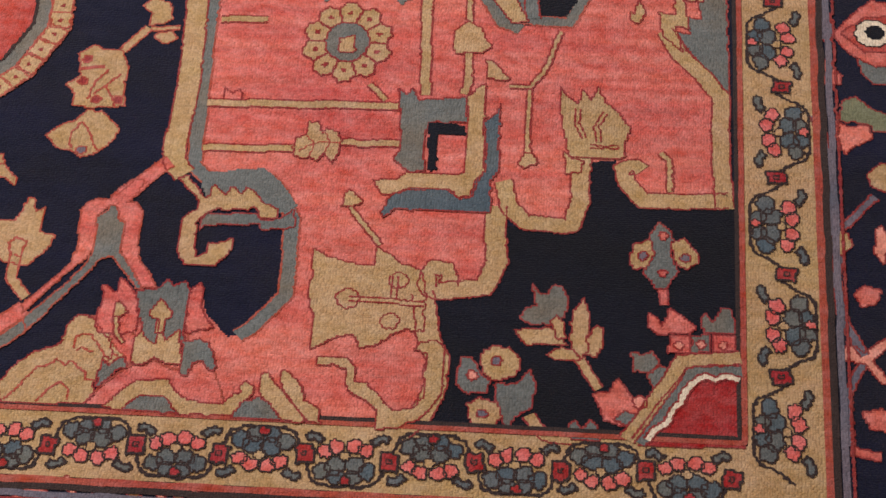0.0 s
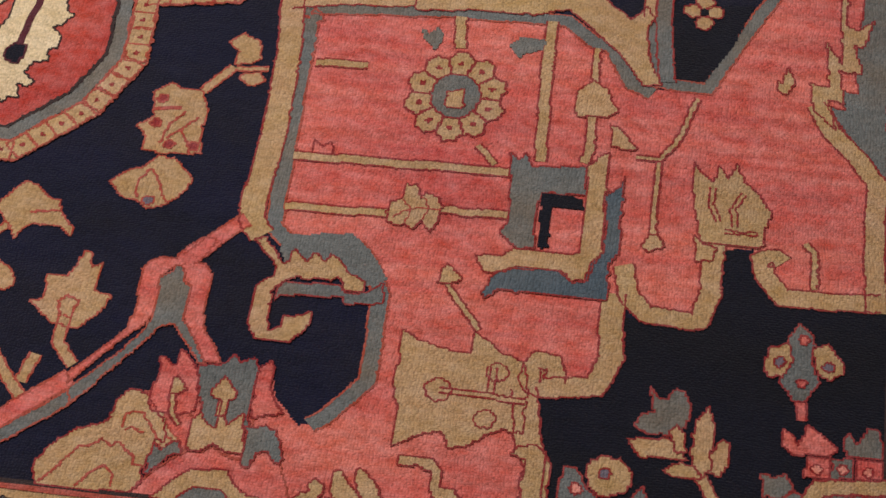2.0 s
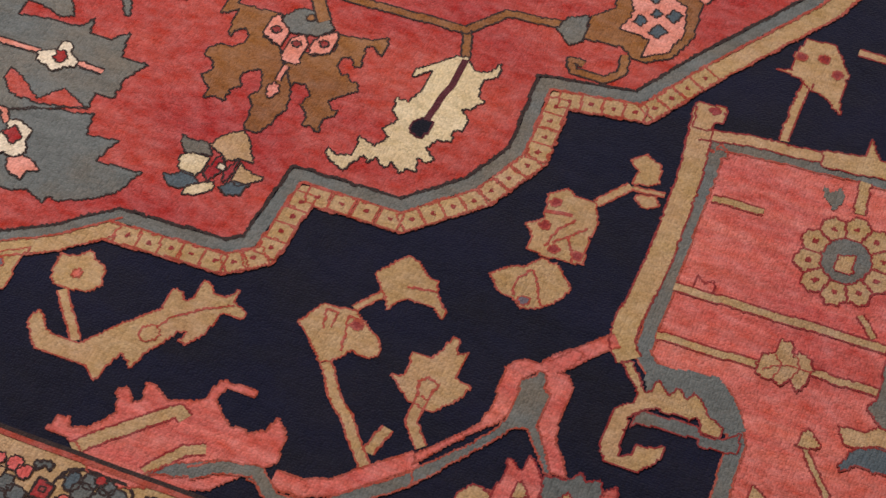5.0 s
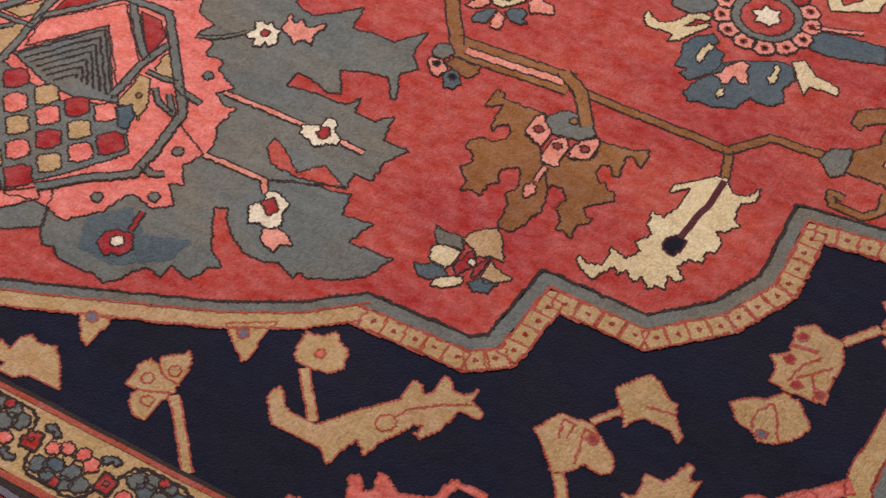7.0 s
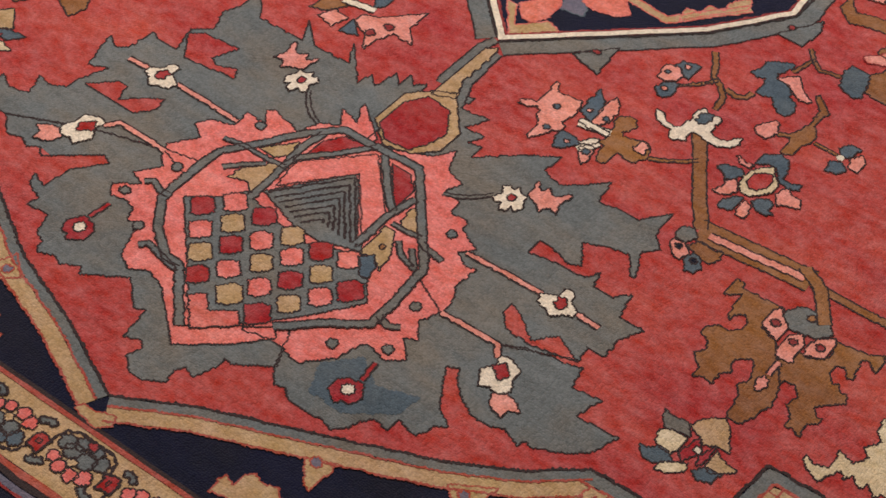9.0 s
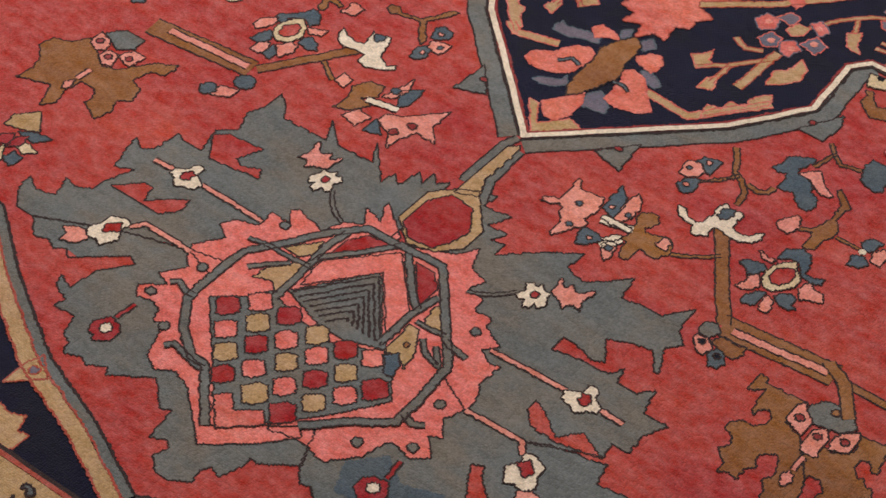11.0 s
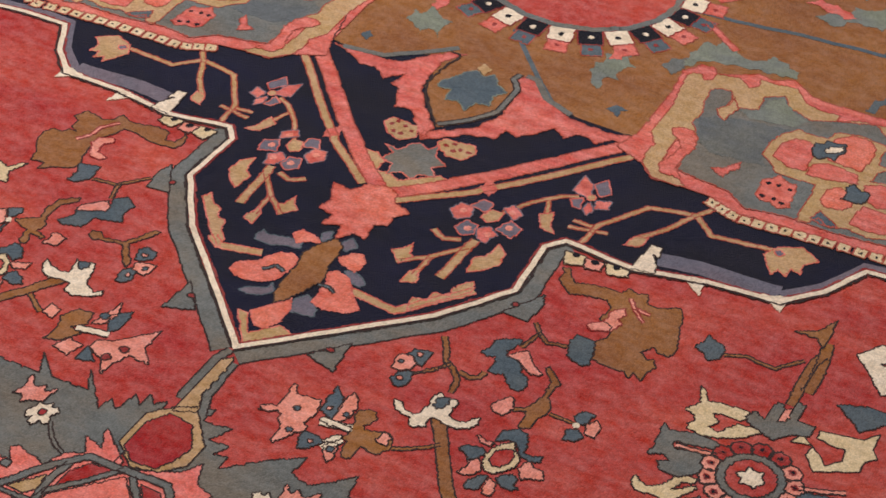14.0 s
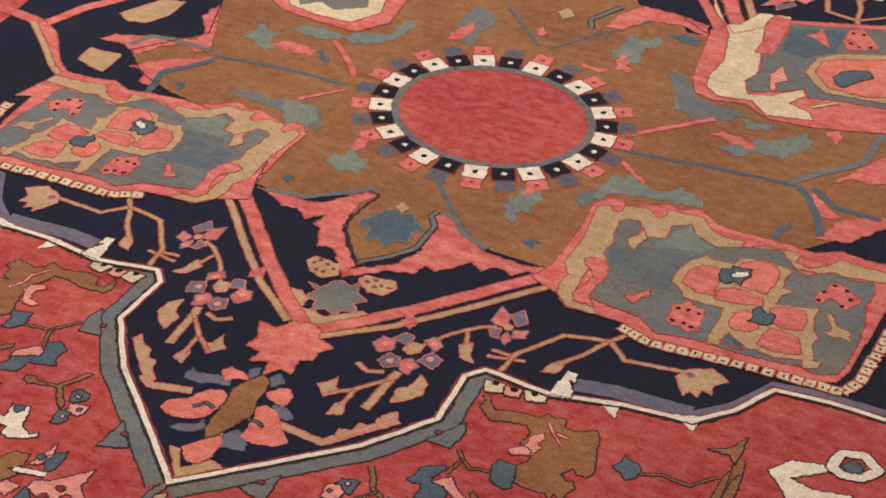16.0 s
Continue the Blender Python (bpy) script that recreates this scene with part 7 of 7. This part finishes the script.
fill("lobe_frame", "coral", 5, 'rust', medallion, [(27, 1683), (32, 1731), (52, 1767), (101, 1767), (150, 1759), (157, 1728), (119, 1741), (73, 1732), (49, 1689)])
band("lobe_line", "grey", 6, 8, 'coal', medallion, [(13, 1672), (2, 1694), (14, 1719), (26, 1748)])
fill("diamond", "tan", 7, None, medallion, [(-45, 1691), (-35, 1708), (-21, 1691), (-31, 1674)])
fill("spray", "slate", 5, None, medallion, [(107, 1709), (128, 1721), (154, 1719), (156, 1699), (133, 1696)])
fill("spray", "slate", 5, None, medallion, [(-280, 1431), (-271, 1439), (-252, 1413), (-255, 1405)])
fill("spray", "grey", 5, None, medallion, [(151, 1278), (156, 1298), (173, 1310), (176, 1281), (169, 1266)])
fill("spray", "sage", 5, None, medallion, [(-259, 1302), (-239, 1310), (-211, 1307), (-196, 1285), (-203, 1272), (-193, 1241), (-212, 1252), (-218, 1236)])
fill("spray", "coral", 6, None, medallion, [(41, 1571), (38, 1582), (62, 1579), (79, 1596), (66, 1568)])
fill("spray", "slate", 5, None, medallion, [(386, 1319), (388, 1344), (399, 1361), (405, 1351), (398, 1336), (399, 1320)])
fill("spray", "coral", 6, None, medallion, [(-50, 1629), (-46, 1644), (-34, 1627), (-40, 1616)])
fill("far_flower", "tan", 4, 'coral', medallion, [(-537, 1259), (-539, 1291), (-518, 1292), (-494, 1296), (-491, 1269), (-493, 1247), (-512, 1249)])
fill("far_flower", "tan", 4, 'coral', medallion, [(-554, 1387), (-544, 1410), (-524, 1450), (-494, 1458), (-495, 1416), (-510, 1383), (-535, 1375)])
band("far_arm", "coral", 4, 17, 'rust', medallion, [(-710, 1322), (-633, 1314), (-604, 1296), (-560, 1237), (-531, 1213)])
band("far_arm", "tan", 5, 9, 'rust', medallion, [(-640, 1310), (-605, 1278), (-556, 1227), (-527, 1207)])
band("far_arm", "coral", 4, 15, 'rust', medallion, [(-626, 1309), (-603, 1376), (-559, 1447)])
fill("garden_edge", "coral", 6, 'rust', medallion, [(-457, 1563), (-372, 1506), (-318, 1502), (-258, 1502), (-230, 1547), (-240, 1636), (-255, 1683)])
fill("garden_panel", "cream", 7, 'rust', medallion, [(-424, 1583), (-368, 1523), (-325, 1516), (-276, 1520), (-252, 1565), (-282, 1667)])
fill("garden_ground", "grey", 8, None, medallion, [(-403, 1595), (-358, 1529), (-336, 1551), (-311, 1539), (-275, 1569), (-309, 1651)])

# garden panels
mirrored(fill("garden_edge", "coral", 6, 'rust', medallion, [(174, 1105), (184, 1139), (185, 1178), (183, 1241), (178, 1280), (193, 1305), (208, 1305), (214, 1295), (239, 1309), (256, 1322), (276, 1319), (296, 1333), (324, 1313), (347, 1310), (375, 1312), (416, 1314), (445, 1312), (473, 1331), (502, 1328), (548, 1334), (574, 1245), (553, 1252), (552, 1197), (550, 1149), (549, 1111), (543, 1088), (520, 1080), (483, 1077), (432, 1072), (381, 1068), (329, 1063), (301, 1076), (270, 1075), (231, 1071), (211, 1091)]), LEFT_MEDALLION)
mirrored(fill("garden_panel", "tan", 7, 'rust', medallion, [(206, 1113), (209, 1130), (195, 1151), (196, 1185), (195, 1213), (190, 1241), (185, 1273), (189, 1283), (199, 1286), (206, 1275), (214, 1281), (214, 1295), (241, 1302), (257, 1289), (265, 1299), (261, 1313), (278, 1312), (305, 1318), (325, 1295), (347, 1291), (367, 1294), (366, 1281), (389, 1296), (417, 1301), (434, 1303), (432, 1284), (449, 1278), (466, 1293), (477, 1314), (506, 1313), (552, 1318), (558, 1298), (520, 1290), (482, 1281), (444, 1272), (371, 1244), (317, 1201), (244, 1173), (225, 1149), (228, 1110), (270, 1075), (232, 1072), (211, 1091)]), LEFT_MEDALLION)
mirrored(fill("garden_ground", "grey", 8, 'rust', medallion, [(249, 1100), (245, 1122), (249, 1144), (242, 1174), (228, 1190), (230, 1214), (223, 1237), (221, 1261), (229, 1270), (242, 1272), (249, 1257), (248, 1246), (263, 1246), (282, 1254), (279, 1282), (299, 1296), (311, 1276), (325, 1273), (340, 1266), (365, 1280), (383, 1288), (408, 1298), (423, 1284), (439, 1267), (453, 1265), (477, 1285), (503, 1280), (524, 1289), (531, 1271), (530, 1239), (539, 1207), (543, 1168), (544, 1128), (539, 1102), (517, 1091), (496, 1096), (471, 1091), (447, 1087), (424, 1085), (394, 1087), (362, 1082), (338, 1075), (310, 1095), (282, 1096)]), LEFT_MEDALLION)
mirrored(fill("cloud", "dusk", 9, None, medallion, [(231, 1204), (247, 1218), (272, 1227), (298, 1232), (328, 1236), (326, 1219), (316, 1203), (317, 1178), (330, 1158), (301, 1152), (268, 1148), (245, 1161)]), LEFT_MEDALLION)
mirrored(fill("cloud", "sage", 9, None, medallion, [(264, 1242), (283, 1255), (284, 1277), (299, 1291), (319, 1270), (340, 1263), (329, 1244), (303, 1237), (280, 1232)]), LEFT_MEDALLION)
mirrored(fill("figure", "tan", 10, 'rust', medallion, [(242, 1229), (251, 1247), (249, 1262), (262, 1243), (258, 1225), (258, 1212), (248, 1219)]), LEFT_MEDALLION)
mirrored(fill("tooth", "coral", 9, 'rust', medallion, [(227, 1100), (232, 1113), (236, 1140), (228, 1153), (218, 1158), (214, 1169), (223, 1176), (236, 1176), (245, 1166), (250, 1145), (245, 1122), (247, 1101), (258, 1087), (245, 1086), (234, 1086)]), LEFT_MEDALLION)
mirrored(fill("bird", "coral", 10, 'rust', medallion, [(279, 1123), (291, 1129), (298, 1142), (304, 1151), (306, 1137), (298, 1128), (297, 1114), (289, 1117)]), LEFT_MEDALLION)
mirrored(fill("house_frame", "tan", 9, 'rust', medallion, [(318, 1176), (318, 1207), (323, 1225), (336, 1243), (346, 1240), (369, 1243), (375, 1260), (397, 1268), (421, 1267), (436, 1263), (432, 1245), (436, 1227), (449, 1225), (439, 1212), (438, 1193), (458, 1198), (486, 1209), (485, 1189), (493, 1164), (501, 1156), (498, 1141), (509, 1114), (518, 1114), (517, 1101), (503, 1094), (497, 1108), (469, 1097), (445, 1100), (425, 1093), (412, 1102), (406, 1089), (395, 1083), (391, 1098), (391, 1131), (389, 1156), (366, 1153), (343, 1153), (330, 1168)]), LEFT_MEDALLION)
mirrored(fill("house", "coral", 10, 'rust', medallion, [(329, 1180), (330, 1208), (339, 1224), (354, 1227), (366, 1221), (367, 1193), (370, 1173), (351, 1170)]), LEFT_MEDALLION)
mirrored(fill("house", "orange", 10, 'rust', medallion, [(378, 1248), (392, 1264), (413, 1265), (423, 1253), (425, 1229), (422, 1204), (384, 1206), (374, 1231)]), LEFT_MEDALLION)
mirrored(fill("house", "coral", 10, 'rust', medallion, [(372, 1189), (387, 1200), (422, 1197), (427, 1181), (397, 1171), (372, 1167)]), LEFT_MEDALLION)
mirrored(fill("house", "orange", 10, 'rust', medallion, [(402, 1134), (402, 1154), (413, 1165), (431, 1160), (436, 1139), (429, 1128), (411, 1123)]), LEFT_MEDALLION)
mirrored(fill("house", "coral", 10, 'rust', medallion, [(435, 1182), (450, 1193), (472, 1196), (480, 1180), (481, 1160), (461, 1151), (446, 1157)]), LEFT_MEDALLION)
mirrored(fill("house", "coral", 10, 'rust', medallion, [(444, 1129), (447, 1146), (466, 1146), (481, 1145), (494, 1117), (478, 1109), (459, 1107), (444, 1110)]), LEFT_MEDALLION)
mirrored(fill("house_ground", "slate", 10, 'rust', medallion, [(405, 1096), (409, 1115), (421, 1107), (438, 1096), (425, 1091)]), LEFT_MEDALLION)
mirrored(fill("flower", "slate", 12, 'coal', medallion, [(362, 1214), (361, 1228), (370, 1231), (370, 1238), (379, 1239), (392, 1243), (396, 1228), (390, 1217), (392, 1208), (381, 1209), (375, 1201), (367, 1204)]), LEFT_MEDALLION)
mirrored(fill("petal", "white", 13, 'coal', medallion, [(374, 1220), (379, 1231), (387, 1233), (391, 1239), (393, 1228), (386, 1220), (379, 1216)]), LEFT_MEDALLION)
mirrored(fill("flower", "slate", 12, 'coal', medallion, [(421, 1145), (424, 1156), (419, 1168), (425, 1179), (435, 1170), (444, 1172), (447, 1158), (443, 1148), (436, 1147), (428, 1147)]), LEFT_MEDALLION)
mirrored(fill("rosette", "coral", 9, 'rust', medallion, [(339, 1104), (337, 1125), (335, 1133), (345, 1142), (349, 1151), (361, 1143), (371, 1144), (376, 1125), (376, 1110), (379, 1102), (368, 1094), (358, 1100), (347, 1097)]), LEFT_MEDALLION)
mirrored(disc("dot", "ink", 10, 3, None, medallion, (344, 1131)), LEFT_MEDALLION)
mirrored(disc("dot", "ink", 10, 3, None, medallion, (355, 1133)), LEFT_MEDALLION)
mirrored(disc("dot", "ink", 10, 3, None, medallion, (368, 1132)), LEFT_MEDALLION)
mirrored(disc("dot", "ink", 10, 3, None, medallion, (369, 1104)), LEFT_MEDALLION)
mirrored(disc("dot", "ink", 10, 3, None, medallion, (359, 1107)), LEFT_MEDALLION)
mirrored(disc("dot", "ink", 10, 3, None, medallion, (346, 1106)), LEFT_MEDALLION)
mirrored(fill("rosette", "coral", 9, 'rust', medallion, [(475, 1219), (473, 1241), (481, 1247), (479, 1261), (488, 1267), (501, 1264), (510, 1254), (523, 1251), (521, 1238), (516, 1230), (512, 1220), (499, 1231), (490, 1235), (483, 1219)]), LEFT_MEDALLION)
mirrored(disc("dot", "ink", 10, 3, None, medallion, (479, 1242)), LEFT_MEDALLION)
mirrored(disc("dot", "ink", 10, 3, None, medallion, (487, 1260)), LEFT_MEDALLION)
mirrored(disc("dot", "ink", 10, 3, None, medallion, (502, 1257)), LEFT_MEDALLION)
mirrored(disc("dot", "ink", 10, 3, None, medallion, (511, 1242)), LEFT_MEDALLION)
mirrored(disc("dot", "ink", 10, 3, None, medallion, (506, 1226)), LEFT_MEDALLION)
mirrored(disc("dot", "ink", 10, 3, None, medallion, (479, 1224)), LEFT_MEDALLION)
mirrored(fill("branch", "tan", 9, 'rust', medallion, [(495, 1201), (499, 1208), (510, 1190), (517, 1184), (529, 1184), (536, 1164), (524, 1169), (510, 1164), (504, 1168), (509, 1180)]), LEFT_MEDALLION)

# far garden panel
fill("garden_edge", "coral", 6, 'rust', medallion, [(91, 1850), (155, 1759), (167, 1678), (178, 1617), (194, 1585), (220, 1579), (262, 1591), (281, 1579), (300, 1571), (357, 1579), (438, 1610), (495, 1617), (407, 1928), (356, 1880), (243, 1831), (187, 1756), (150, 1792), (101, 1856)])
fill("garden_panel", "cream", 7, 'rust', medallion, [(122, 1849), (168, 1775), (185, 1785), (198, 1829), (240, 1840), (243, 1819), (221, 1779), (242, 1705), (251, 1667), (245, 1639), (255, 1615), (281, 1624), (315, 1663), (324, 1649), (310, 1620), (339, 1613), (352, 1595), (294, 1577), (266, 1602), (223, 1591), (202, 1606), (195, 1635), (199, 1679), (180, 1755), (141, 1805)])
fill("garden_ground", "grey", 8, 'rust', medallion, [(246, 1821), (360, 1869), (419, 1886), (472, 1697), (420, 1668), (362, 1658), (328, 1645), (318, 1665), (281, 1636), (255, 1621), (241, 1645), (252, 1676), (240, 1720), (250, 1761)])
fill("cloud", "slate", 9, None, medallion, [(250, 1810), (320, 1841), (324, 1778), (289, 1740), (258, 1748)])
fill("tooth", "coral", 9, 'rust', medallion, [(216, 1803), (218, 1831), (243, 1831), (250, 1796), (250, 1726), (228, 1722), (228, 1757)])
fill("figure", "pink", 9, 'rust', medallion, [(265, 1676), (273, 1706), (291, 1674), (279, 1659), (285, 1636), (277, 1641)])
fill("bird", "coral", 10, 'rust', medallion, [(273, 1801), (285, 1813), (287, 1832), (299, 1811), (314, 1784), (300, 1790), (286, 1799)])
fill("rosette", "coral", 9, 'rust', medallion, [(322, 1812), (322, 1847), (339, 1857), (374, 1816), (356, 1802), (336, 1790)])
disc("dot", "ink", 10, 3, None, medallion, (329, 1839))
disc("dot", "ink", 10, 3, None, medallion, (343, 1842))
disc("dot", "ink", 10, 3, None, medallion, (334, 1810))
disc("dot", "ink", 10, 3, None, medallion, (347, 1806))
disc("dot", "ink", 10, 3, None, medallion, (361, 1813))
fill("house_frame", "tan", 9, 'rust', medallion, [(304, 1707), (306, 1750), (329, 1776), (380, 1802), (431, 1841), (470, 1704), (416, 1681), (344, 1668), (323, 1684)])
fill("house", "orange", 10, 'rust', medallion, [(315, 1713), (315, 1744), (337, 1763), (438, 1818), (464, 1725), (393, 1684), (343, 1683)])
fill("flower", "slate", 12, 'coal', medallion, [(340, 1711), (347, 1730), (359, 1742), (378, 1750), (389, 1736), (374, 1718), (360, 1691), (349, 1696)])
band("bar", "cream", 9, 5, 'rust', medallion, [(339, 1625), (366, 1652)])
fill("spray", "grey", 5, None, medallion, [(141, 1620), (172, 1613), (197, 1582), (224, 1568), (260, 1574), (273, 1559), (257, 1541), (211, 1520), (187, 1541)])
fill("spray", "sage", 5, None, medallion, [(264, 1564), (282, 1556), (312, 1558), (308, 1542), (281, 1536)])
CHAIN = [(298, 1067), (339, 1055), (428, 1066), (497, 1072), (554, 1075), (565, 1100), (570, 1225)]
for sx in (1, -1):
    squares_along(medallion, [(x, y) if sx > 0 else west_of((x, y)) for x, y in CHAIN], 14, 8, 15.5, ("cream",), "rust", ("ink",))

# red disc with its ring of squares
fill("centre_disc", "red", 6, "grey", medallion, [(-10 + 128 * math.cos(2 * math.pi * i / 18), 1402 + 116 * math.sin(2 * math.pi * i / 18)) for i in range(18)], 9)
for i in range(26):
    a = 2 * math.pi * (i + 0.5) / 26
    square_at(medallion, (-10 + 145 * math.cos(a), 1402 + 133 * math.sin(a)), 30, a + math.pi / 2, 6, ("white", "ink")[i % 2], "wine", ("ink", "white")[i % 2])
    square_at(medallion, (-10 + 171 * math.cos(a), 1402 + 158 * math.sin(a)), 25, a + math.pi / 2, 5, ("coral", "slate")[i % 2], "rust", "wine")
